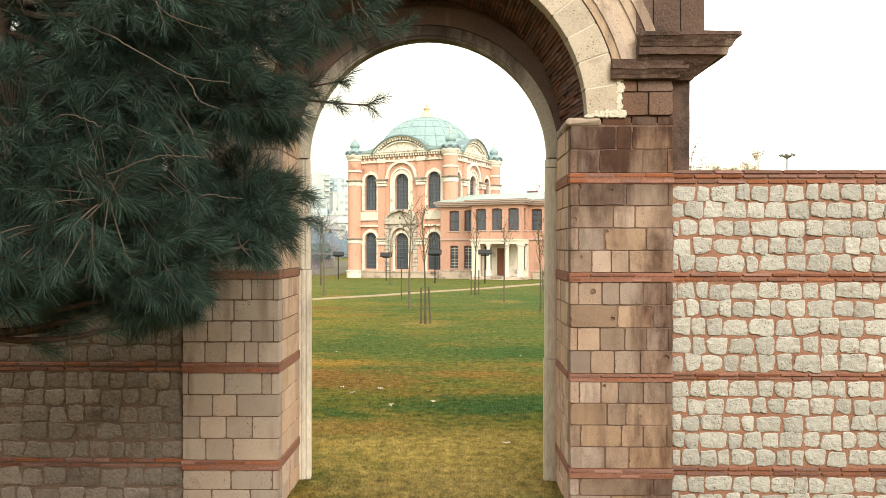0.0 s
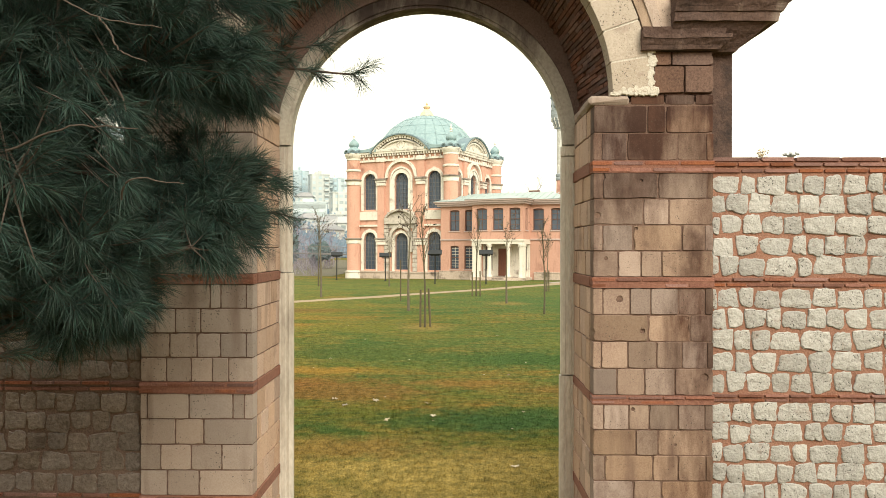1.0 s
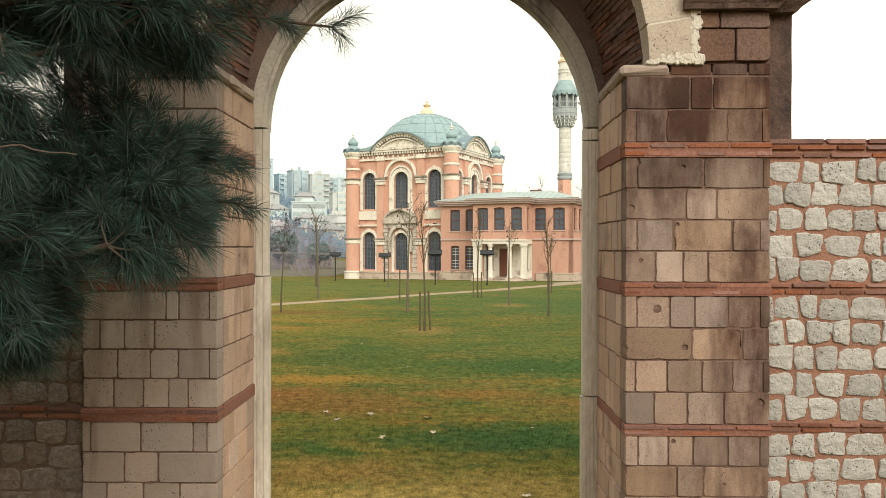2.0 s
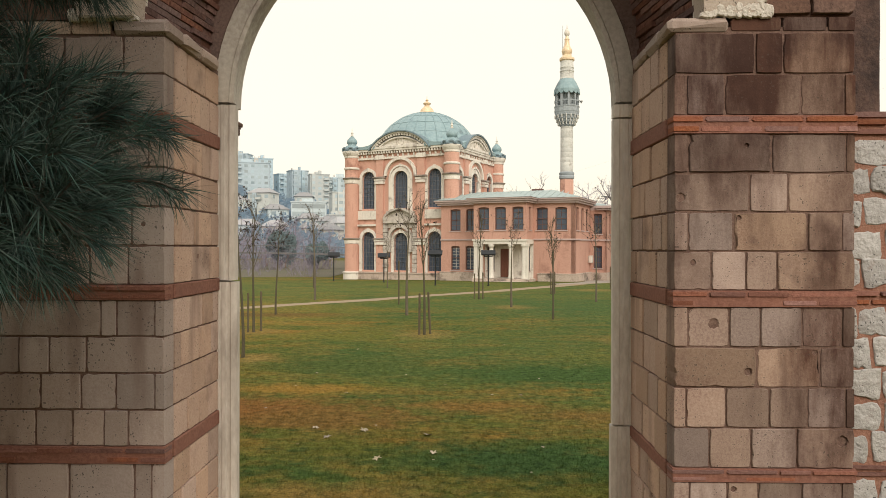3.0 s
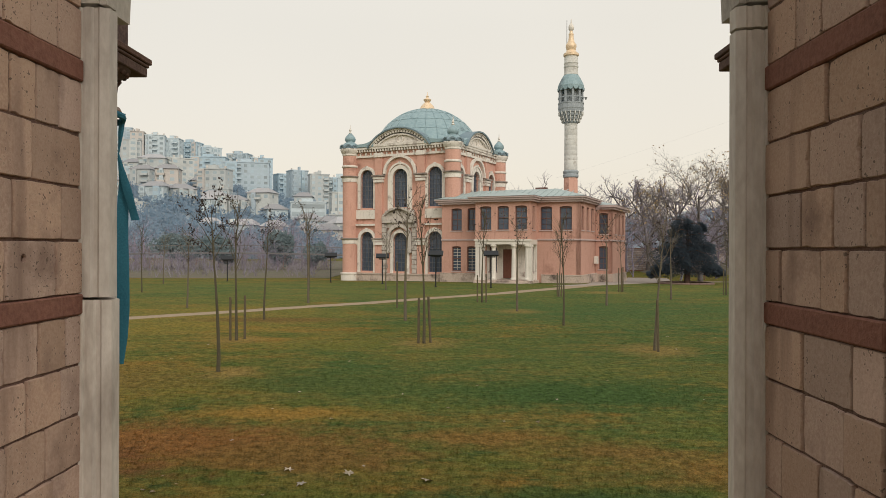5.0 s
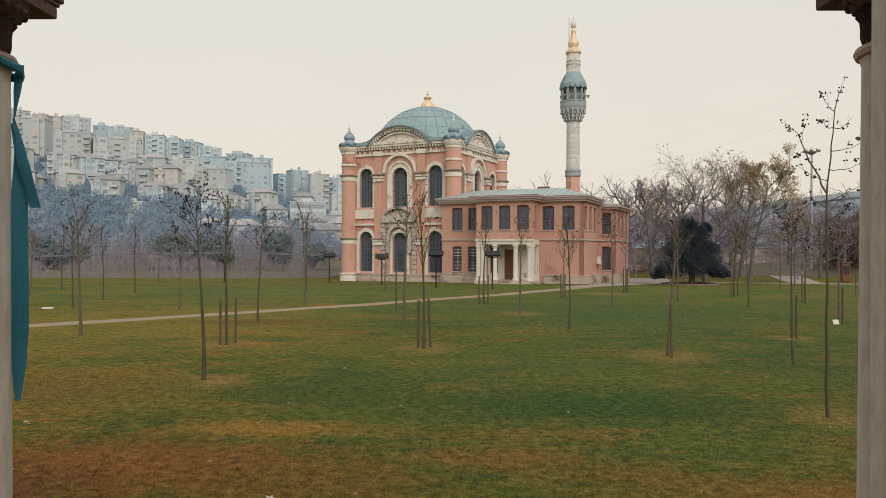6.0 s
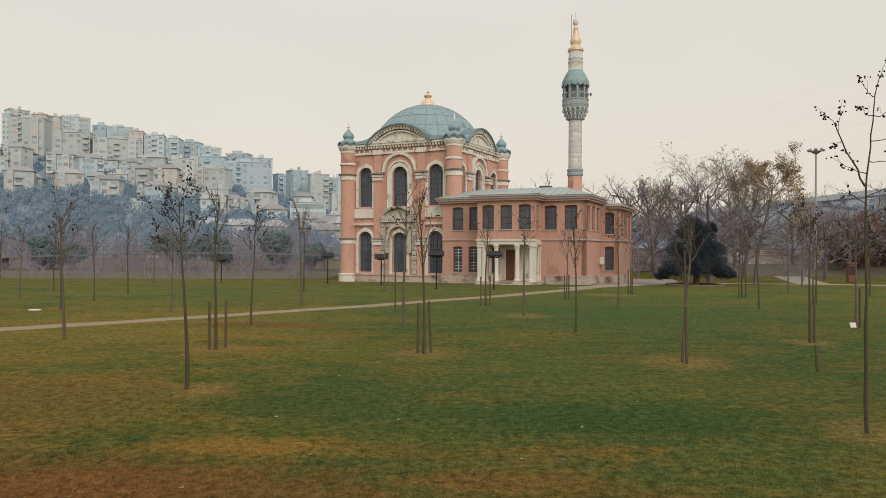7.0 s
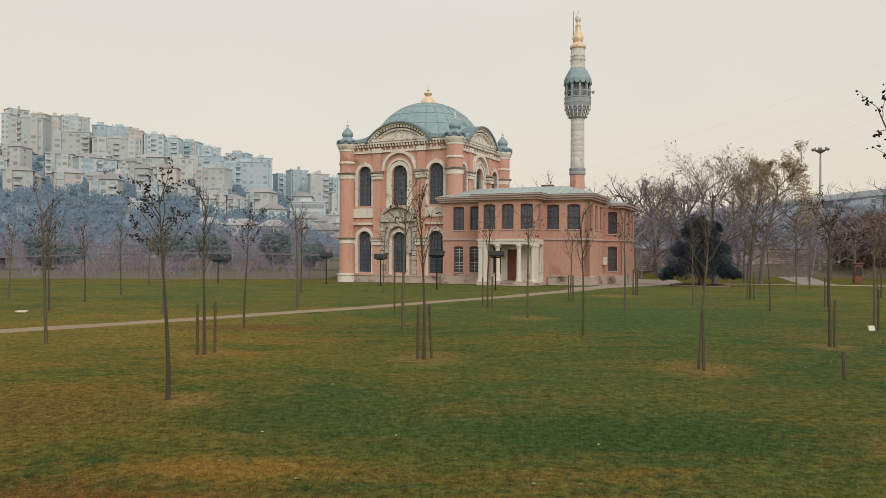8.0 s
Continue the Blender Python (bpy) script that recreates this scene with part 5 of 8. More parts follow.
for j in range(16):
    a = 2 * math.pi * (j + 0.5) / 16
    for z, r in ((15.98, 0.88), (16.3, 1.03), (16.68, 1.2)):
        bm = boxes((-0.07, 0.07, -0.06, 0.06, -0.2, 0.16), bevel=0.03)
        bmesh.ops.transform(bm, matrix=Matrix.Translation((r * math.cos(a), r * math.sin(a), z)) @ Matrix.Rotation(a, 4, "Z"), verts=bm.verts)
        part("corbel_tooth", bm, M_SHAFT, corb)
part("parapet", lathe([(1.28, 17.25), (1.28, 17.6), (1.32, 17.64), (1.32, 17.74), (1.1, 17.74)], 16), M_GREYSTONE, minaret, "carved stone balcony parapet")
part("inner_drum", lathe([(0.75, 17.6), (0.75, 19.4)], 16), M_GREYSTONE, minaret)
for j in range(10):
    a = 2 * math.pi * (j + 0.5) / 10
    bm = boxes((-0.07, 0.07, -0.1, 0.1, 17.74, 19.35), (-0.09, 0.09, -0.14, 0.14, 19.0, 19.2), (-0.05, 0.05, 0.1, 0.64, 18.2, 18.3))
    bmesh.ops.transform(bm, matrix=Matrix.Rotation(a, 4, "Z") @ Matrix.Translation((1.17, 0, 0)), verts=bm.verts)
    part("balcony_post", bm, M_GREYSTONE, minaret)
part("balcony_roof", lathe([(1.33, 19.15), (1.33, 19.45), (1.2, 19.75), (0.95, 20.25), (0.72, 20.6)], 16), M_LEAD, minaret, "pleated lead roof over the balcony")
for j in range(16):
    a = 2 * math.pi * (j + 0.5) / 16
    bm = ring_xz(bmesh.new(), 0, 0, 0.0, 0.25, -1.35, -1.29, math.pi, 2 * math.pi, 6)
    bmesh.ops.transform(bm, matrix=Matrix.Rotation(a, 4, "Z") @ Matrix.Translation((0, 0, 19.2)), verts=bm.verts)
    part("valance", bm, M_LEAD, minaret)
part("upper_shaft", lathe([(0.72, 20.55), (0.74, 20.62), (0.70, 20.7), (0.70, 21.3), (0.74, 21.35), (0.74, 21.45), (0.69, 21.5), (0.685, 21.7), (0.72, 21.74), (0.72, 21.84), (0.68, 21.9), (0.67, 22.5)], 20), M_SHAFT, minaret, smooth=True)
part("gilded_top", lathe([(0.68, 22.45), (0.78, 22.55), (0.78, 22.75), (0.6, 22.85), (0.45, 23.1), (0.5, 23.3), (0.55, 23.5), (0.52, 23.7), (0.4, 23.85), (0.28, 24.2), (0.24, 24.6), (0.27, 24.75), (0.16, 24.9), (0.15, 25.1)], 20), M_GOLD, minaret, "gilded ringed top", smooth=True)
part("tip", lathe([(0.15, 25.08), (0.27, 25.25), (0.28, 25.5), (0.18, 25.75), (0.06, 25.9), (0.03, 26.3)], 16), M_TRIM, minaret, "pale onion tip", smooth=True)
part("lightning_rod", lathe([(0.03, 23.6), (0.02, 26.2)], 6, (-0.42, 0.1)), M_BLACK, minaret)
part("loudspeaker", lathe([(0.05, 18.05), (0.16, 18.3)], 10, (1.45, -0.3)), M_STEEL, minaret)


# ---- the two-storey house ----
house = thing("house", "two-storey salmon plastered house with a pale sheet roof", "house", pose(10.3, 62.5, -0.25, 0, 0, -23.5))


def seg_loop(x, z0, z1, w):
    return arch_loop(x, z0, z1, w, 6, 0.22)


def wall_run(name, along, openings, z0, z1, m, mat=M_PLASTER2, thick=0.35):
    """A plastered wall of the given length in its own frame, with openings (x, z0, z1, w)."""
    bm = sheet(bmesh.new(), [(along[0], z0), (along[1], z0), (along[1], z1), (along[0], z1)], [seg_loop(*o) for o in openings], 0, thick)
    bmesh.ops.transform(bm, matrix=m, verts=bm.verts)
    return part(name, bm, mat, house, "salmon plaster wall")


def sash_window(x, z0, z1, w, m, shutter=False):
    """A deep-set window: brown frame, two sashes with glazing bars, sill."""
    fr = 0.07
    bm = boxes((x - w / 2, x - w / 2 + fr, 0.16, 0.26, z0, z1), (x + w / 2 - fr, x + w / 2, 0.16, 0.26, z0, z1), (x - w / 2, x + w / 2, 0.16, 0.26, z0, z0 + fr), (x - w / 2, x + w / 2, 0.16, 0.26, z1 - 0.16, z1), (x - w / 2, x + w / 2, 0.15, 0.25, (z0 + z1) / 2 - 0.03, (z0 + z1) / 2 + 0.03))
    bmesh.ops.transform(bm, matrix=m, verts=bm.verts)
    win = part("window", bm, M_WINFRAME, house, "brown sash window with segmental head")
    for a, b in ((z0, (z0 + z1) / 2), ((z0 + z1) / 2, z1)):
        bm = boxes((x - w / 2 + 0.02, x + w / 2 - 0.02, 0.22, 0.235, a, b))
        bmesh.ops.transform(bm, matrix=m, verts=bm.verts)
        part("pane", bm, M_GLASS, win)
    bars = [(x - 0.018, x + 0.018, 0.19, 0.215, z0, z1)]
    count = 8 if shutter else 4
    for j in range(1, count):
        zz = z0 + (z1 - z0) * j / count
        bars.append((x - w / 2, x + w / 2, 0.188, 0.213, zz - 0.015, zz + 0.015))
    bm = boxes(*bars)
    bmesh.ops.transform(bm, matrix=m, verts=bm.verts)
    part("window_lattice", bm, M_WHITE if shutter else M_WINFRAME, win)
    bm = boxes((x - w / 2 - 0.08, x + w / 2 + 0.08, -0.07, 0.2, z0 - 0.09, z0), bevel=0.01)
    bmesh.ops.transform(bm, matrix=m, verts=bm.verts)
    part("sill", bm, M_EAVE, win)


TOPZ, FLOOR1 = 6.65, 3.55
UP = (4.35, 6.3)
LOW = (0.85, 3.0)
front = Matrix.Identity(4)
mid_m = Matrix.Translation((0, -2.0, 0))
side_r = Matrix.Rotation(math.pi / 2, 4, "Z")
ret_m = Matrix.Translation((-3.6, 0, 0)) @ side_r
runs = [
    ((-3.6, 0), [(-2.85, *UP, 1.0), (-1.2, *UP, 1.03)], FLOOR1, TOPZ, front),
    ((-3.6, 0), [], 0, FLOOR1, front),
    ((-8.32, -3.6), [(-7.42, *UP, 1.0), (-5.9, *UP, 0.98), (-4.36, *UP, 1.0)], FLOOR1, TOPZ, mid_m),
    ((-1.65, 0.3), [(-1.0, *UP, 0.62)], FLOOR1, TOPZ, ret_m),
    ((-12.3, -8.32), [(-10.9, *UP, 1.0), (-9.42, *UP, 0.86)], FLOOR1, TOPZ, front),
    ((-12.3, -8.05), [(-10.9, *LOW, 0.85), (-9.5, *LOW, 0.8)], 0, FLOOR1, front),
    ((-8.05, -3.6), [(-7.5, *LOW, 0.7), (-4.3, *LOW, 0.75)], 0, FLOOR1, Matrix.Translation((0, 0.004, 0))),
    ((0, 5.7), [(0.95, *UP, 0.95), (2.75, *UP, 0.95), (4.5, *UP, 0.95)], FLOOR1, TOPZ, side_r),
    ((0, 5.7), [], 0, FLOOR1, side_r),
    ((-5.4, -0.36), [], 0, TOPZ, Matrix.Translation((-11.95, 0, 0)) @ Matrix.Rotation(-math.pi / 2, 4, "Z") @ Matrix.Translation((0, -0.35, 0))),
]
for along, ops, z0, z1, m in runs:
    wall_run("wall", along, ops, z0, z1, m, M_TRIM if along == (-8.05, -3.6) else M_PLASTER2)
    for o in ops:
        sash_window(*o, m, shutter=(z0 == 0 and along[0] < -12))
part("left_return", boxes((-8.32, -7.97, -1.65, 0, FLOOR1, TOPZ)), M_PLASTER2, house)
part("back_wall", boxes((-12.3, 0, 5.4, 5.69, 0, TOPZ)), M_PLASTER2, house)
part("floor_slab", boxes((-12.2, -0.1, 0.1, 5.4, FLOOR1 - 0.25, FLOOR1 - 0.02), (-8.27, -3.65, -1.95, 0.1, FLOOR1 - 0.2, FLOOR1 - 0.01)), M_EAVE, house)
part("ceiling_slab", boxes((-12.2, -0.1, 0.1, 5.4, TOPZ - 0.25, TOPZ - 0.02), (-8.27, -3.65, -1.7, 0.1, TOPZ - 0.25, TOPZ - 0.03)), M_EAVE, house)
# string course between the storeys and stone plinth
for b in ((-3.6, 0.1, -0.1, 0.05, 3.48, 3.62), (-12.35, -8.32, -0.1, 0.05, 3.48, 3.62), (0, 0.1, 0, 5.7, 3.48, 3.62)):
    part("string_course", boxes(b, bevel=0.015), M_EAVE, house, "moulded string course")
for b in ((-3.2, 0.12, -0.12, 0.05, -0.3, 0.58), (-12.4, -8.1, -0.12, 0.05, -0.3, 0.58), (0, 0.12, 0.05, 5.7, -0.3, 0.58)):
    part("plinth", boxes(b, (b[0] - 0.03, b[1] + 0.03, b[2] - 0.03, b[3], 0.58, 0.68), bevel=0.01), M_PLINTH, house, "stained stone plinth")


def roof_piece(x0, x1, y0, y1, peak, run):
    """Eave fascia in two steps and a low hipped sheet roof."""
    eave = part("eave", boxes((x0 - 0.28, x1 + 0.28, y0 - 0.28, y1 + 0.28, TOPZ - 0.02, TOPZ + 0.14), (x0 - 0.42, x1 + 0.42, y0 - 0.42, y1 + 0.42, TOPZ + 0.143, TOPZ + 0.3), (x0 - 0.52, x1 + 0.52, y0 - 0.52, y1 + 0.52, TOPZ + 0.303, TOPZ + 0.42)), M_EAVE, house, "stepped mauve eave")
    bm = bmesh.new()
    e = 0.56
    lo = [bm.verts.new(c) for c in ((x0 - e, y0 - e, TOPZ + 0.43), (x1 + e, y0 - e, TOPZ + 0.43), (x1 + e, y1 + e, TOPZ + 0.43), (x0 - e, y1 + e, TOPZ + 0.43))]
    hi = [bm.verts.new(c) for c in ((x0 + run, y0 + run, peak), (x1 - run, y0 + run, peak), (x1 - run, y1 - run, peak), (x0 + run, y1 - run, peak))]
    for i in range(4):
        bm.faces.new((lo[i], lo[(i + 1) % 4], hi[(i + 1) % 4], hi[i]))
    bm.faces.new(hi)
    bm.faces.new(lo[::-1])
    roof = part("roof", bm, M_ROOF, house, "pale sheet metal hipped roof")
    return roof


main_roof = roof_piece(-12.3, 0, 0, 5.7, 7.95, 2.5)
roof_piece(-8.32, -3.6, -2.0, 2.4, 7.6, 2.1)
# standing seams on the front slopes
for j in range(20):
    x = -12.2 + j * 0.63
    bm = bmesh.new()
    y_top = 2.5 if -8.4 < x < -3.4 else min(2.5, x + 12.86 if x < -8.4 else -x + 0.56)
    y_top = max(0.2, y_top - 0.05)
    za, zb = TOPZ + 0.43, TOPZ + 0.43 + (7.95 - TOPZ - 0.43) * (y_top + 0.56) / 3.06
    v = [bm.verts.new(c) for c in ((x - 0.02, -0.56, za), (x + 0.02, -0.56, za), (x + 0.02, -0.56, za + 0.05), (x - 0.02, -0.56, za + 0.05), (x - 0.02, y_top, zb), (x + 0.02, y_top, zb), (x + 0.02, y_top, zb + 0.05), (x - 0.02, y_top, zb + 0.05))]
    for q in ((0, 1, 2, 3), (7, 6, 5, 4), (0, 4, 5, 1), (3, 2, 6, 7), (0, 3, 7, 4), (1, 5, 6, 2)):
        bm.faces.new([v[i] for i in q])
    part("seam", bm, M_ROOF, main_roof)
part("chimney_cap", boxes((-4.6, -3.6, 2.7, 3.1, 7.9, 8.12)), M_WINFRAME, house, "low dark chimney cap")

# porch: white columns under the projecting upper storey
part("porch_beam", boxes((-8.34, -3.58, -2.05, -1.7, 3.15, FLOOR1), (-8.42, -3.5, -2.12, -1.7, FLOOR1 - 0.12, FLOOR1 + 0.02), (-8.34, -8.02, -1.7, 0, 3.15, FLOOR1), (-3.9, -3.58, -1.7, 0, 3.15, FLOOR1)), M_WHITE, house, "white porch beam")
for x in (-6.75, -5.0, -3.85):
    part("porch_column", lathe([(0.27, 0.25), (0.27, 0.38), (0.22, 0.42), (0.2, 0.5), (0.19, 1.6), (0.17, 2.85), (0.22, 2.9), (0.22, 2.95), (0.27, 3.0), (0.27, 3.15)], 18, (x, -1.85)), M_WHITE, house, "white round porch column", smooth=True)
for x in (-8.14, -7.72, -3.62):
    part("porch_pilaster", boxes((x - 0.17, x + 0.17, -2.0, -1.7, 0.2, 3.15), (x - 0.22, x + 0.22, -2.05, -1.68, 2.95, 3.12), (x - 0.22, x + 0.22, -2.05, -1.68, 0.2, 0.42)), M_WHITE, house, "white porch pilaster")
door = part("door", boxes((-6.55, -5.55, -0.10, -0.02, 0.3, 2.75), bevel=0.01), M_DOOR, house, "tall brown wooden door")
part("door_frame", boxes((-6.72, -6.55, -0.16, 0, 0.3, 3.0), (-5.55, -5.38, -0.16, 0, 0.3, 3.0), (-6.72, -5.38, -0.16, 0, 2.75, 3.0)), M_TRIM, door)
for b in ((-6.45, -6.1, -0.12, -0.1, 0.5, 1.3), (-6.0, -5.65, -0.12, -0.1, 0.5, 1.3), (-6.45, -6.1, -0.12, -0.1, 1.5, 2.6), (-6.0, -5.65, -0.12, -0.1, 1.5, 2.6)):
    part("door_panel", boxes(b, bevel=0.008), M_DOOR, door)
part("porch_step", boxes((-8.4, -3.4, -2.3, 0, -0.2, 0.22), (-8.2, -3.9, -2.75, -2.3, -0.3, 0.05), (-7.9, -4.5, -3.2, -2.75, -0.4, -0.08), bevel=0.02), M_PLINTH, house, "worn stone porch steps")

# rear wing
WZ = 6.25
for along, ops, z0, z1, m in (
    ((-0.3, 1.44), [(0.68, 4.1, 5.95, 0.78)], FLOOR1, WZ, Matrix.Translation((0, 5.7, 0))),
    ((-0.3, 1.44), [(0.68, 1.0, 3.05, 0.78)], 0, FLOOR1, Matrix.Translation((0, 5.7, 0))),
    ((5.7, 12.2), [(7.3, 4.1, 5.95, 0.85), (9.1, 4.1, 5.95, 0.85), (10.9, 4.1, 5.95, 0.85)], FLOOR1, WZ, Matrix.Translation((1.44, 0, 0)) @ side_r),
    ((5.7, 12.2), [], 0, FLOOR1, Matrix.Translation((1.44, 0, 0)) @ side_r),
):
    wall_run("wing_wall", along, ops, z0, z1, m)
    for o in ops:
        sash_window(*o, m)
part("wing_back", boxes((-6, 1.44, 11.9, 12.2, 0, WZ), (-6, -5.7, 5.7, 11.9, 0, WZ)), M_PLASTER2, house)
part("wing_eave", boxes((-6.2, 1.7, 5.72, 12.5, WZ, WZ + 0.18), (0.6, 1.7, 5.42, 5.72, WZ, WZ + 0.18), (-6.3, 1.85, 5.74, 12.65, WZ + 0.182, WZ + 0.4), (0.6, 1.85, 5.27, 5.74, WZ + 0.182, WZ + 0.4)), M_EAVE, house, "stepped mauve eave")
bm = bmesh.new()
lo = [bm.verts.new(c) for c in ((-6.3, 5.75, WZ + 0.41), (1.9, 5.75, WZ + 0.41), (1.9, 12.7, WZ + 0.41), (-6.3, 12.7, WZ + 0.41))]
hi = [bm.verts.new(c) for c in ((-3.5, 8.2, WZ + 1.05), (-1.0, 8.2, WZ + 1.05), (-1.0, 10.2, WZ + 1.05), (-3.5, 10.2, WZ + 1.05))]
for i in range(4):
    bm.faces.new((lo[i], lo[(i + 1) % 4], hi[(i + 1) % 4], hi[i]))
bm.faces.new(hi)
part("wing_roof", bm, M_ROOF, house)
part("string_course", boxes((0.1, 1.54, 5.6, 5.75, 3.48, 3.62), (1.44, 1.54, 5.75, 12.2, 3.48, 3.62)), M_EAVE, house)
part("plinth", boxes((0.1, 1.56, 5.58, 5.75, -0.3, 0.62), (1.44, 1.56, 5.75, 12.2, -0.3, 0.62)), M_PLINTH, house)
part("air_conditioner", boxes((0.02, 0.32, 4.85, 5.5, 1.5, 2.15), bevel=0.03), M_WHITE, house, "white air conditioning unit")


# ---- trees ----
class Limbs:
    """Collects tapered limbs, small balls and leaves as plain arrays."""

    def __init__(self):
        self.wood, self.wood_f, self.fine, self.fine_f, self.dots, self.dots_f = [], [], [], [], [], []

    def limb(self, pts, r0, r1, sides=5, fine=False):
        verts, faces = (self.fine, self.fine_f) if fine else (self.wood, self.wood_f)
        prev = None
        for i, p in enumerate(pts):
            a, b = pts[max(0, i - 1)], pts[min(len(pts) - 1, i + 1)]
            d = (b - a).normalized()
            u = d.orthogonal().normalized()
            w = d.cross(u)
            r = r0 + (r1 - r0) * i / (len(pts) - 1)
            o = len(verts)
            for k in range(sides):
                q = 2 * math.pi * k / sides
                verts.append(p + u * (r * math.cos(q)) + w * (r * math.sin(q)))
            if prev is not None:
                faces += [(prev + k, prev + (k + 1) % sides, o + (k + 1) % sides, o + k) for k in range(sides)]
            prev = o

    def dot(self, p, r):
        o = len(self.dots)
        self.dots.append(p + Vector((0, 0, r)))
        for z, q in ((0.45, 0.0), (-0.45, 0.6)):
            self.dots += [p + Vector((math.cos(q + k * 1.2566) * 0.89, math.sin(q + k * 1.2566) * 0.89, z)) * r for k in range(5)]
        self.dots.append(p - Vector((0, 0, r)))
        for k in range(5):
            a, b = o + 1 + k, o + 1 + (k + 1) % 5
            c, d = o + 6 + k, o + 6 + (k + 1) % 5
            self.dots_f += [(o, a, b), (a, c, b), (b, c, d), (o + 11, d, c)]

    def leaf(self, p, size, rnd):
        o = len(self.dots)
        u = Vector((rnd.gauss(0, 1), rnd.gauss(0, 1), rnd.gauss(0, 1))).normalized()
        w = u.orthogonal().normalized()
        self.dots += [p + u * size, p + w * size * 0.6, p - u * size, p - w * size * 0.6 + u * size * 0.2]
        self.dots_f.append((o, o + 1, o + 2, o + 3))


def bend(start, way, length, steps, wobble, lift, rnd):
    pts, p, d = [start.copy()], start.copy(), way.normalized()
    for _ in range(steps):
        d = (d + Vector((rnd.gauss(0, wobble), rnd.gauss(0, wobble), rnd.gauss(0, wobble) + lift))).normalized()
        p = p + d * (length / steps)
        pts.append(p.copy())
    return pts


def grow(L, start, way, length, radius, depth, rnd, spread=0.7, kids=4, lift=0.05, wobble=0.12, tips=None, low=0.25):
    pts = bend(start, way, length, 5 if depth > 1 else 4, wobble, lift, rnd)
    L.limb(pts, radius, radius * 0.45, 6 if radius > 0.05 else 4 if radius > 0.012 else 3, fine=radius < 0.03)
    if depth == 0:
        if tips is not None:
            tips += pts[1:]
        return
    for k in range(kids):
        t = low + (1 - low) * (k + rnd.random()) / kids
        i = min(int(t * (len(pts) - 1)), len(pts) - 2)
        p = pts[i].lerp(pts[i + 1], t * (len(pts) - 1) - i)
        d = (pts[i + 1] - pts[i]).normalized()
        side = d.orthogonal().normalized()
        side.rotate(Matrix.Rotation(rnd.uniform(0, 2 * math.pi), 3, d))
        way2 = d * (1 - spread * 0.5) + side * spread + Vector((0, 0, 0.12))
        grow(L, p, way2, length * rnd.uniform(0.5, 0.72) * (1.1 - 0.35 * t), radius * 0.5, depth - 1, rnd, spread, max(2, kids - (depth < 2)), lift, wobble, tips)
    if tips is not None and depth < 2:
        tips.append(pts[-1])


def tree_thing(name, L, bark, label, group="", twig_mat=None, dots=None, dot_name="seed_ball", dot_label=""):
    t = thing(name, label, "tree", group=group)
    raw_part("trunk", L.wood, L.wood_f, bark, t, smooth=True)
    if L.fine:
        raw_part("crown", L.fine, L.fine_f, twig_mat or bark, t, "bare twigs")
    if L.dots:
        raw_part(dot_name, L.dots, L.dots_f, dots or M_POD, t, dot_label)["kind"] = "stuff"
    return t


def sapling(seed, height, pods, dense, bark=M_SAPLING, slim=False):
    """A thin young plane tree: straight stem, a small open crown, dry seed balls and curled leaves."""
    rnd = random.Random(seed)
    L = Limbs()
    stem = bend(Vector((0, 0, -0.05)), Vector((rnd.gauss(0, 0.015), rnd.gauss(0, 0.015), 1)), height * 0.84, 12, 0.018, 0.03, rnd)
    L.limb(stem, 0.044, 0.006, 7)
    L.limb(bend(stem[-1], stem[-1] - stem[-2], height * 0.13, 5, 0.06, 0.05, random.Random(seed + 9)), 0.006, 0.0015, 4)
    tips = []
    first = 0.52 if dense else 0.65
    count = 15 if dense else 9
    for k in range(count):
        t = first + (0.97 - first) * (k + rnd.random() * 0.6) / count
        i = min(int(t * 12), 11)
        p = stem[i].lerp(stem[i + 1], t * 12 - i)
        a = rnd.uniform(0, 2 * math.pi)
        grow(L, p, Vector((math.cos(a), math.sin(a), (rnd.uniform(2.4, 4.0) if slim else rnd.uniform(1.0, 1.9)) if dense else rnd.uniform(0.85, 1.8))), height * rnd.uniform(0.12, 0.24) * (1.25 - 0.7 * t + 0.25), 0.011, 1, rnd, 0.6, 3, 0.06, 0.11, tips)
    for k in range(int(pods * (1.3 if dense else 1))):
        p = rnd.choice(tips) + Vector((rnd.gauss(0, 0.03), rnd.gauss(0, 0.03), rnd.uniform(-0.07, 0.0)))
        if rnd.random() < 0.6:
            L.dot(p, rnd.uniform(0.014, 0.02))
        else:
            L.leaf(p, rnd.uniform(0.025, 0.05), rnd)
    return tree_thing("young_tree", L, bark, "slender bare young tree with dark seed balls", "young trees on the lawn", dots=M_POD, dot_label="dark dry seed balls and leaves")


KINDS = [sapling(201, 4.2, 260, False), sapling(202, 4.0, 60, True, M_PALEBARK), sapling(203, 4.3, 30, True, slim=True), sapling(204, 3.6, 50, False, M_PALEBARK)]
used = set()


def plant(kind, x, y, h, turn):
    src = KINDS[kind]
    base = (4.2, 4.0, 4.3, 3.6)[kind]
    s = h / base
    m = Matrix.Translation((x, y, ground_z(x, y))) @ Matrix.Rotation(turn, 4, "Z") @ Matrix.Diagonal((s, s, s, 1))
    if kind in used:
        copy_thing(src, m)
    else:
        used.add(kind)
        src.matrix_basis = m


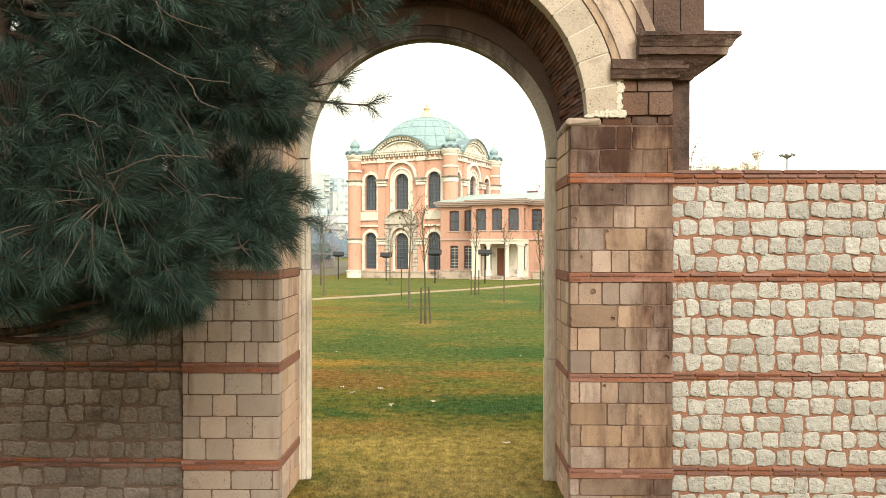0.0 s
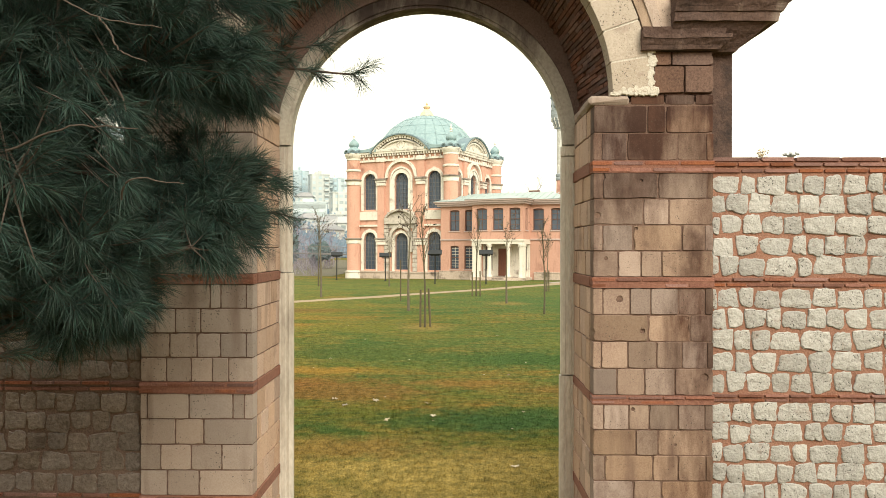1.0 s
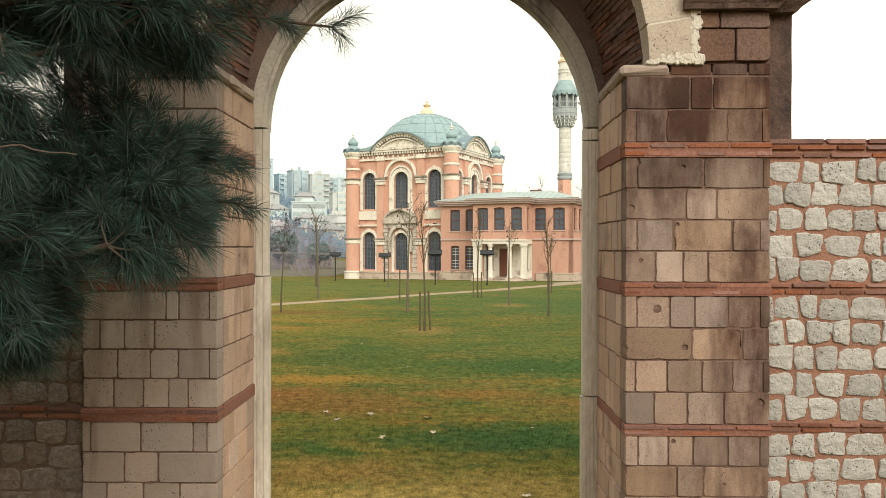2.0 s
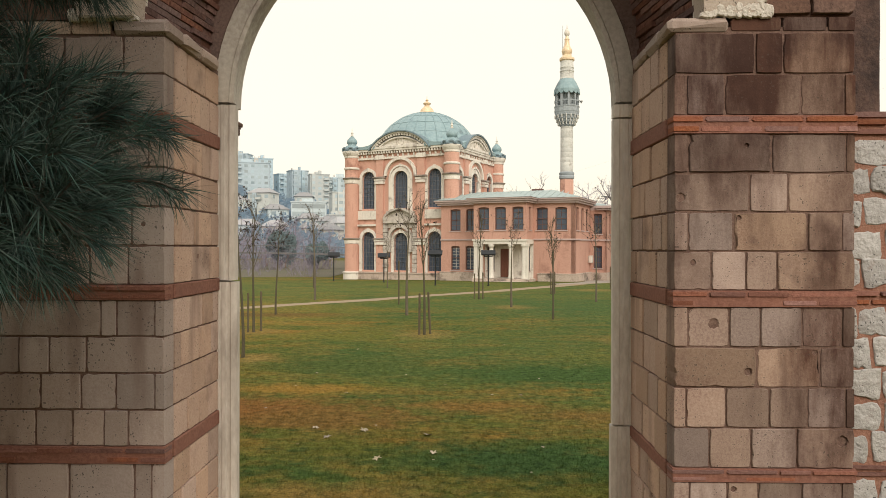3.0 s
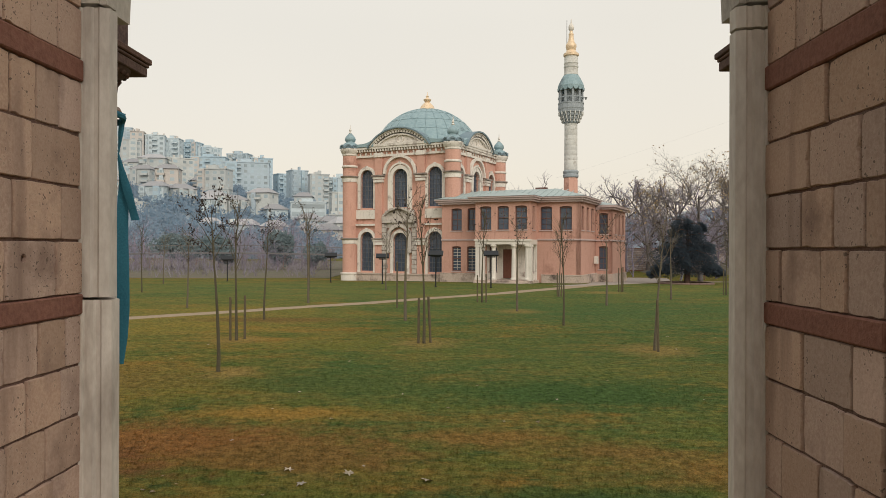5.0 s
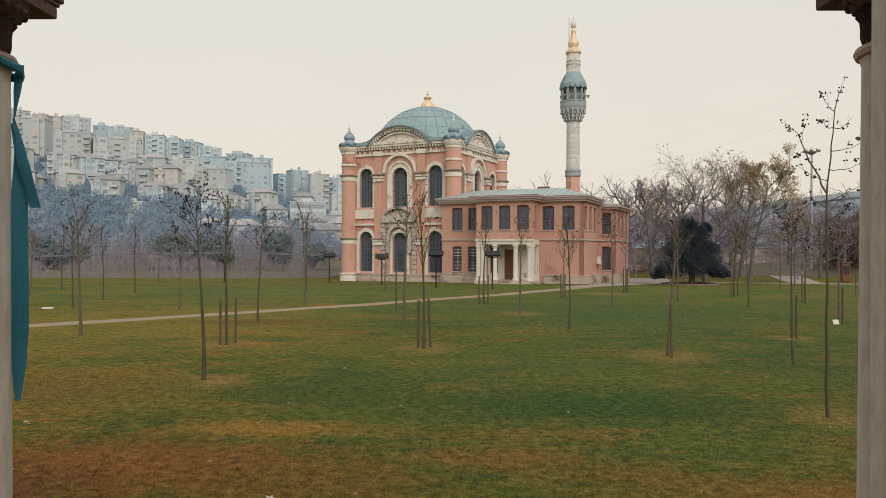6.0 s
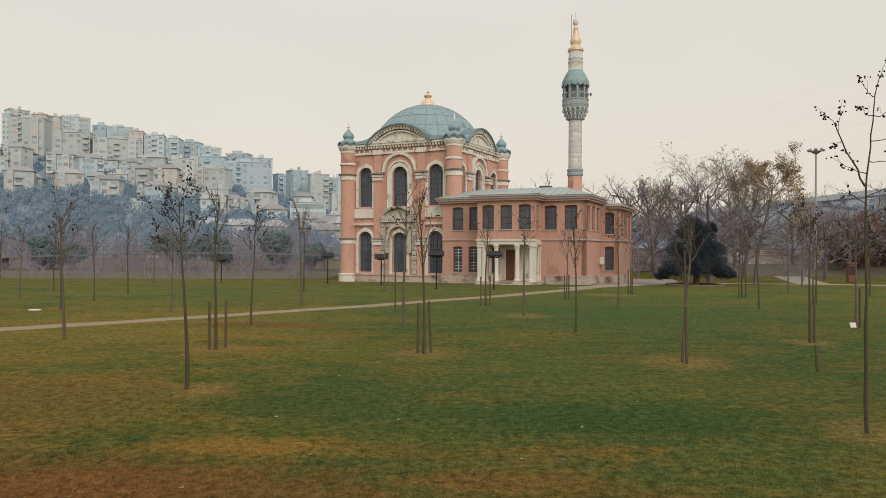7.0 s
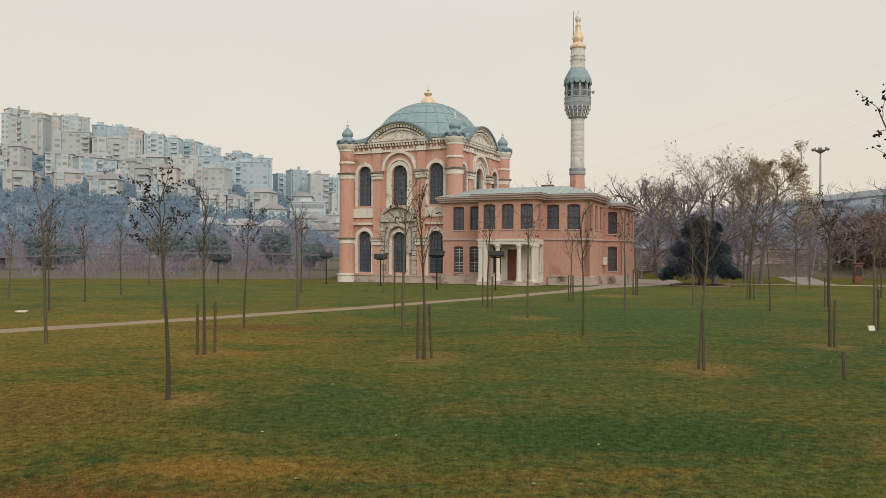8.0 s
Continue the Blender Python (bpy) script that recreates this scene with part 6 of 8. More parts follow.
# kind, x, y, height, turn
for row in (
    (0, -4.71, 19.5, 4.05, 0.3), (1, 5.2, 22.95, 3.8, 2.2), (0, 9.88, 26.65, 4.5, 4.0), (3, 13.3, 30.5, 4.2, 0.5),
    (2, -0.67, 24.05, 4.4, 5.0), (2, -5.88, 24.5, 4.3, 1.0), (1, -10.7, 26.3, 4.6, 0.4), (0, -6.67, 30.3, 4.4, 2.6), (1, -11.15, 34.8, 4.2, 3.6),
    (2, -16.0, 35.6, 4.2, 1.1), (3, -6.6, 37.6, 4.3, 2.0), (2, -8.9, 48.9, 5.2, 4.1), (2, -17.1, 40.4, 4.0, 5.2), (1, -22.0, 42.5, 4.4, 3.3),
    (2, -17.8, 45.4, 4.2, 0.9), (2, -23.9, 48.9, 4.4, 2.4), (1, -21.6, 57.6, 4.6, 1.2), (3, -1.59, 30.0, 4.4, 5.6), (2, 1.46, 38.8, 4.8, 1.7),
    (3, 2.7, 33.9, 3.8, 0.2), (1, 5.75, 43.1, 4.3, 2.9), (2, 3.77, 28.6, 4.0, 4.4), (3, 7.01, 37.1, 3.9, 3.0), (2, 15.35, 44.9, 4.6, 1.3),
    (0, 13.05, 37.4, 4.2, 5.5), (2, 16.9, 40.2, 4.4, 0.7), (3, 21.0, 51.8, 4.0, 2.5), (3, 24.3, 56.8, 4.4, 3.9), (2, 23.2, 46.8, 4.4, 4.8),
    (3, -4.1, 48.8, 3.4, 0.1), (3, 11.06, 40.9, 3.6, 1.0), (1, -15.15, 30.3, 4.2, 3.7), (3, 10.2, 47.9, 3.2, 2.1), (2, -27, 38, 4.4, 1.5), (1, 19.5, 34.0, 4.4, 0.6),
):
    plant(*row)


# taller young tree with two leaders and long thin side branches
def two_leader_tree(x, y):
    rnd_ = random.Random(58)
    L = Limbs()

    def curve(p0, p1, sag, r0, r1, sides=5):
        """A limb that leaves flat and turns up (or droops) to its tip."""
        a, b = Vector(p0), Vector(p1)
        pts = [a.lerp(b, i / 7) + Vector((rnd_.gauss(0, 0.008), rnd_.gauss(0, 0.008), -sag * math.sin(math.pi * i / 7) + rnd_.gauss(0, 0.006))) * (1 if 0 < i < 7 else 0) for i in range(8)]
        L.limb(pts, r0, r1, sides)
        return pts

    curve((0, 0, -0.05), (-0.03, 0, 3.4), 0, 0.031, 0.013, 8)
    main = curve((-0.03, 0, 3.38), (0.09, 0, 4.72), 0, 0.013, 0.007, 6) + curve((0.09, 0, 4.7), (0.25, 0.02, 5.22), 0, 0.008, 0.002)
    second = curve((-0.04, 0, 3.42), (-0.42, 0.1, 4.33), 0.03, 0.014, 0.007, 6) + curve((-0.42, 0.1, 4.33), (-0.66, 0.12, 4.56), 0, 0.006, 0.002)
    tips = main[10:] + second[8:]
    # start on the stem, tip as reach and height, depth, sag
    for z0, reach, z1, deep, sag in ((4.41, 0.42, 4.6, 0.1, 0.07), (4.05, 0.5, 4.2, -0.15, 0.03), (3.77, 0.68, 3.95, 0.2, 0.06), (3.28, 0.46, 3.62, -0.3, 0.03), (3.18, -0.56, 3.24, -0.2, -0.08), (2.95, 0.2, 2.52, 0.15, -0.12), (2.68, 0.42, 2.36, -0.1, -0.06), (2.62, -0.3, 2.58, 0.2, -0.04), (4.66, -0.12, 4.95, 0.05, 0.02), (4.4, -0.2, 4.52, -0.1, 0.03), (3.6, -0.25, 3.9, 0.5, 0.03), (3.0, 0.1, 3.3, -0.55, 0.05)):
        pts = curve((-0.03 + max(0, z0 - 3.4) * 0.09, 0, z0), (reach, deep, z1), sag, 0.0075, 0.002)
        tips += pts[3:]
        for k in range(2):
            q = pts[3 + 2 * k]
            tw = curve(q, q + Vector((rnd_.uniform(-0.12, 0.16), rnd_.uniform(-0.12, 0.12), rnd_.uniform(0.08, 0.22))), 0.01, 0.003, 0.001, 3)
            tips.append(tw[-2])
    for a, b in ((4, (-0.22, 0.2, 4.0)), (5, (-0.55, -0.05, 4.02)), (6, (-0.3, 0.1, 4.66))):
        tips += curve(second[a], b, 0.03, 0.005, 0.0015)[3:]
    for k in range(120):
        p = rnd_.choice(tips)
        for _ in range(rnd_.choice((1, 2, 2, 3))):
            L.dot(p + Vector((rnd_.gauss(0, 0.025), rnd_.gauss(0, 0.025), rnd_.uniform(-0.06, -0.01))), rnd_.uniform(0.012, 0.017))
    t = tree_thing("young_tree", L, M_SAPLING, "tall bare young tree with two leaders and seed balls", "young trees on the lawn", dots=M_POD, dot_label="dark hanging seed balls")
    t.matrix_basis = Matrix.Translation((x, y, ground_z(x, y)))


two_leader_tree(5.8, 16.85)

# wooden stakes
def stake(x, y, h, lean_x=0.0, lean_y=0.0, r=0.035):
    bm = lathe([(r * 1.05, -0.1), (r, 0.02), (r * 0.96, h - 0.02), (r * 0.7, h)], 7)
    ob = part("stake", bm, M_WOOD, None)
    tagged(ob, "weathered round wooden tree stake in the lawn", "stake", "tree stakes")
    ob.location = (x, y, ground_z(x, y))
    ob.rotation_euler = (lean_y, lean_x, random.Random(int(x * 100)).uniform(0, 6))
    ob.rotation_mode = "XYZ"


for x, y, h, lx in (
    (-0.82, 24.05, 1.22, 0.01), (-0.5, 24.2, 1.25, 0.05), (-6.05, 24.5, 1.2, 0.0), (-5.75, 24.85, 1.22, 0.06), (5.22, 22.72, 1.3, -0.03), (9.98, 26.6, 1.25, 0.02),
    (7.65, 21.85, 0.55, -0.06), (13.42, 30.5, 1.3, 0.0), (-2.3, 35.2, 2.0, 0.0), (1.24, 38.8, 1.3, 0.0), (1.66, 38.8, 1.35, -0.01), (5.66, 43.1, 1.25, 0.0),
    (5.88, 43.1, 1.25, 0.02), (10.05, 47.9, 1.45, 0.0), (10.3, 47.9, 1.5, 0.0), (10.17, 47.7, 1.45, 0.0), (15.2, 44.9, 1.4, 0.0), (15.55, 44.9, 1.4, 0.0),
    (23.0, 46.8, 1.5, 0.0), (16.75, 40.2, 1.3, 0.0),
):
    stake(x, y, h, lx)

# thin bare trees of the banks and park, built once and copied


def bare_tree(seed, height, radius, spread, kids, depth, bark, twigs, label, name="bare_tree", clear=0.25, lift=0.05, dry=0, group="", stem_share=0.8, limb_share=0.42):
    rnd = random.Random(seed)
    L = Limbs()
    stem = bend(Vector((0, 0, -0.2)), Vector((rnd.gauss(0, 0.05), rnd.gauss(0, 0.05), 1)), height * stem_share, 8, 0.06, 0.05, rnd)
    L.limb(stem, radius, radius * 0.3, 7)
    tips = []
    n = 11
    for k in range(n):
        t = clear + (1 - clear) * (k + rnd.random() * 0.5) / n
        i = min(int(t * 8), 7)
        p = stem[i].lerp(stem[i + 1], t * 8 - i)
        a = k * 2.4 + rnd.uniform(-0.5, 0.5)
        grow(L, p, Vector((math.cos(a) * spread, math.sin(a) * spread, rnd.uniform(0.3, 0.9))), height * rnd.uniform(0.28, 0.42) * (1.15 - 0.55 * t), radius * limb_share, depth, rnd, 0.65, kids, lift, 0.14, tips)
    for k in range(dry):
        p = rnd.choice(tips)
        L.leaf(p + Vector((rnd.gauss(0, 0.12), rnd.gauss(0, 0.12), rnd.gauss(0, 0.12))), rnd.uniform(0.06, 0.11), rnd)
    return tree_thing(name, L, bark, label, group, twigs, M_DRYLEAF, "dry_leaves", "few brown leaves left on the twigs")


thickets = [bare_tree(300 + k, 6.5, 0.07, 1.0, 4, 2, M_HAZETWIG, M_HAZETWIG, "bare tree of the river bank thicket, haze painted into its twigs", clear=0.02, group="thicket trees") for k in range(4)]
thickets += [bare_tree(306 + k, 5.5, 0.06, 0.9, 4, 2, M_REDTWIG, M_REDTWIG, "bare russet-twigged tree of the river bank", clear=0.05, group="thicket trees") for k in range(2)]
rnd = random.Random(40)
spots = []
for k in range(165):
    y = rnd.uniform(106, 175)
    x = -y * rnd.uniform(0.16, 0.80)
    spots.append((x, y, rnd.uniform(0.55, 1.35)))
for k in range(80):
    y = rnd.uniform(108, 165)
    spots.append((y * rnd.uniform(0.14, 0.75), y, rnd.uniform(1.3, 2.1)))
for k in range(16):
    spots.append((rnd.uniform(14, 46), rnd.uniform(76, 98), rnd.uniform(0.9, 1.4)))
spots += [(9.5, 97, 1.6), (11.5, 99, 1.5), (19.5, 100, 1.7), (21.5, 98, 1.6), (23.5, 101, 1.7), (17.5, 102, 1.5)]
for i, (x, y, s) in enumerate(spots):
    m = Matrix.Translation((x, y, ground_z(x, y))) @ Matrix.Rotation(rnd.uniform(0, 6.3), 4, "Z") @ Matrix.Diagonal((s * 1.15, s * 1.15, s, 1))
    if i < 6:
        thickets[i].matrix_basis = m
    else:
        copy_thing(thickets[i % 6 if y < 175 and i % 2 else i % 4], m)



def bank_scrub():
    """Low bare bushes on the river bank."""
    r = random.Random(61)
    L = Limbs()
    for k in range(300):
        y = 108 - 30 * r.random() ** 1.6
        x, h = -y * r.uniform(0.17, 0.8), r.uniform(0.6, 2.6)
        for j in range(4):
            grow(L, Vector((x + r.gauss(0, 0.25), y + r.gauss(0, 0.25), ground_z(x, y) - 0.05)), Vector((r.gauss(0, 0.45), r.gauss(0, 0.45), 1)), h, 0.018, 2, r, 0.6, 3, 0.04, 0.14)
    scrub = raw_part("scrub", L.fine, L.fine_f, M_HAZETWIG, None)
    tagged(scrub, "low bare bushes along the river bank, haze painted into their colour", "bushes", kind="stuff")


bank_scrub()


def evergreen(x, y, wide, tall, seed, leaves=M_EVERGREEN, label="dense blue-green evergreen bush on the river bank", name="evergreen", group="bank evergreens"):
    """A dense bush of many small leaf planes round a short stem."""
    r = random.Random(seed)
    t = thing(name, label, "bush" if tall < 6 else "tree", Matrix.Translation((x, y, ground_z(x, y))), group)
    L = Limbs()
    L.limb([Vector((0, 0, -0.2)), Vector((0.05, 0, tall * 0.5)), Vector((0, 0, tall * 0.85))], 0.12, 0.03, 6)
    raw_part("trunk", L.wood, L.wood_f, M_BARK, t)
    verts, faces = [], []
    lumps = [(r.uniform(-0.35, 0.35) * wide, r.uniform(-0.2, 0.2) * wide, r.uniform(0.3, 0.75) * tall, r.uniform(0.2, 0.34) * wide, r.uniform(0.22, 0.34) * tall) for _ in range(8)]
    for k in range(5200):
        cx, cy, cz, rr, h = lumps[k % 8]
        g = Vector((r.gauss(0, 1), r.gauss(0, 1), r.gauss(0, 1))).normalized() * r.random() ** 0.4
        p = Vector((cx + g.x * rr, cy + g.y * rr, max(0.1, cz + g.z * h)))
        u, w = Vector((r.gauss(0, 0.16), r.gauss(0, 0.05), r.gauss(0, 0.06))), Vector((r.gauss(0, 0.05), r.gauss(0, 0.05), r.gauss(0, 0.16)))
        o = len(verts)
        verts += [p + u, p + w, p - u, p - w]
        faces.append((o, o + 1, o + 2, o + 3))
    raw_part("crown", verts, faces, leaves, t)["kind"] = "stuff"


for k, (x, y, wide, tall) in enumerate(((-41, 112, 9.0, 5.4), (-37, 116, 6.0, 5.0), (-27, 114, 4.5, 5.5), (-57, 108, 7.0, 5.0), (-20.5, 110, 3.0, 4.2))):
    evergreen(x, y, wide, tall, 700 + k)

plane_tree = bare_tree(411, 13.5, 0.2, 1.5, 5, 4, M_GREYBARK, M_GREYBARK, "broad bare plane tree with few brown leaves", "plane_tree", clear=0.3, dry=900, stem_share=0.42, limb_share=0.24)
plane_tree.matrix_basis = Matrix.Translation((21.2, 66, -0.35)) @ Matrix.Diagonal((1.3, 1.2, 1.36, 1))
leafy = bare_tree(412, 12.5, 0.22, 0.9, 4, 3, M_GREYBARK, M_GREYBARK, "plane tree holding dry brown leaves", "plane_tree", clear=0.5, dry=8500, stem_share=0.7, limb_share=0.22)
leafy.matrix_basis = Matrix.Translation((26.6, 70, -0.4)) @ Matrix.Diagonal((0.9, 0.9, 1.1, 1))
park = bare_tree(413, 8.0, 0.2, 1.1, 4, 3, M_GREYBARK, M_HAZETWIG, "bare spreading park tree beside the road", "bare_tree", clear=0.25, dry=150, group="park trees")
park.matrix_basis = Matrix.Translation((40.5, 85, -0.5))
for x, y, s in ((28.5, 78, 0.8), (47, 92, 1.1), (36, 98, 1.5), (54, 88, 1.15), (60, 100, 1.2), (24, 92, 1.5), (9.5, 96, 1.2), (14.5, 100, 1.35), (3.5, 104, 1.3), (19.5, 98, 1.2), (-0.5, 96, 1.15), (46, 76, 0.95), (52, 108, 1.2), (66, 92, 1.1), (33, 88, 1.4), (44, 100, 1.3), (58, 84, 1.0), (63, 110, 1.3), (38, 108, 1.3), (49, 84, 0.9), (27, 104, 1.6), (29.5, 96, 1.5), (22, 99, 1.6), (31, 102, 1.55), (70, 104, 1.3), (56, 96, 1.2)):
    copy_thing(park, Matrix.Translation((x, y, -0.5)) @ Matrix.Rotation(x, 4, "Z") @ Matrix.Diagonal((s, s, s, 1)))


for k, (x, y, wide, tall) in enumerate(((49.0, 95, 6.5, 7.2), (53.5, 97, 7.5, 8.4), (58.5, 99, 7.0, 7.6))):
    evergreen(x, y, wide, tall, 720 + k, M_BROWNLEAF, "rounded tree still dense with withered brown leaves", "brown_leaved_tree", "brown trees before the boundary wall")


# low brick kerb round the conifer
planter = thing("tree_planter", "low brown stone kerb round the conifer", "planter", pose(18.9, 62.8, -0.38))
for k in range(20):
    a0 = 2 * math.pi * k / 20
    bm = boxes((-0.33, 0.33, -0.14, 0.14, -0.1, 0.26), bevel=0.03)
    bmesh.ops.transform(bm, matrix=Matrix.Translation((2.05 * math.cos(a0), 2.05 * math.sin(a0), 0)) @ Matrix.Rotation(a0 + math.pi / 2, 4, "Z"), verts=bm.verts)
    part("kerb_block", bm, M_DARKMORTAR, planter)


# dark conifer beside the house
def conifer():
    rnd = random.Random(21)
    t = thing("conifer", "dense dark blue-green conifer on the lawn", "tree", pose(19.0, 62.8, -0.3) @ Matrix.Diagonal((1.06, 0.95, 1.0, 1)))
    L = Limbs()
    L.limb([Vector((0, 0, -0.1)), Vector((0.05, 0, 2.5)), Vector((0, 0.05, 5.6))], 0.26, 0.04, 8)
    raw_part("trunk", L.wood, L.wood_f, M_BARK, t)
    for k in range(26):
        a, z = k * 2.4, 0.9 + k * 0.17
        L = Limbs()
        L.limb([Vector((0, 0, z)), Vector((math.cos(a) * 1.1, math.sin(a) * 1.1, z + 0.15)), Vector((math.cos(a) * 2.0, math.sin(a) * 2.0, z - 0.1))], 0.05, 0.012, 5)
        raw_part("branch", L.wood, L.wood_f, M_BARK, t)
    verts, faces = [], []
    lumps = [(-1.1, 0.0, 2.4, 1.6, 1.6), (0.9, -0.2, 2.5, 1.6, 1.6), (0.0, 0.2, 3.6, 1.6, 1.5), (-0.2, 0.0, 2.0, 2.0, 1.5), (-0.9, 0.0, 1.6, 1.5, 1.1), (1.0, -0.2, 1.7, 1.5, 1.1), (0.0, 0.2, 2.9, 1.5, 1.2), (0.3, 0.0, 4.2, 1.3, 1.1), (-0.3, 0.0, 4.9, 0.9, 0.7), (-1.9, 0.1, 1.3, 0.8, 0.6), (2.0, 0.0, 1.2, 0.8, 0.6), (-1.3, 0.3, 2.9, 0.8, 0.6), (1.5, 0.2, 3.0, 0.8, 0.6), (-0.8, 0.1, 4.3, 0.6, 0.5), (1.0, -0.1, 4.6, 0.5, 0.5), (-2.5, 0.0, 0.9, 0.5, 0.4), (2.5, 0.1, 1.0, 0.5, 0.4)]
    for k in range(42000):
        cx, cy, cz, r, h = lumps[k % len(lumps)]
        g = Vector((rnd.gauss(0, 1), rnd.gauss(0, 1), rnd.gauss(0, 1))).normalized()
        q = rnd.random() ** 0.35 * (0.88 + 0.2 * math.sin(5 * g.x + 3 * g.z))
        p = Vector((cx + g.x * r * q, cy + g.y * r * q, cz + g.z * h * q))
        if p.z < 0.5:
            continue
        d = (Vector((g.x, g.y, rnd.uniform(-0.7, 0.2))).normalized()) * rnd.uniform(0.08, 0.22)
        w = d.orthogonal().normalized() * rnd.uniform(0.012, 0.03)
        o = len(verts)
        verts += [p - w, p + d * 0.6 - w * 0.7, p + d, p + d * 0.6 + w * 0.7, p + w]
        faces.append((o, o + 1, o + 2, o + 3, o + 4))
    raw_part("crown", verts, faces, M_CONIFER, t)["kind"] = "stuff"


conifer()


# ---- the pine in front of the gate ----
def pine():
    rnd = random.Random(9)
    t = thing("pine_tree", "dark green long-needled pine close to the wall", "tree")
    L = Limbs()
    trunk = [Vector(p) for p in ((-3.1, 4.6, -0.1), (-2.95, 4.6, 1.6), (-2.75, 4.62, 3.2), (-2.6, 4.65, 4.8), (-2.6, 4.6, 7.4))]
    L.limb(trunk, 0.14, 0.05, 10)

    def on_trunk(z):
        for a, b in zip(trunk, trunk[1:]):
            if a.z <= z <= b.z:
                return a.lerp(b, (z - a.z) / (b.z - a.z))
        return trunk[-1].copy()

    tufts = []
    # masses of the crown: middle, radii, number of shoots
    masses = (
        ((-2.05, 4.75, 3.9), (1.05, 0.8, 1.5), 420), ((-1.25, 5.25, 2.92), (0.48, 0.42, 0.42), 125), ((-0.85, 5.35, 4.45), (0.68, 0.45, 0.55), 150),
        ((-1.28, 5.05, 3.88), (0.62, 0.55, 0.56), 180), ((-2.35, 4.35, 3.05), (0.85, 0.55, 0.85), 280), ((-2.75, 4.35, 2.4), (0.7, 0.45, 0.34), 200),
        ((-1.9, 4.9, 5.4), (1.7, 0.9, 1.2), 420), ((-3.8, 4.7, 4.0), (1.5, 0.9, 2.0), 420), ((-4.6, 2.9, 4.4), (1.5, 1.4, 2.2), 420), ((-5.0, 4.9, 2.9), (1.5, 0.9, 1.7), 300), ((-2.6, 5.9, 4.0), (1.0, 0.5, 1.4), 300), ((-2.2, 5.7, 5.4), (1.5, 0.6, 0.9), 200), ((-1.14, 5.25, 2.7), (0.28, 0.35, 0.3), 90), ((-1.12, 5.1, 3.58), (0.36, 0.4, 0.28), 120), ((-1.9, 4.6, 3.6), (0.5, 0.4, 0.5), 120), ((-1.75, 5.0, 2.45), (0.42, 0.4, 0.42), 210), ((-2.4, 5.1, 2.6), (0.5, 0.4, 0.5), 160), ((-1.85, 5.1, 2.28), (0.4, 0.35, 0.32), 130), ((-3.3, 5.7, 2.6), (0.9, 0.5, 0.7), 230), ((-3.0, 4.9, 2.75), (0.7, 0.5, 0.6), 90), ((-1.75, 4.75, 2.6), (0.5, 0.45, 0.42), 80), ((-1.5, 4.3, 4.4), (0.6, 0.5, 0.7), 90), ((-2.2, 5.5, 3.3), (0.9, 0.45, 1.1), 260), ((-1.8, 5.7, 4.7), (0.9, 0.4, 0.8), 150), ((-2.9, 5.4, 3.9), (0.7, 0.5, 1.0), 160),
    )
    limbs = []
    for (c, r, count) in masses:
        c, r = Vector(c), Vector(r)
        a = on_trunk(max(1.5, min(7.0, c.z - 0.25)))
        for k in range(3):
            b = c + Vector((rnd.gauss(0, 0.4) * r.x, rnd.gauss(0, 0.4) * r.y, rnd.gauss(0, 0.35) * r.z))
            pts = [a.lerp(b, i / 7) + Vector((rnd.gauss(0, 0.02), rnd.gauss(0, 0.02), -0.12 * math.sin(math.pi * i / 7))) * min(1, i) for i in range(8)]
            L.limb(pts, 0.03, 0.012, 6)
            limbs.append(pts)
            for i in range(3, 8):
                d = (pts[i] - pts[i - 1]).normalized()
                tufts += [(pts[i] + Vector((rnd.gauss(0, 0.05), rnd.gauss(0, 0.05), rnd.gauss(0, 0.04))), d, 0.9) for _ in range(2)]
        for k in range(count):
            g = Vector((rnd.gauss(0, 1), rnd.gauss(0, 1), rnd.gauss(0, 1))).normalized() * rnd.random() ** 0.4
            end = c + Vector((g.x * r.x, g.y * r.y, g.z * r.z))
            if end.y > 6.75:
                continue
            hub = min((p for pts in limbs[-3:] for p in pts[3:]), key=lambda p: (p - end).length)
            way = (end - hub)
            start = hub if way.length < 0.3 else end - way.normalized() * 0.3
            pts = bend(start, end - start + Vector((0, 0, 0.02)), (end - start).length, 3, 0.06, 0.02, rnd)
            L.limb(pts, 0.0055, 0.003, 3, fine=True)
            if rnd.random() < 0.12 and way.length > 0.3:
                L.limb(bend(hub, start - hub, (start - hub).length, 4, 0.03, 0.0, rnd), 0.009, 0.0055, 4, fine=True)
            tufts.append((pts[-1], ((pts[-1] - c).normalized() + (pts[-1] - pts[0]).normalized() + Vector((0.15, 0, 0.15))).normalized(), rnd.uniform(0.85, 1.15)))
    # single sprays that reach past the crown
    for z, e in ((4.0, (-0.40, 5.70, 3.72)), (4.4, (-0.12, 5.60, 4.28)), (3.2, (-0.84, 5.45, 3.0)), (3.0, (-0.82, 5.45, 2.80)), (3.5, (-0.62, 5.58, 3.88)), (4.6, (-0.25, 5.5, 4.6)), (2.6, (-1.45, 4.75, 2.28))):
        a, b = on_trunk(z), Vector(e)
        pts = [a.lerp(b, i / 10) + Vector((rnd.gauss(0, 0.015), rnd.gauss(0, 0.015), -0.10 * math.sin(math.pi * i / 10))) * min(1, i) for i in range(11)]
        L.limb(pts, 0.022, 0.006, 6)
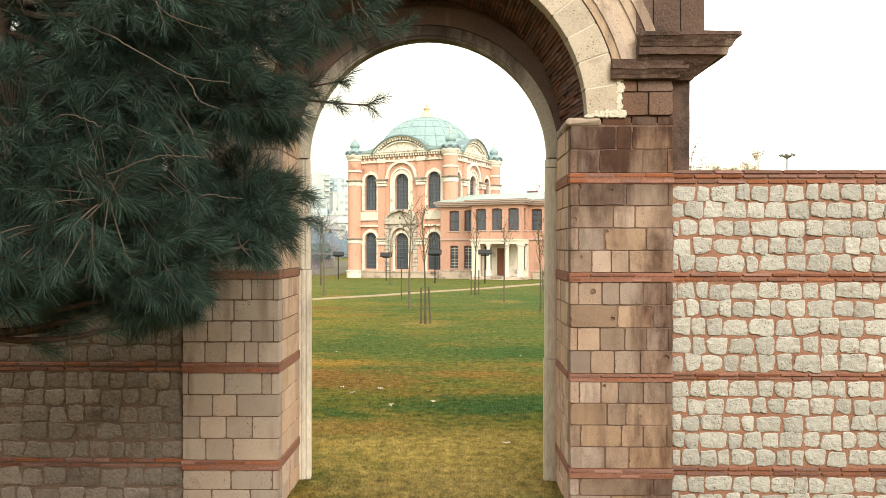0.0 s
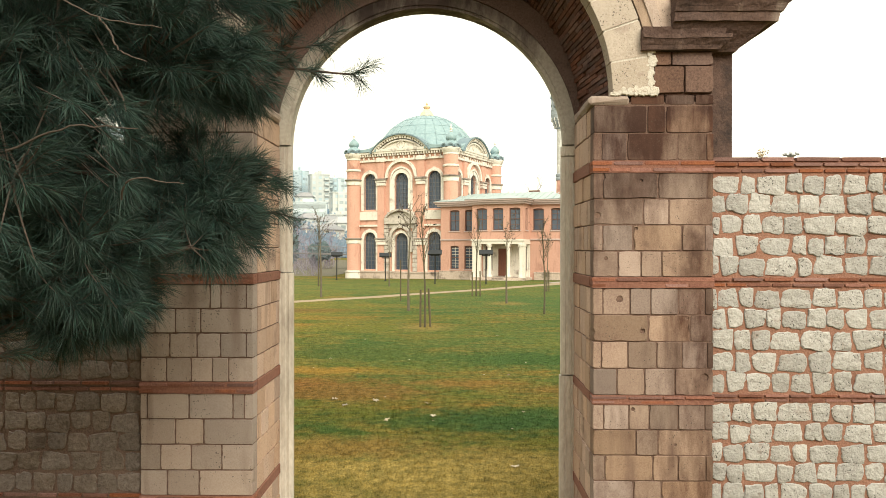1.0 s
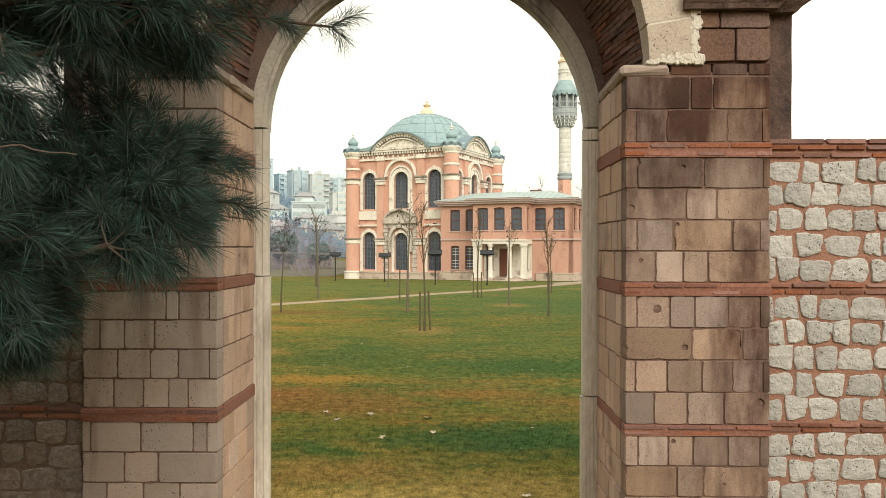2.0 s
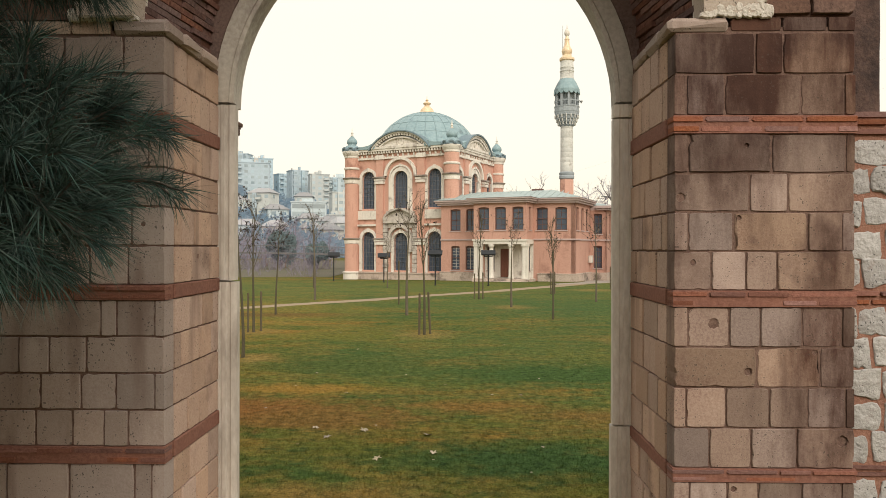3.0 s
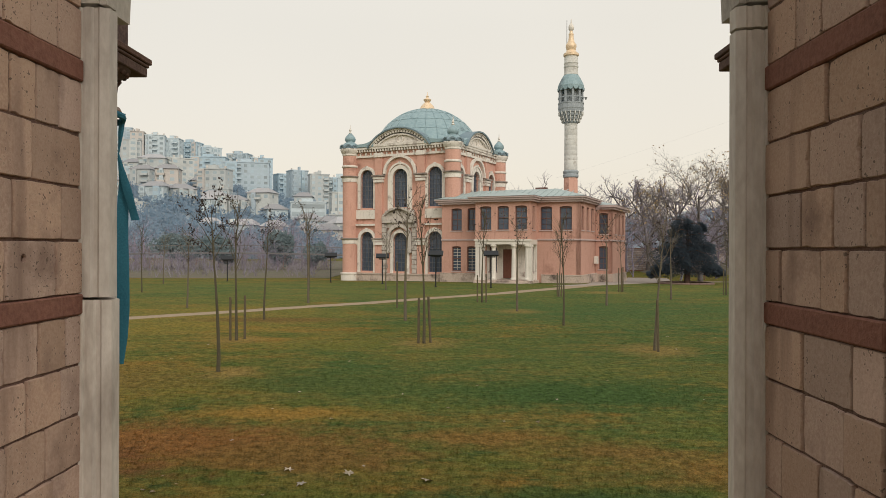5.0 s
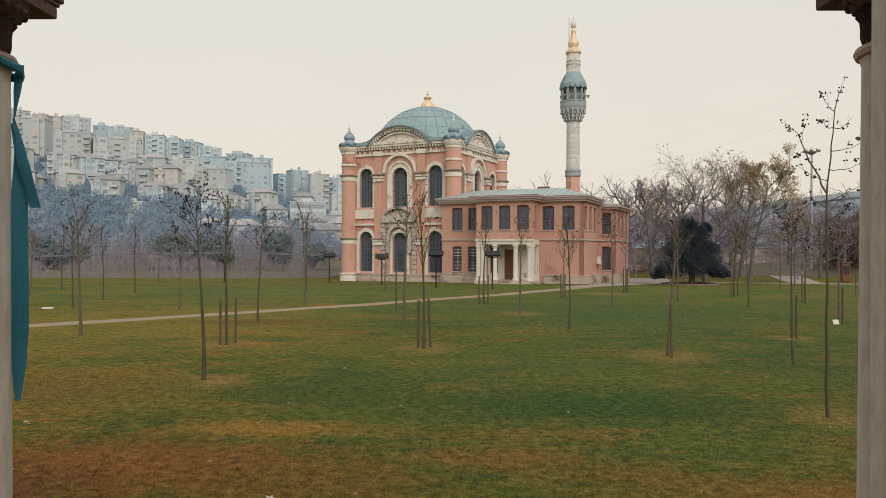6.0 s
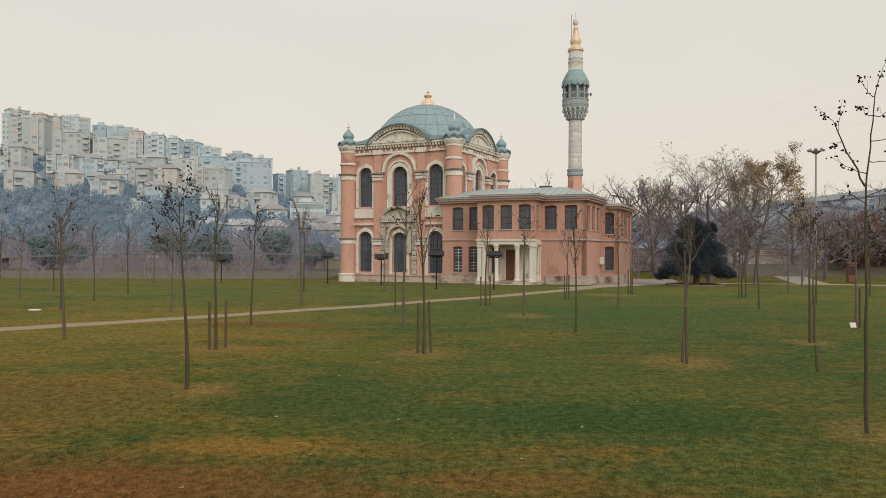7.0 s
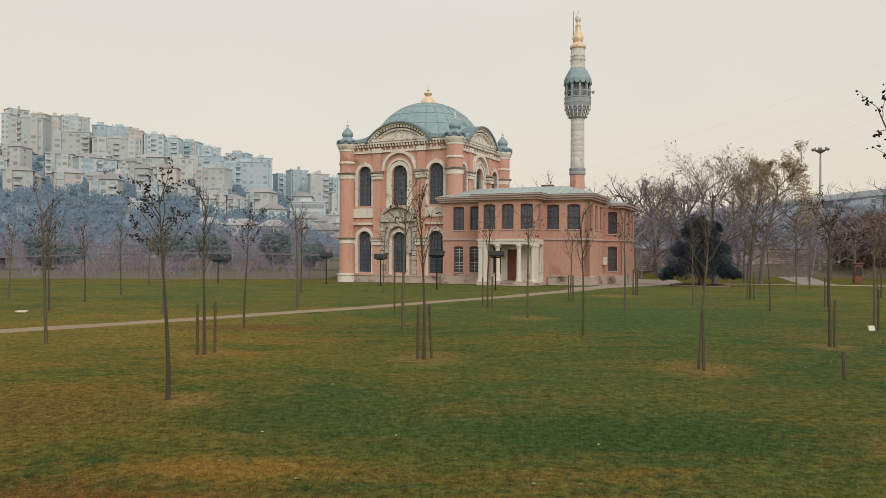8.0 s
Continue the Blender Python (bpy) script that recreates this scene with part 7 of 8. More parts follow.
        for i in range(6, 11):
            d = (pts[i] - pts[i - 1]).normalized()
            tufts.append((pts[i], d, 0.85))
            for k in range(3):
                side = d.orthogonal().normalized()
                side.rotate(Matrix.Rotation(rnd.uniform(0, 6.28), 3, d))
                tw = bend(pts[i], d * 0.9 + side * 0.7, rnd.uniform(0.06, 0.16), 3, 0.1, 0.02, rnd)
                L.limb(tw, 0.005, 0.003, 3, fine=True)
                tufts.append((tw[-1], (tw[-1] - tw[-2]).normalized(), 0.75))
    # pale bare branches that arch across the front of the crown
    def smooth_line(pts, steps=6):
        q = [Vector(p) for p in pts]
        q = [q[0] * 2 - q[1], *q, q[-1] * 2 - q[-2]]
        fine = []
        for a, b, c, d in zip(q, q[1:], q[2:], q[3:]):
            for k in range(steps):
                u = k / steps
                fine.append(0.5 * (2 * b + (c - a) * u + (2 * a - 5 * b + 4 * c - d) * u * u + (3 * b - a - 3 * c + d) * u ** 3) + Vector((rnd.gauss(0, 0.003), 0, rnd.gauss(0, 0.003))))
        return [*fine, q[-2]]

    for line in (((-1.9, 4.3, 3.92), (-1.6, 4.08, 3.76), (-1.43, 4.02, 3.66), (-1.2, 4.0, 3.54), (-0.96, 4.05, 3.51)), ((-1.2, 4.0, 3.54), (-1.15, 4.0, 3.47), (-1.11, 4.0, 3.40), (-1.01, 4.02, 3.36)), ((-2.17, 4.3, 3.24), (-1.95, 4.05, 3.32), (-1.78, 3.95, 3.31), (-1.64, 3.95, 3.25)),
                 ((-1.75, 4.25, 3.02), (-1.4, 4.15, 3.11), (-1.15, 4.25, 3.12)), ((-1.65, 4.1, 4.3), (-1.44, 4.0, 4.04), (-1.27, 4.0, 3.87), (-1.06, 4.05, 3.81)), ((-1.3, 4.4, 2.81), (-1.2, 4.3, 2.9), (-0.98, 4.35, 2.88))):
        L.limb(smooth_line(line), 0.0055, 0.0022, 6, fine=True)
    raw_part("trunk", L.wood, L.wood_f, M_BARK, t, "reddish trunk and limbs", smooth=True)
    raw_part("twiggery", L.fine, L.fine_f, M_TWIG, t, "pale thin twigs")["kind"] = "stuff"
    # long needles in tufts, each needle a thin tapering blade
    nrng = np.random.default_rng(4)
    all_v, all_f = [], []
    o = 0
    for p, d, size in tufts:
        count = int(108 * size)
        axis = np.array(d)
        g = nrng.normal(size=(count, 3))
        g /= np.linalg.norm(g, axis=1)[:, None]
        out = g + axis * nrng.uniform(0.5, 1.9, (count, 1))
        out /= np.linalg.norm(out, axis=1)[:, None]
        length = nrng.uniform(0.11, 0.19, (count, 1)) * size
        base = np.array(p) - axis * nrng.uniform(0, 0.12, (count, 1))
        tip = base + out * length
        tip[:, 2] -= 0.14 * length[:, 0]
        mid_p = base + out * length * 0.4
        side = np.cross(out, nrng.normal(size=(count, 3)))
        side /= np.linalg.norm(side, axis=1)[:, None]
        w = 0.00145
        all_v.append(np.stack([base, mid_p + side * w, tip, mid_p - side * w], 1).reshape(-1, 3))
        all_f += [(q, q + 1, q + 2, q + 3) for q in range(o, o + 4 * count, 4)]
        o += 4 * count
    raw_part("needles", np.concatenate(all_v).tolist(), all_f, M_NEEDLE, t, "long dark green needles in tufts")["kind"] = "stuff"


pine()


# ---- the far hillside and its apartment blocks ----
def hill_z(x, y):
    """Rises from the river to a shelf under the topmost blocks."""
    q = x / max(y, 1)
    k = float(np.interp(q, [-0.9, -0.62, -0.5, -0.35, -0.24, -0.16, -0.05, 0.1, 0.4, 0.7], [0.30, 0.29, 0.27, 0.215, 0.165, 0.125, 0.07, 0.07, 0.135, 0.185]))
    return -2.5 + min(215.0, max(0.0, y - 205)) * k + 1.0 * math.sin(x * 0.05) * math.sin(y * 0.04) * min(1, max(0, y - 205) / 60)


def make_hill():
    verts, faces = [], []
    qs = np.linspace(-1.15, 1.15, 100)
    ys = [150, 180, 200, 210, 225, 245, 270, 295, 320, 345, 370, 395, 415, 430, 470, 540, 700]
    for y in ys:
        for q in qs:
            verts.append((q * y, y, hill_z(q * y, y) - (0 if y < 500 else 12)))
    w = len(qs)
    faces = [(j * w + i, j * w + i + 1, (j + 1) * w + i + 1, (j + 1) * w + i) for j in range(len(ys) - 1) for i in range(w - 1)]
    tagged(raw_part("hillside", verts, faces, M_HILL, None, smooth=True), "wooded hillside behind the park, haze painted into its colour", "hillside", kind="structure")


make_hill()

# block walls, glass, concrete and roofs: haze blended into pale, bluish colours
WALLS = [material("hazed_wall_" + n, [c, tuple(0.86 * k for k in c), tuple(min(1, 1.1 * k) for k in c)], 0.95, grain=0.8, patch=0.06, bump=0.0, stain=tuple(0.76 * k for k in c), stain_scale=0.12, stain_cut=0.62)
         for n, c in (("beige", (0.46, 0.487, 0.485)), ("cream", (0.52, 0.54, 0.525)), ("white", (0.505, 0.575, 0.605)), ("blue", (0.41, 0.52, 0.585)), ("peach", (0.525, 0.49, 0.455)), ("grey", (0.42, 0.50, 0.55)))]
M_FARGLASS = material("hazed_window", [(0.367, 0.436, 0.464), (0.304, 0.373, 0.408)], 0.3, grain=0.5, patch=0.1, bump=0.0, vary=0.3)
M_FARDECK = material("hazed_concrete", [(0.60, 0.64, 0.65), (0.55, 0.60, 0.62)], 0.95, grain=0.6, patch=0.05, bump=0.0)
M_TILE = material("hazed_clay_roof", [(0.299, 0.311, 0.326), (0.258, 0.276, 0.297), (0.362, 0.34, 0.341)], 0.95, grain=1.0, patch=0.1, bump=0.0, vary=0.2)
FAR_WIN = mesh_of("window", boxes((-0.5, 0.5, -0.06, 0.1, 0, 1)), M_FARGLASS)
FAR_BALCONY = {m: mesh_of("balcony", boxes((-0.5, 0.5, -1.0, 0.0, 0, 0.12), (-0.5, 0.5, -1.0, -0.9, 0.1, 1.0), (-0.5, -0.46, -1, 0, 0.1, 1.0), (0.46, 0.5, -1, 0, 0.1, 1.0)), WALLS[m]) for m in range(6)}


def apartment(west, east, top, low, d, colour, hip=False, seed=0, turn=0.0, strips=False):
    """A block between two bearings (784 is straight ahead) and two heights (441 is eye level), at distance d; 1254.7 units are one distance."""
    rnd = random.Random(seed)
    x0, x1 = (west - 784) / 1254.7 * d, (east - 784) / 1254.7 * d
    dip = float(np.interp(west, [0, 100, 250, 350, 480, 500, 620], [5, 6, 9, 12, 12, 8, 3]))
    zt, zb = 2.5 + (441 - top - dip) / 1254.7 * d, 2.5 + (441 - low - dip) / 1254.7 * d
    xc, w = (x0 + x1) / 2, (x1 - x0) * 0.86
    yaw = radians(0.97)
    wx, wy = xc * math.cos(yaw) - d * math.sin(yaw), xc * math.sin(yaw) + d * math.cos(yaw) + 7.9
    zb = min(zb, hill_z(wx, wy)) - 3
    depth = max(9, w * 0.6)
    b = thing("apartment_block", ("hip-roofed" if hip else "flat-roofed") + " " + ("beige", "cream", "white", "blue-grey", "peach", "grey")[colour] + " apartment block on the hillside", "building", Matrix.Translation((wx, wy, 0)) @ Matrix.Rotation(math.atan2(-wx, wy) * 0.75 + turn, 4, "Z"), "hillside apartment blocks")
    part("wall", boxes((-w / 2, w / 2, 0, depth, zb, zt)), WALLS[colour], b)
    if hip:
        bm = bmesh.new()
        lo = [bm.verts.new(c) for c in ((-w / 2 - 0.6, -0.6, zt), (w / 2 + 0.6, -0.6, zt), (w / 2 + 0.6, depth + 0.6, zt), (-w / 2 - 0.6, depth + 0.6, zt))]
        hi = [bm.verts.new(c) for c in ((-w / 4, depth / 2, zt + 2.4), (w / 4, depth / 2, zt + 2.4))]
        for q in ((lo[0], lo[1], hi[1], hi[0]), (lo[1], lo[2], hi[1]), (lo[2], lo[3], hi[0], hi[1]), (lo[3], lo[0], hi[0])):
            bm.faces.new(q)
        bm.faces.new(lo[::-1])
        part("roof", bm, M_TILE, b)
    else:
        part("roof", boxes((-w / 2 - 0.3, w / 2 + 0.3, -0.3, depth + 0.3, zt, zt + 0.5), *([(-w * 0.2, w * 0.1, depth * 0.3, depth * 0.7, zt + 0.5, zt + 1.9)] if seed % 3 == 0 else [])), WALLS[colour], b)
    if not hip:
        # stair head, chimneys and a parapet step
        part("stair_head", boxes((-w * 0.12 + rnd.uniform(-0.2, 0.2) * w, w * 0.12, depth * 0.25, depth * 0.6, zt + 0.5, zt + rnd.uniform(1.6, 2.8))), WALLS[colour], b)
        for _ in range(rnd.randrange(1, 4)):
            cx = rnd.uniform(-0.45, 0.45) * w
            part("chimney", boxes((cx - 0.35, cx + 0.35, depth * 0.2, depth * 0.2 + 0.7, zt + 0.5, zt + rnd.uniform(1.2, 2.2))), WALLS[4], b)
    if w > 9 and not strips:
        # projecting bays from the second floor up
        for k in range(rnd.randrange(1, 3)):
            bw = w * rnd.uniform(0.16, 0.26)
            bx = (-0.5 + (k + 0.5) / 2 + rnd.uniform(-0.1, 0.1)) * w
            bay = part("bay", boxes((max(-w / 2, bx - bw / 2), min(w / 2, bx + bw / 2), -1.1, 0.05, zb + 3, zt - 0.05)), WALLS[(colour + rnd.choice((0, 0, 1, 4))) % 6], b, "projecting bay of the front")
            for fl in range(max(1, int((441 - top - 441 + low) / 1254.7 * d / 3.1))):
                piece("window", FAR_WIN, bay, (bx, -1.1, zt - 2.35 - fl * 3.1), (bw * 0.62, 1, 1.5))
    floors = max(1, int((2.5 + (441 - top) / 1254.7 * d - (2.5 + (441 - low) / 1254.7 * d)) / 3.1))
    cols = max(2, min(7, int(w / 3.4)))
    stack = rnd.randrange(cols)
    for fl in range(floors):
        z = zt - 2.35 - fl * 3.1
        if strips:
            piece("window", FAR_WIN, b, (0, 0, z), (w * 0.94, 1, 1.7))
            continue
        for cidx in range(cols):
            x = -w / 2 + w * (cidx + 0.5) / cols
            if cidx == stack and w > 9:
                piece("balcony", FAR_BALCONY[colour], b, (x, 0, z - 0.7), (w / cols * 0.8, 1.3, 1))
                piece("window", FAR_WIN, b, (x, 0, z - 0.6), (w / cols * 0.6, 1, 2.0))
            else:
                piece("window", FAR_WIN, b, (x + rnd.uniform(-0.1, 0.1), 0, z), (min(1.9, w / cols * 0.5), 1, 1.45))
        for s in (-1, 1):
            piece("window", FAR_WIN, b, (s * w / 2, depth * 0.4, z), (1.5, 1, 1.4), (0, 0, s * math.pi / 2))


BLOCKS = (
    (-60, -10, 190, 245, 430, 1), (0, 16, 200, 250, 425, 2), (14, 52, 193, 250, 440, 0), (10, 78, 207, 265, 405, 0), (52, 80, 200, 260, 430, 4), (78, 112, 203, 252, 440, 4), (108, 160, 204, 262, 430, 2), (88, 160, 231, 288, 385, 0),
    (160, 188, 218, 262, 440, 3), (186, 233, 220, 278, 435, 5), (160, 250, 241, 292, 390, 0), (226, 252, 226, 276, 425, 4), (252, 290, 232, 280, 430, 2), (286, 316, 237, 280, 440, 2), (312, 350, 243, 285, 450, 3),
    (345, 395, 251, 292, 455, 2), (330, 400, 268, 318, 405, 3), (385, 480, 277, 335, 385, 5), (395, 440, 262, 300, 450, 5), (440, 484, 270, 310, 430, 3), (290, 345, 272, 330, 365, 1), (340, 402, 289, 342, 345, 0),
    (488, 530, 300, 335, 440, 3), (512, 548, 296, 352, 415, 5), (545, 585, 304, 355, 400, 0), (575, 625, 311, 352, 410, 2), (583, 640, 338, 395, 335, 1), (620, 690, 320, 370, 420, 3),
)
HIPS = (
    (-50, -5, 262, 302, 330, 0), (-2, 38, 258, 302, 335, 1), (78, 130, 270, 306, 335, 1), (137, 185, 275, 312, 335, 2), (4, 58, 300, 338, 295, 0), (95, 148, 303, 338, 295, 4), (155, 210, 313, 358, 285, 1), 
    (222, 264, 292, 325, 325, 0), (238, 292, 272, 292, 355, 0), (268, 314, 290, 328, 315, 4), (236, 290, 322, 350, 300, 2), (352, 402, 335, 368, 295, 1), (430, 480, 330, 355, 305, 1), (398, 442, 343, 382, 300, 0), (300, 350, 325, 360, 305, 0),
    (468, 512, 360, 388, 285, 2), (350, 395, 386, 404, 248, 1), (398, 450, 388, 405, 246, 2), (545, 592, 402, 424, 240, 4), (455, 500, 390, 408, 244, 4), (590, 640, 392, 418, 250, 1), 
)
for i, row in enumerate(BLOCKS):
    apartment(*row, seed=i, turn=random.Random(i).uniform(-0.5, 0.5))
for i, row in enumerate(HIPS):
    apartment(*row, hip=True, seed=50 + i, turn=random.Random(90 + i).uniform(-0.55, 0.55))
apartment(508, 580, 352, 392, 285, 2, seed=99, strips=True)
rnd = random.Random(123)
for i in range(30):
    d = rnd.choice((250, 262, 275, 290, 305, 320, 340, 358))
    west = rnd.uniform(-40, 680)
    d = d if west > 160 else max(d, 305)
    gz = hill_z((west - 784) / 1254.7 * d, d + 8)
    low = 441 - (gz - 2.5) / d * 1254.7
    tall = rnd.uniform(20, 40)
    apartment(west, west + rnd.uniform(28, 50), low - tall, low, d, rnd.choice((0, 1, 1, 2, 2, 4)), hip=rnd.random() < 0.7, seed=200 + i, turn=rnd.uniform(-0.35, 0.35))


def far_woods():
    """Trees between the blocks, as clumps of many small leaf planes."""
    rng = np.random.default_rng(12)
    rnd_ = random.Random(12)
    verts, faces = [], []
    for k in range(2300):
        y = rnd_.uniform(205, 415) if k < 1400 else rnd_.uniform(200, 330)
        q = rnd_.uniform(-0.78, 0.0) if k % 4 else rnd_.uniform(0.0, 0.8)
        x = q * y
        z = hill_z(x, y)
        h = rnd_.uniform(2.2, 5) if k < 1400 else rnd_.uniform(3, 6.5)
        pts = rng.normal(size=(100, 3))
        pts /= np.linalg.norm(pts, axis=1)[:, None]
        pts *= rng.uniform(0.3, 1.0, (100, 1))
        c = np.array((x, y, z + h * 0.5)) + pts * np.array((h * 0.5, h * 0.5, h * 0.55))
        u, w = rng.normal(size=(100, 3)) * np.array((0.24, 0.05, 0.06)), rng.normal(size=(100, 3)) * np.array((0.06, 0.05, 0.26))
        o = len(verts)
        verts += np.stack([c + u + w, c - u + w, c - u - w, c + u - w], 1).reshape(-1, 3).tolist()
        faces += [(o + 4 * i, o + 4 * i + 1, o + 4 * i + 2, o + 4 * i + 3) for i in range(100)]
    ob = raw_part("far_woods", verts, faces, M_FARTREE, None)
    tagged(ob, "trees between the blocks, haze painted in as blue-grey", "trees", kind="stuff")


far_woods()


# ---- park furniture ----
def floodlight(x, y, h, turn):
    t = thing("floodlight", "black floodlight panel on a thin post", "lamp", Matrix.Translation((x, y, ground_z(x, y))) @ Matrix.Rotation(turn, 4, "Z"), "floodlights before the mosque")
    part("post", lathe([(0.09, 0), (0.09, 0.05), (0.045, 0.06), (0.045, h - 0.3), (0.035, h - 0.15)], 10), M_BLACK, t)
    bm = boxes((-0.5, 0.5, -0.24, 0.24, -0.06, 0.06), (-0.44, 0.44, -0.18, 0.18, -0.1, -0.06), bevel=0.015)
    bmesh.ops.transform(bm, matrix=Matrix.Translation((0, 0, h)) @ Matrix.Rotation(radians(38), 4, "X"), verts=bm.verts)
    part("lamp_head", bm, M_BLACK, t)
    part("bracket", boxes((-0.3, 0.3, -0.03, 0.03, h - 0.28, h - 0.2), (-0.3, -0.26, -0.03, 0.03, h - 0.28, h), (0.26, 0.3, -0.03, 0.03, h - 0.28, h)), M_BLACK, t)


for x, y, h, a in ((-9.9, 62.4, 2.25, 0.2), (-5.4, 59.5, 2.15, 0.1), (-1.13, 53.2, 2.3, -0.1), (2.58, 52.4, 2.3, 0.0), (-19.5, 66.0, 2.0, 0.5)):
    floodlight(x, y, h, a)

mast = thing("light_mast", "tall steel light mast with a ring of lamps", "lamp", pose(45.0, 96.0, -0.5))
part("pole", lathe([(0.22, 0), (0.2, 0.3), (0.16, 6), (0.1, 15.2)], 12), M_STEEL, mast)
part("crown_ring", lathe([(0.12, 15.0), (0.6, 15.3), (0.65, 15.4), (0.2, 15.55)], 16), M_STEEL, mast)
for j in range(6):
    a = 2 * math.pi * j / 6
    bm = boxes((-0.24, 0.24, -0.2, 0.2, -0.11, 0.11), bevel=0.05)
    bmesh.ops.transform(bm, matrix=Matrix.Translation((0.85 * math.cos(a), 0.85 * math.sin(a), 15.55)) @ Matrix.Rotation(a, 4, "Z") @ Matrix.Rotation(0.5, 4, "Y"), verts=bm.verts)
    part("lamp_head", bm, M_STEEL, mast)

# boundary wall beyond the road, laid in courses
bwall = part("boundary_wall", boxes((0, 80, 0, 0.5, -0.5, 3.12)), M_MORTAR, None)
tagged(bwall, "coursed stone boundary wall behind the park road", "wall", kind="structure")
bwall.matrix_basis = pose(20.0, 107, -0.4, 0, 0, -14)
verts, faces = [], []
rnd = random.Random(71)
for r in range(12):
    x = 0.0
    while x < 80:
        w = rnd.uniform(0.35, 0.7)
        o = len(verts)
        y0 = -0.06 - rnd.uniform(0, 0.03)
        for yy in (y0, 0.05):
            verts += [(x + 0.02, yy, r * 0.25 + 0.02), (x + w - 0.02, yy, r * 0.25 + 0.02), (x + w - 0.02, yy, r * 0.25 + 0.23), (x + 0.02, yy, r * 0.25 + 0.23)]
        faces += [tuple(o + i for i in q) for q in ((0, 1, 2, 3), (0, 4, 5, 1), (1, 5, 6, 2), (2, 6, 7, 3), (3, 7, 4, 0))]
        x += w
raw_part("wall_stones", verts, faces, M_PINKWALL, bwall)["kind"] = "stuff"


def wall_bank():
    """Earth slope that rises to the foot of the boundary wall."""
    xs, ys = np.linspace(6, 80, 75), np.linspace(-11, -0.02, 14)
    verts = []
    for y in ys:
        u = (y + 11) / 11
        for x in xs:
            end = min(1.0, (x - 6) / 6)
            verts.append((x, y, -0.3 + (0.12 + 1.3 * u * u * (3 - 2 * u) + 0.05 * math.sin(x * 0.9 + y) * u) * end))
    n = len(xs)
    faces = [(j * n + i, j * n + i + 1, (j + 1) * n + i + 1, (j + 1) * n + i) for j in range(len(ys) - 1) for i in range(n - 1)]
    ob = raw_part("earth_bank", verts, faces, M_BANK, None, smooth=True)
    tagged(ob, "bare brown earth bank at the foot of the boundary wall", "bank", kind="structure")
    ob.matrix_basis = pose(20.0, 107, -0.4, 0, 0, -14)


wall_bank()

kiosk = thing("info_pillar", "brown brick information pillar beside the road", "pillar", pose(37.8, 75.0, -0.5, 0, 0, -10))
part("body", boxes((-0.36, 0.36, -0.3, 0.3, 0, 1.75), bevel=0.03), M_DOOR, kiosk)
part("cap", boxes((-0.46, 0.46, -0.38, 0.38, 1.75, 1.9), bevel=0.03), M_ASHLAR_DARK, kiosk)
part("panel", boxes((-0.26, 0.26, -0.34, -0.3, 0.75, 1.55)), M_DARKBOARD, kiosk, "dark panel")
board = thing("shelter_board", "dark timber board structure behind the wall", "shelter", pose(57.5, 96, -0.4, 0, 0, -20))
part("panel", boxes((-2.6, 2.6, 0, 0.15, 1.0, 3.0)), M_DARKBOARD, board)
for x in (-2.5, 2.5):
    part("post", boxes((x - 0.1, x + 0.1, 0, 0.2, 0, 3.2)), M_DARKBOARD, board)
plaque = tagged(part("plaque", boxes((-0.11, 0.11, -0.015, 0.015, 0, 0.17), bevel=0.008), M_WHITE, None), "small white plaque leaning on a stake", "sign")
plaque.matrix_basis = pose(13.05, 30.2, 0.02, -20, 0, 10)
bench = tagged(part("slab", boxes((-0.2, 0.2, -0.12, 0.12, 0, 0.07), bevel=0.02), M_WHITE, None), "low white concrete slab lying on the grass", "slab")
bench.matrix_basis = pose(-16.6, 34.8, 0.0, 0, 0, 4)

# footbridge and river wall at the foot of the hill
bridge = thing("footbridge", "long low dark footbridge with railings over the river", "bridge", pose(-33, 104, 0, 0, 0, 4), kind="structure")
bm, bm2 = bmesh.new(), bmesh.new()
for k in range(-30, 30):
    x, z = k * 1.0, 1.15 + 0.75 * math.cos(k / 30 * math.pi / 2)
    box(bm, x, x + 1.0, 0, 2.4, z - 0.2, z)
    box(bm2, x, x + 1.0, 0.04, 0.1, z + 0.95, z + 1.03)
    for q in (0.0, 0.5):
        box(bm2, x + q, x + q + 0.03, 0.05, 0.09, z, z + 0.96)
part("deck", bm, M_ROAD, bridge)
part("railing", bm2, M_ROAD, bridge, "dark steel railing")
for x in (-29, 29):
    part("pier", boxes((x - 0.4, x + 0.4, 0.3, 2.1, -2, 1.05)), M_ROAD, bridge)
viaduct = thing("viaduct", "distant concrete viaduct deck over the trees", "bridge", pose(211, 346, 0, 0, 0, 96), kind="structure")
part("deck", boxes((-60, 230, 0, 10, 29.0, 31.8)), M_FARDECK, viaduct)
for x in (-40, 5, 50, 95, 140, 185):
    part("pier", boxes((x - 2, x + 2, 2, 8, 0, 29.0)), M_FARDECK, viaduct)


# power cables that cross the sky behind the park
for x0, z0, x1, z1 in ((18, 15.0, 84, 39.5), (18, 12.5, 84, 34.0), (18, 9.6, 84, 29.5), (24, 8.6, 84, 27.4)):
    L = Limbs()
    L.limb([Vector((x0 + (x1 - x0) * u, 130, z0 + (z1 - z0) * u - 1.2 * math.sin(math.pi * u))) for u in [k / 16 for k in range(17)]], 0.009, 0.009, 4)
    cable = raw_part("power_cable", L.wood, L.wood_f, M_STEEL, None)
    tagged(cable, "thin grey overhead power cable across the sky", "cable", "power cables")


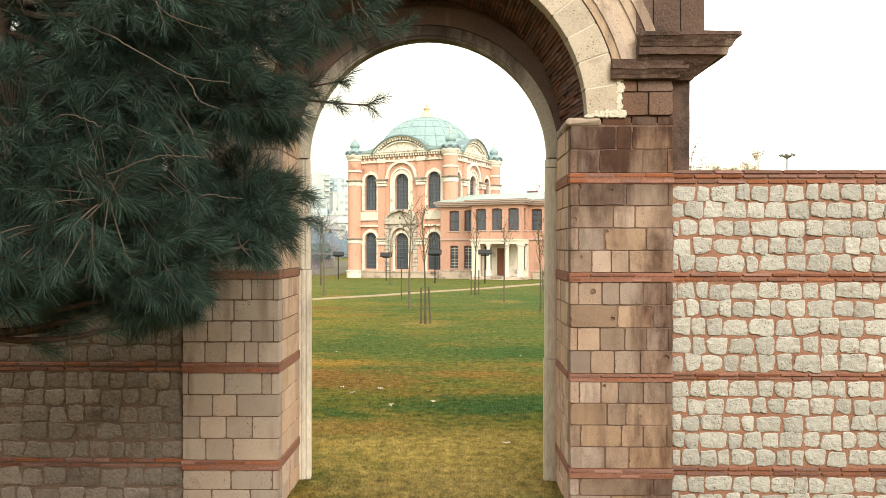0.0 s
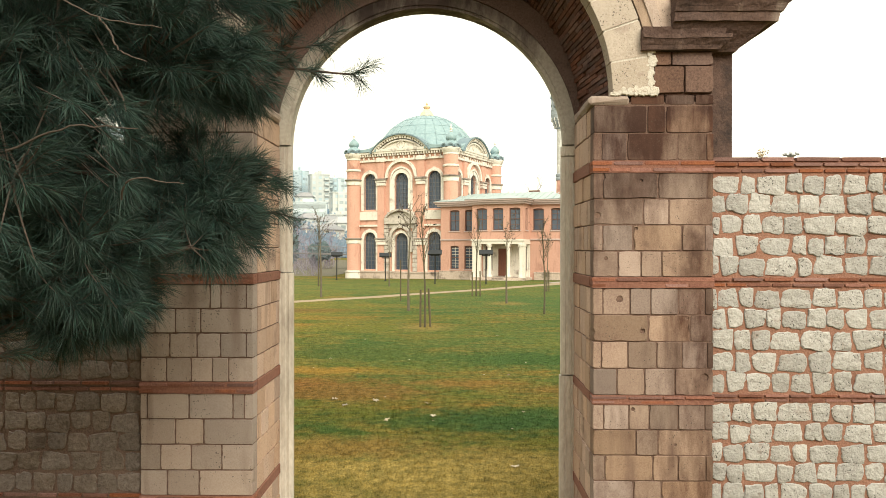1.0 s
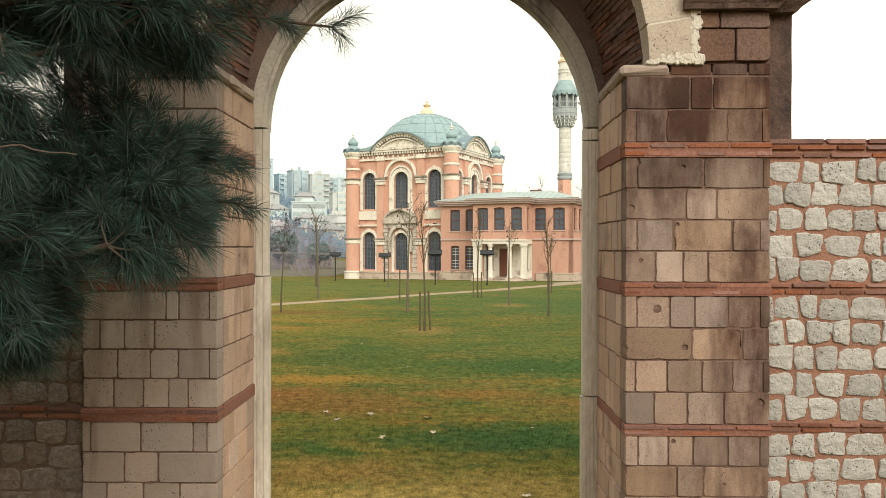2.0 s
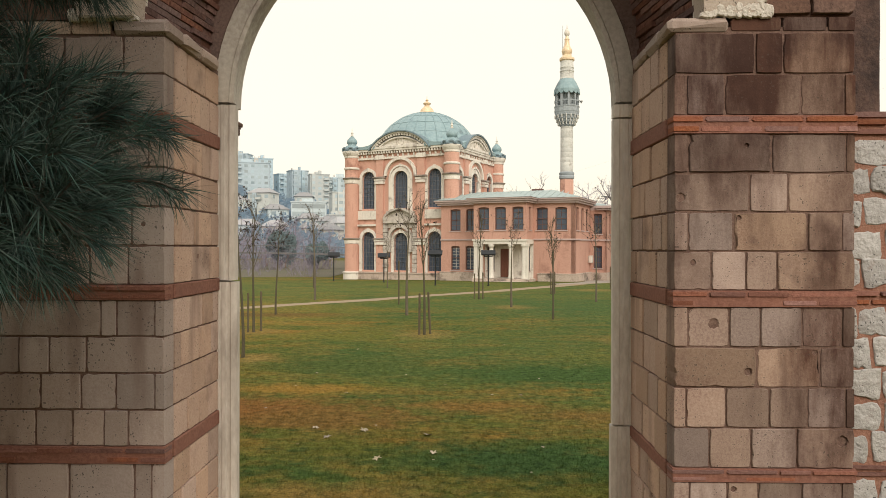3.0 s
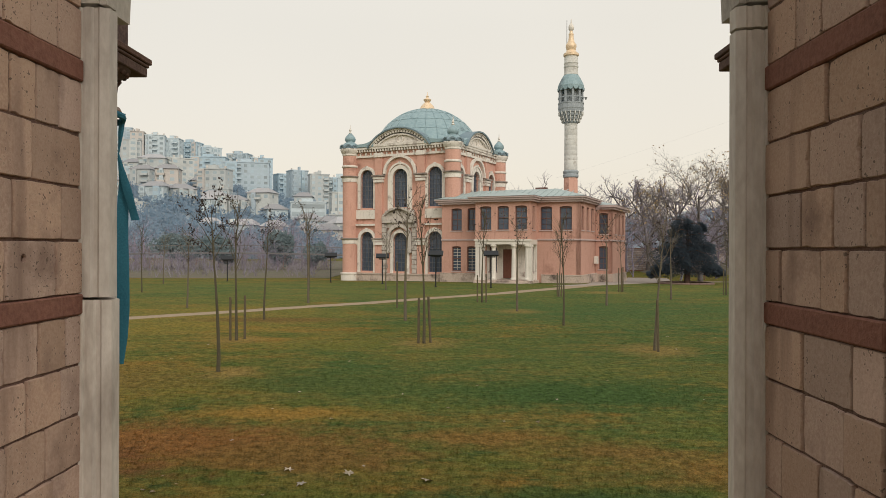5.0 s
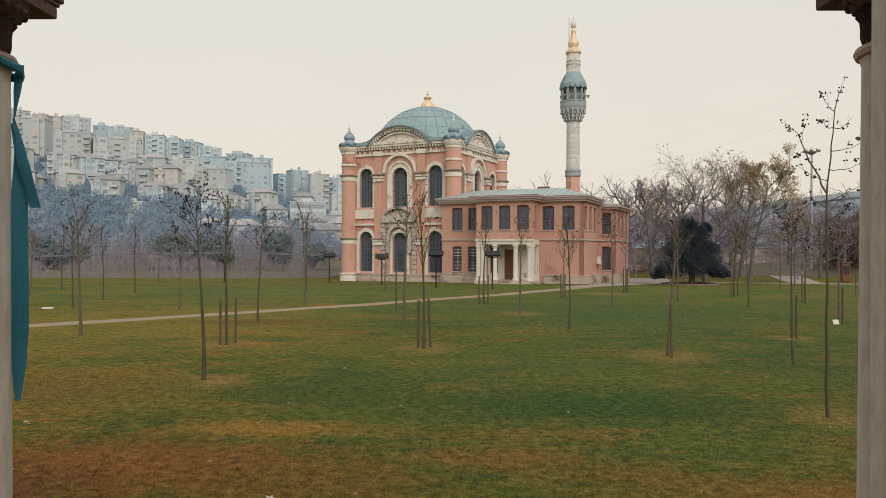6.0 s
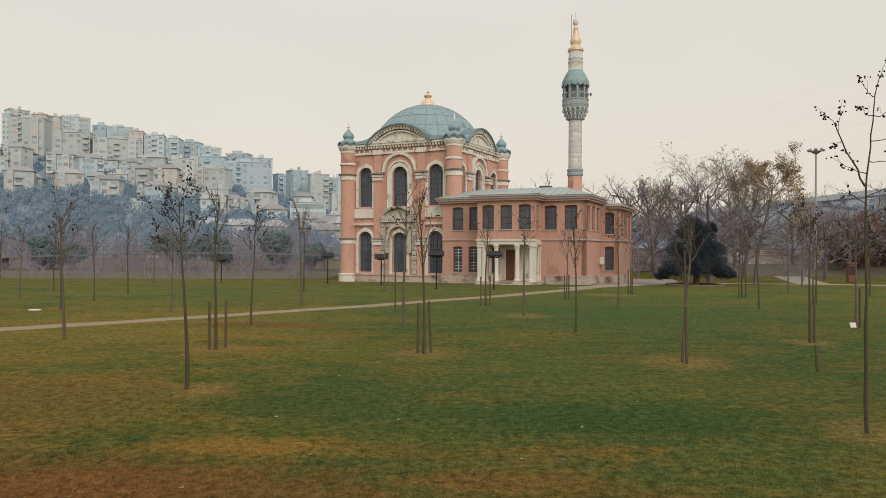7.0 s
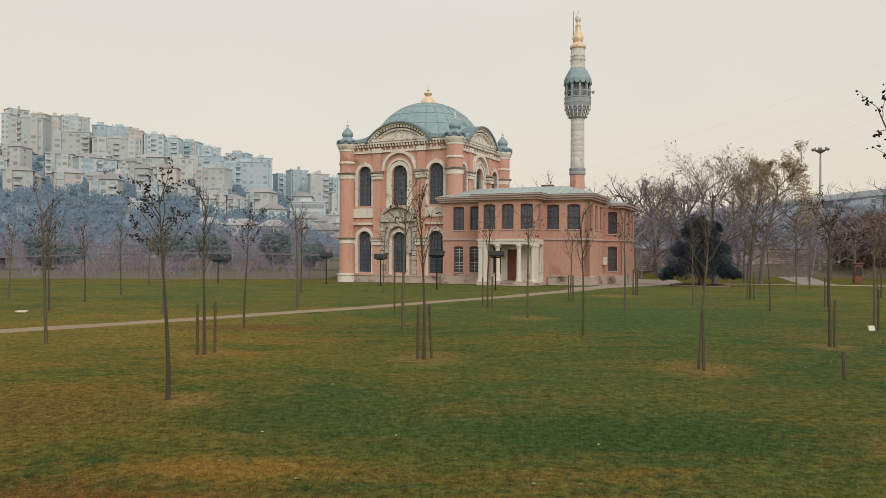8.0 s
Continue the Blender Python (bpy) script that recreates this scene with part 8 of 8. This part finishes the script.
# blue cloth strip tied round the garden column
def ribbon():
    t = thing("cloth_strip", "blue cloth strip tied round the column, hanging down", "cloth")
    cx, cy, low = -1.815, 8.68, 3.50
    bm = bmesh.new()
    rows = []
    for k in range(41):
        a = 2 * math.pi * k / 40
        r = 0.178 + 0.022 * max(0, math.cos(a - 0.5)) + 0.004 * math.sin(9 * a)
        z = low - 0.205 - 0.045 * max(0, math.cos(a - 0.5)) + 0.02 * math.cos(a + 1.9) + 0.004 * math.sin(7 * a)
        rows.append([bm.verts.new((cx + rr * math.cos(a), cy + rr * math.sin(a), z + dz)) for rr, dz in ((r, -0.016), (r + 0.014, -0.012), (r + 0.019, 0.003), (r + 0.012, 0.016), (r, 0.02))])
    for a, b in zip(rows, rows[1:]):
        for i in range(4):
            bm.faces.new((a[i], b[i], b[i + 1], a[i + 1]))
    part("loop", bm, M_RIBBON, t, smooth=True)
    # hanging ends: angle round the column, heights, half widths from top to bottom
    for name, ang, z0, z1, widths in (("fold", 0.5, low - 0.225, low - 0.44, (0.014, 0.016, 0.013, 0.008, 0.003)), ("tail", 0.45, low - 0.44, 1.93, (0.004, 0.022, 0.03, 0.032, 0.034, 0.033, 0.034, 0.028, 0.01)), ("flap", 0.2, low - 0.47, low - 0.80, (0.006, 0.016, 0.022, 0.024, 0.022))):
        bm = bmesh.new()
        rows = []
        n = 24
        for k in range(n + 1):
            u = k / n
            z = z0 + (z1 - z0) * u
            r = (0.2 - 0.02 * u) if name == "fold" else 0.185 + 0.085 * u if name == "flap" else 0.178 + 0.022 * min(1, u * 8) + 0.003 * math.sin(u * 11)
            ww = float(np.interp(u * (len(widths) - 1), range(len(widths)), widths))
            turn = 0.35 * math.sin(u * 6)
            dx, dy = math.cos(ang + turn), math.sin(ang + turn)
            px, py = cx + r * math.cos(ang), cy + r * math.sin(ang)
            rows.append([bm.verts.new((px + dx * s * ww - dy * q * 0.005, py + dy * s * ww + dx * q * 0.005, z)) for s, q in ((-1, 0), (0, 1), (1, 0), (0, -1))])
        for a, b in zip(rows, rows[1:]):
            for i in range(4):
                bm.faces.new((a[i], b[i], b[(i + 1) % 4], a[(i + 1) % 4]))
        part(name, bm, M_RIBBON, t, smooth=True)


ribbon()


# fallen leaves on the lawn
def leaf_mesh(seed, mat):
    rnd_ = random.Random(seed)
    bm = bmesh.new()
    c = bm.verts.new((0, 0, 0.25))
    ring = []
    for k in range(15):
        a = 2 * math.pi * k / 15
        r = (1.0 if k % 3 == 0 else 0.55) * rnd_.uniform(0.8, 1.1)
        ring.append(bm.verts.new((r * math.cos(a), r * math.sin(a), rnd_.uniform(0.0, 0.55))))
    for k in range(15):
        bm.faces.new((c, ring[k], ring[(k + 1) % 15]))
    return mesh_of("fallen_leaf", bm, mat)


LEAVES = [leaf_mesh(k, M_PALELEAF if k < 3 else M_DRYLEAF) for k in range(5)]
rnd = random.Random(66)
leaf_at = [(-1.5, 12.6), (-0.72, 11.65), (-0.05, 11.9), (-0.15, 12.75), (-1.75, 13.1), (-1.05, 13.0), (1.0, 9.4)]
leaf_at += [(rnd.uniform(-8, 9), rnd.uniform(9.5, 26)) for _ in range(70)] + [(rnd.gauss(-4.3, 0.9), rnd.gauss(12.6, 0.7)) for _ in range(45)]
for i, (x, y) in enumerate(leaf_at):
    s = rnd.uniform(0.06, 0.085) if i < 7 else rnd.uniform(0.02, 0.05)
    ob = new("fallen_leaf", LEAVES[i % 3 if i < 7 else (i % 5 if i < 77 else 3 + i % 2)])
    ob.matrix_basis = Matrix.Translation((x, y, ground_z(x, y) + 0.012)) @ Matrix.Rotation(rnd.uniform(0, 6.3), 4, "Z") @ Matrix.Rotation(rnd.uniform(-0.3, 0.3), 4, "X") @ Matrix.Diagonal((s, s, s * 0.6, 1))
    tagged(ob, "curled pale fallen leaf" if i % 5 < 3 else "curled brown fallen leaf", "leaf", "fallen leaves")


# grass blades on the nearer lawn
def grass():
    rng = np.random.default_rng(3)
    count = 170000
    y = 6.9 + 40 * (1 - np.sqrt(1 - rng.random(count))) ** 1.3
    x = (rng.random(count) - 0.5) * 2 * np.minimum(0.62 * (y + 2), 20)
    gz = np.where(y > 12, 0.015 * np.sin(x * 0.35 + 1.0) * np.sin(y * 0.27), 0)
    base = np.stack([x, y, gz - 0.004], 1)
    verts = np.empty((count, 3, 3, 3))
    for b in range(3):
        off = np.concatenate([rng.normal(0, 0.035, (count, 2)), np.zeros((count, 1))], 1)
        ang = rng.random(count) * 6.283
        side = np.stack([np.cos(ang), np.sin(ang), np.zeros(count)], 1) * (0.0022 + 0.00018 * y)[:, None]
        h = rng.uniform(0.01, 0.04, count) * (1 - 0.012 * y)
        lean = np.stack([-np.sin(ang), np.cos(ang)], 1) * rng.uniform(0.012, 0.05, (count, 1))
        p = base + off
        verts[:, b, 0], verts[:, b, 1] = p - side, p + side
        verts[:, b, 2] = p + np.concatenate([lean, h[:, None]], 1)
    me = bpy.data.meshes.new("grass")
    n = count * 3
    me.vertices.add(n * 3)
    me.vertices.foreach_set("co", verts.reshape(-1))
    me.loops.add(n * 3)
    me.loops.foreach_set("vertex_index", np.arange(n * 3, dtype=np.int32))
    me.polygons.add(n)
    me.polygons.foreach_set("loop_start", np.arange(0, n * 3, 3, dtype=np.int32))
    me.update()
    me.validate()
    me.materials.append(M_BLADE)
    tagged(new("grass", me), "short winter grass blades on the lawn", "grass", kind="stuff")


grass()
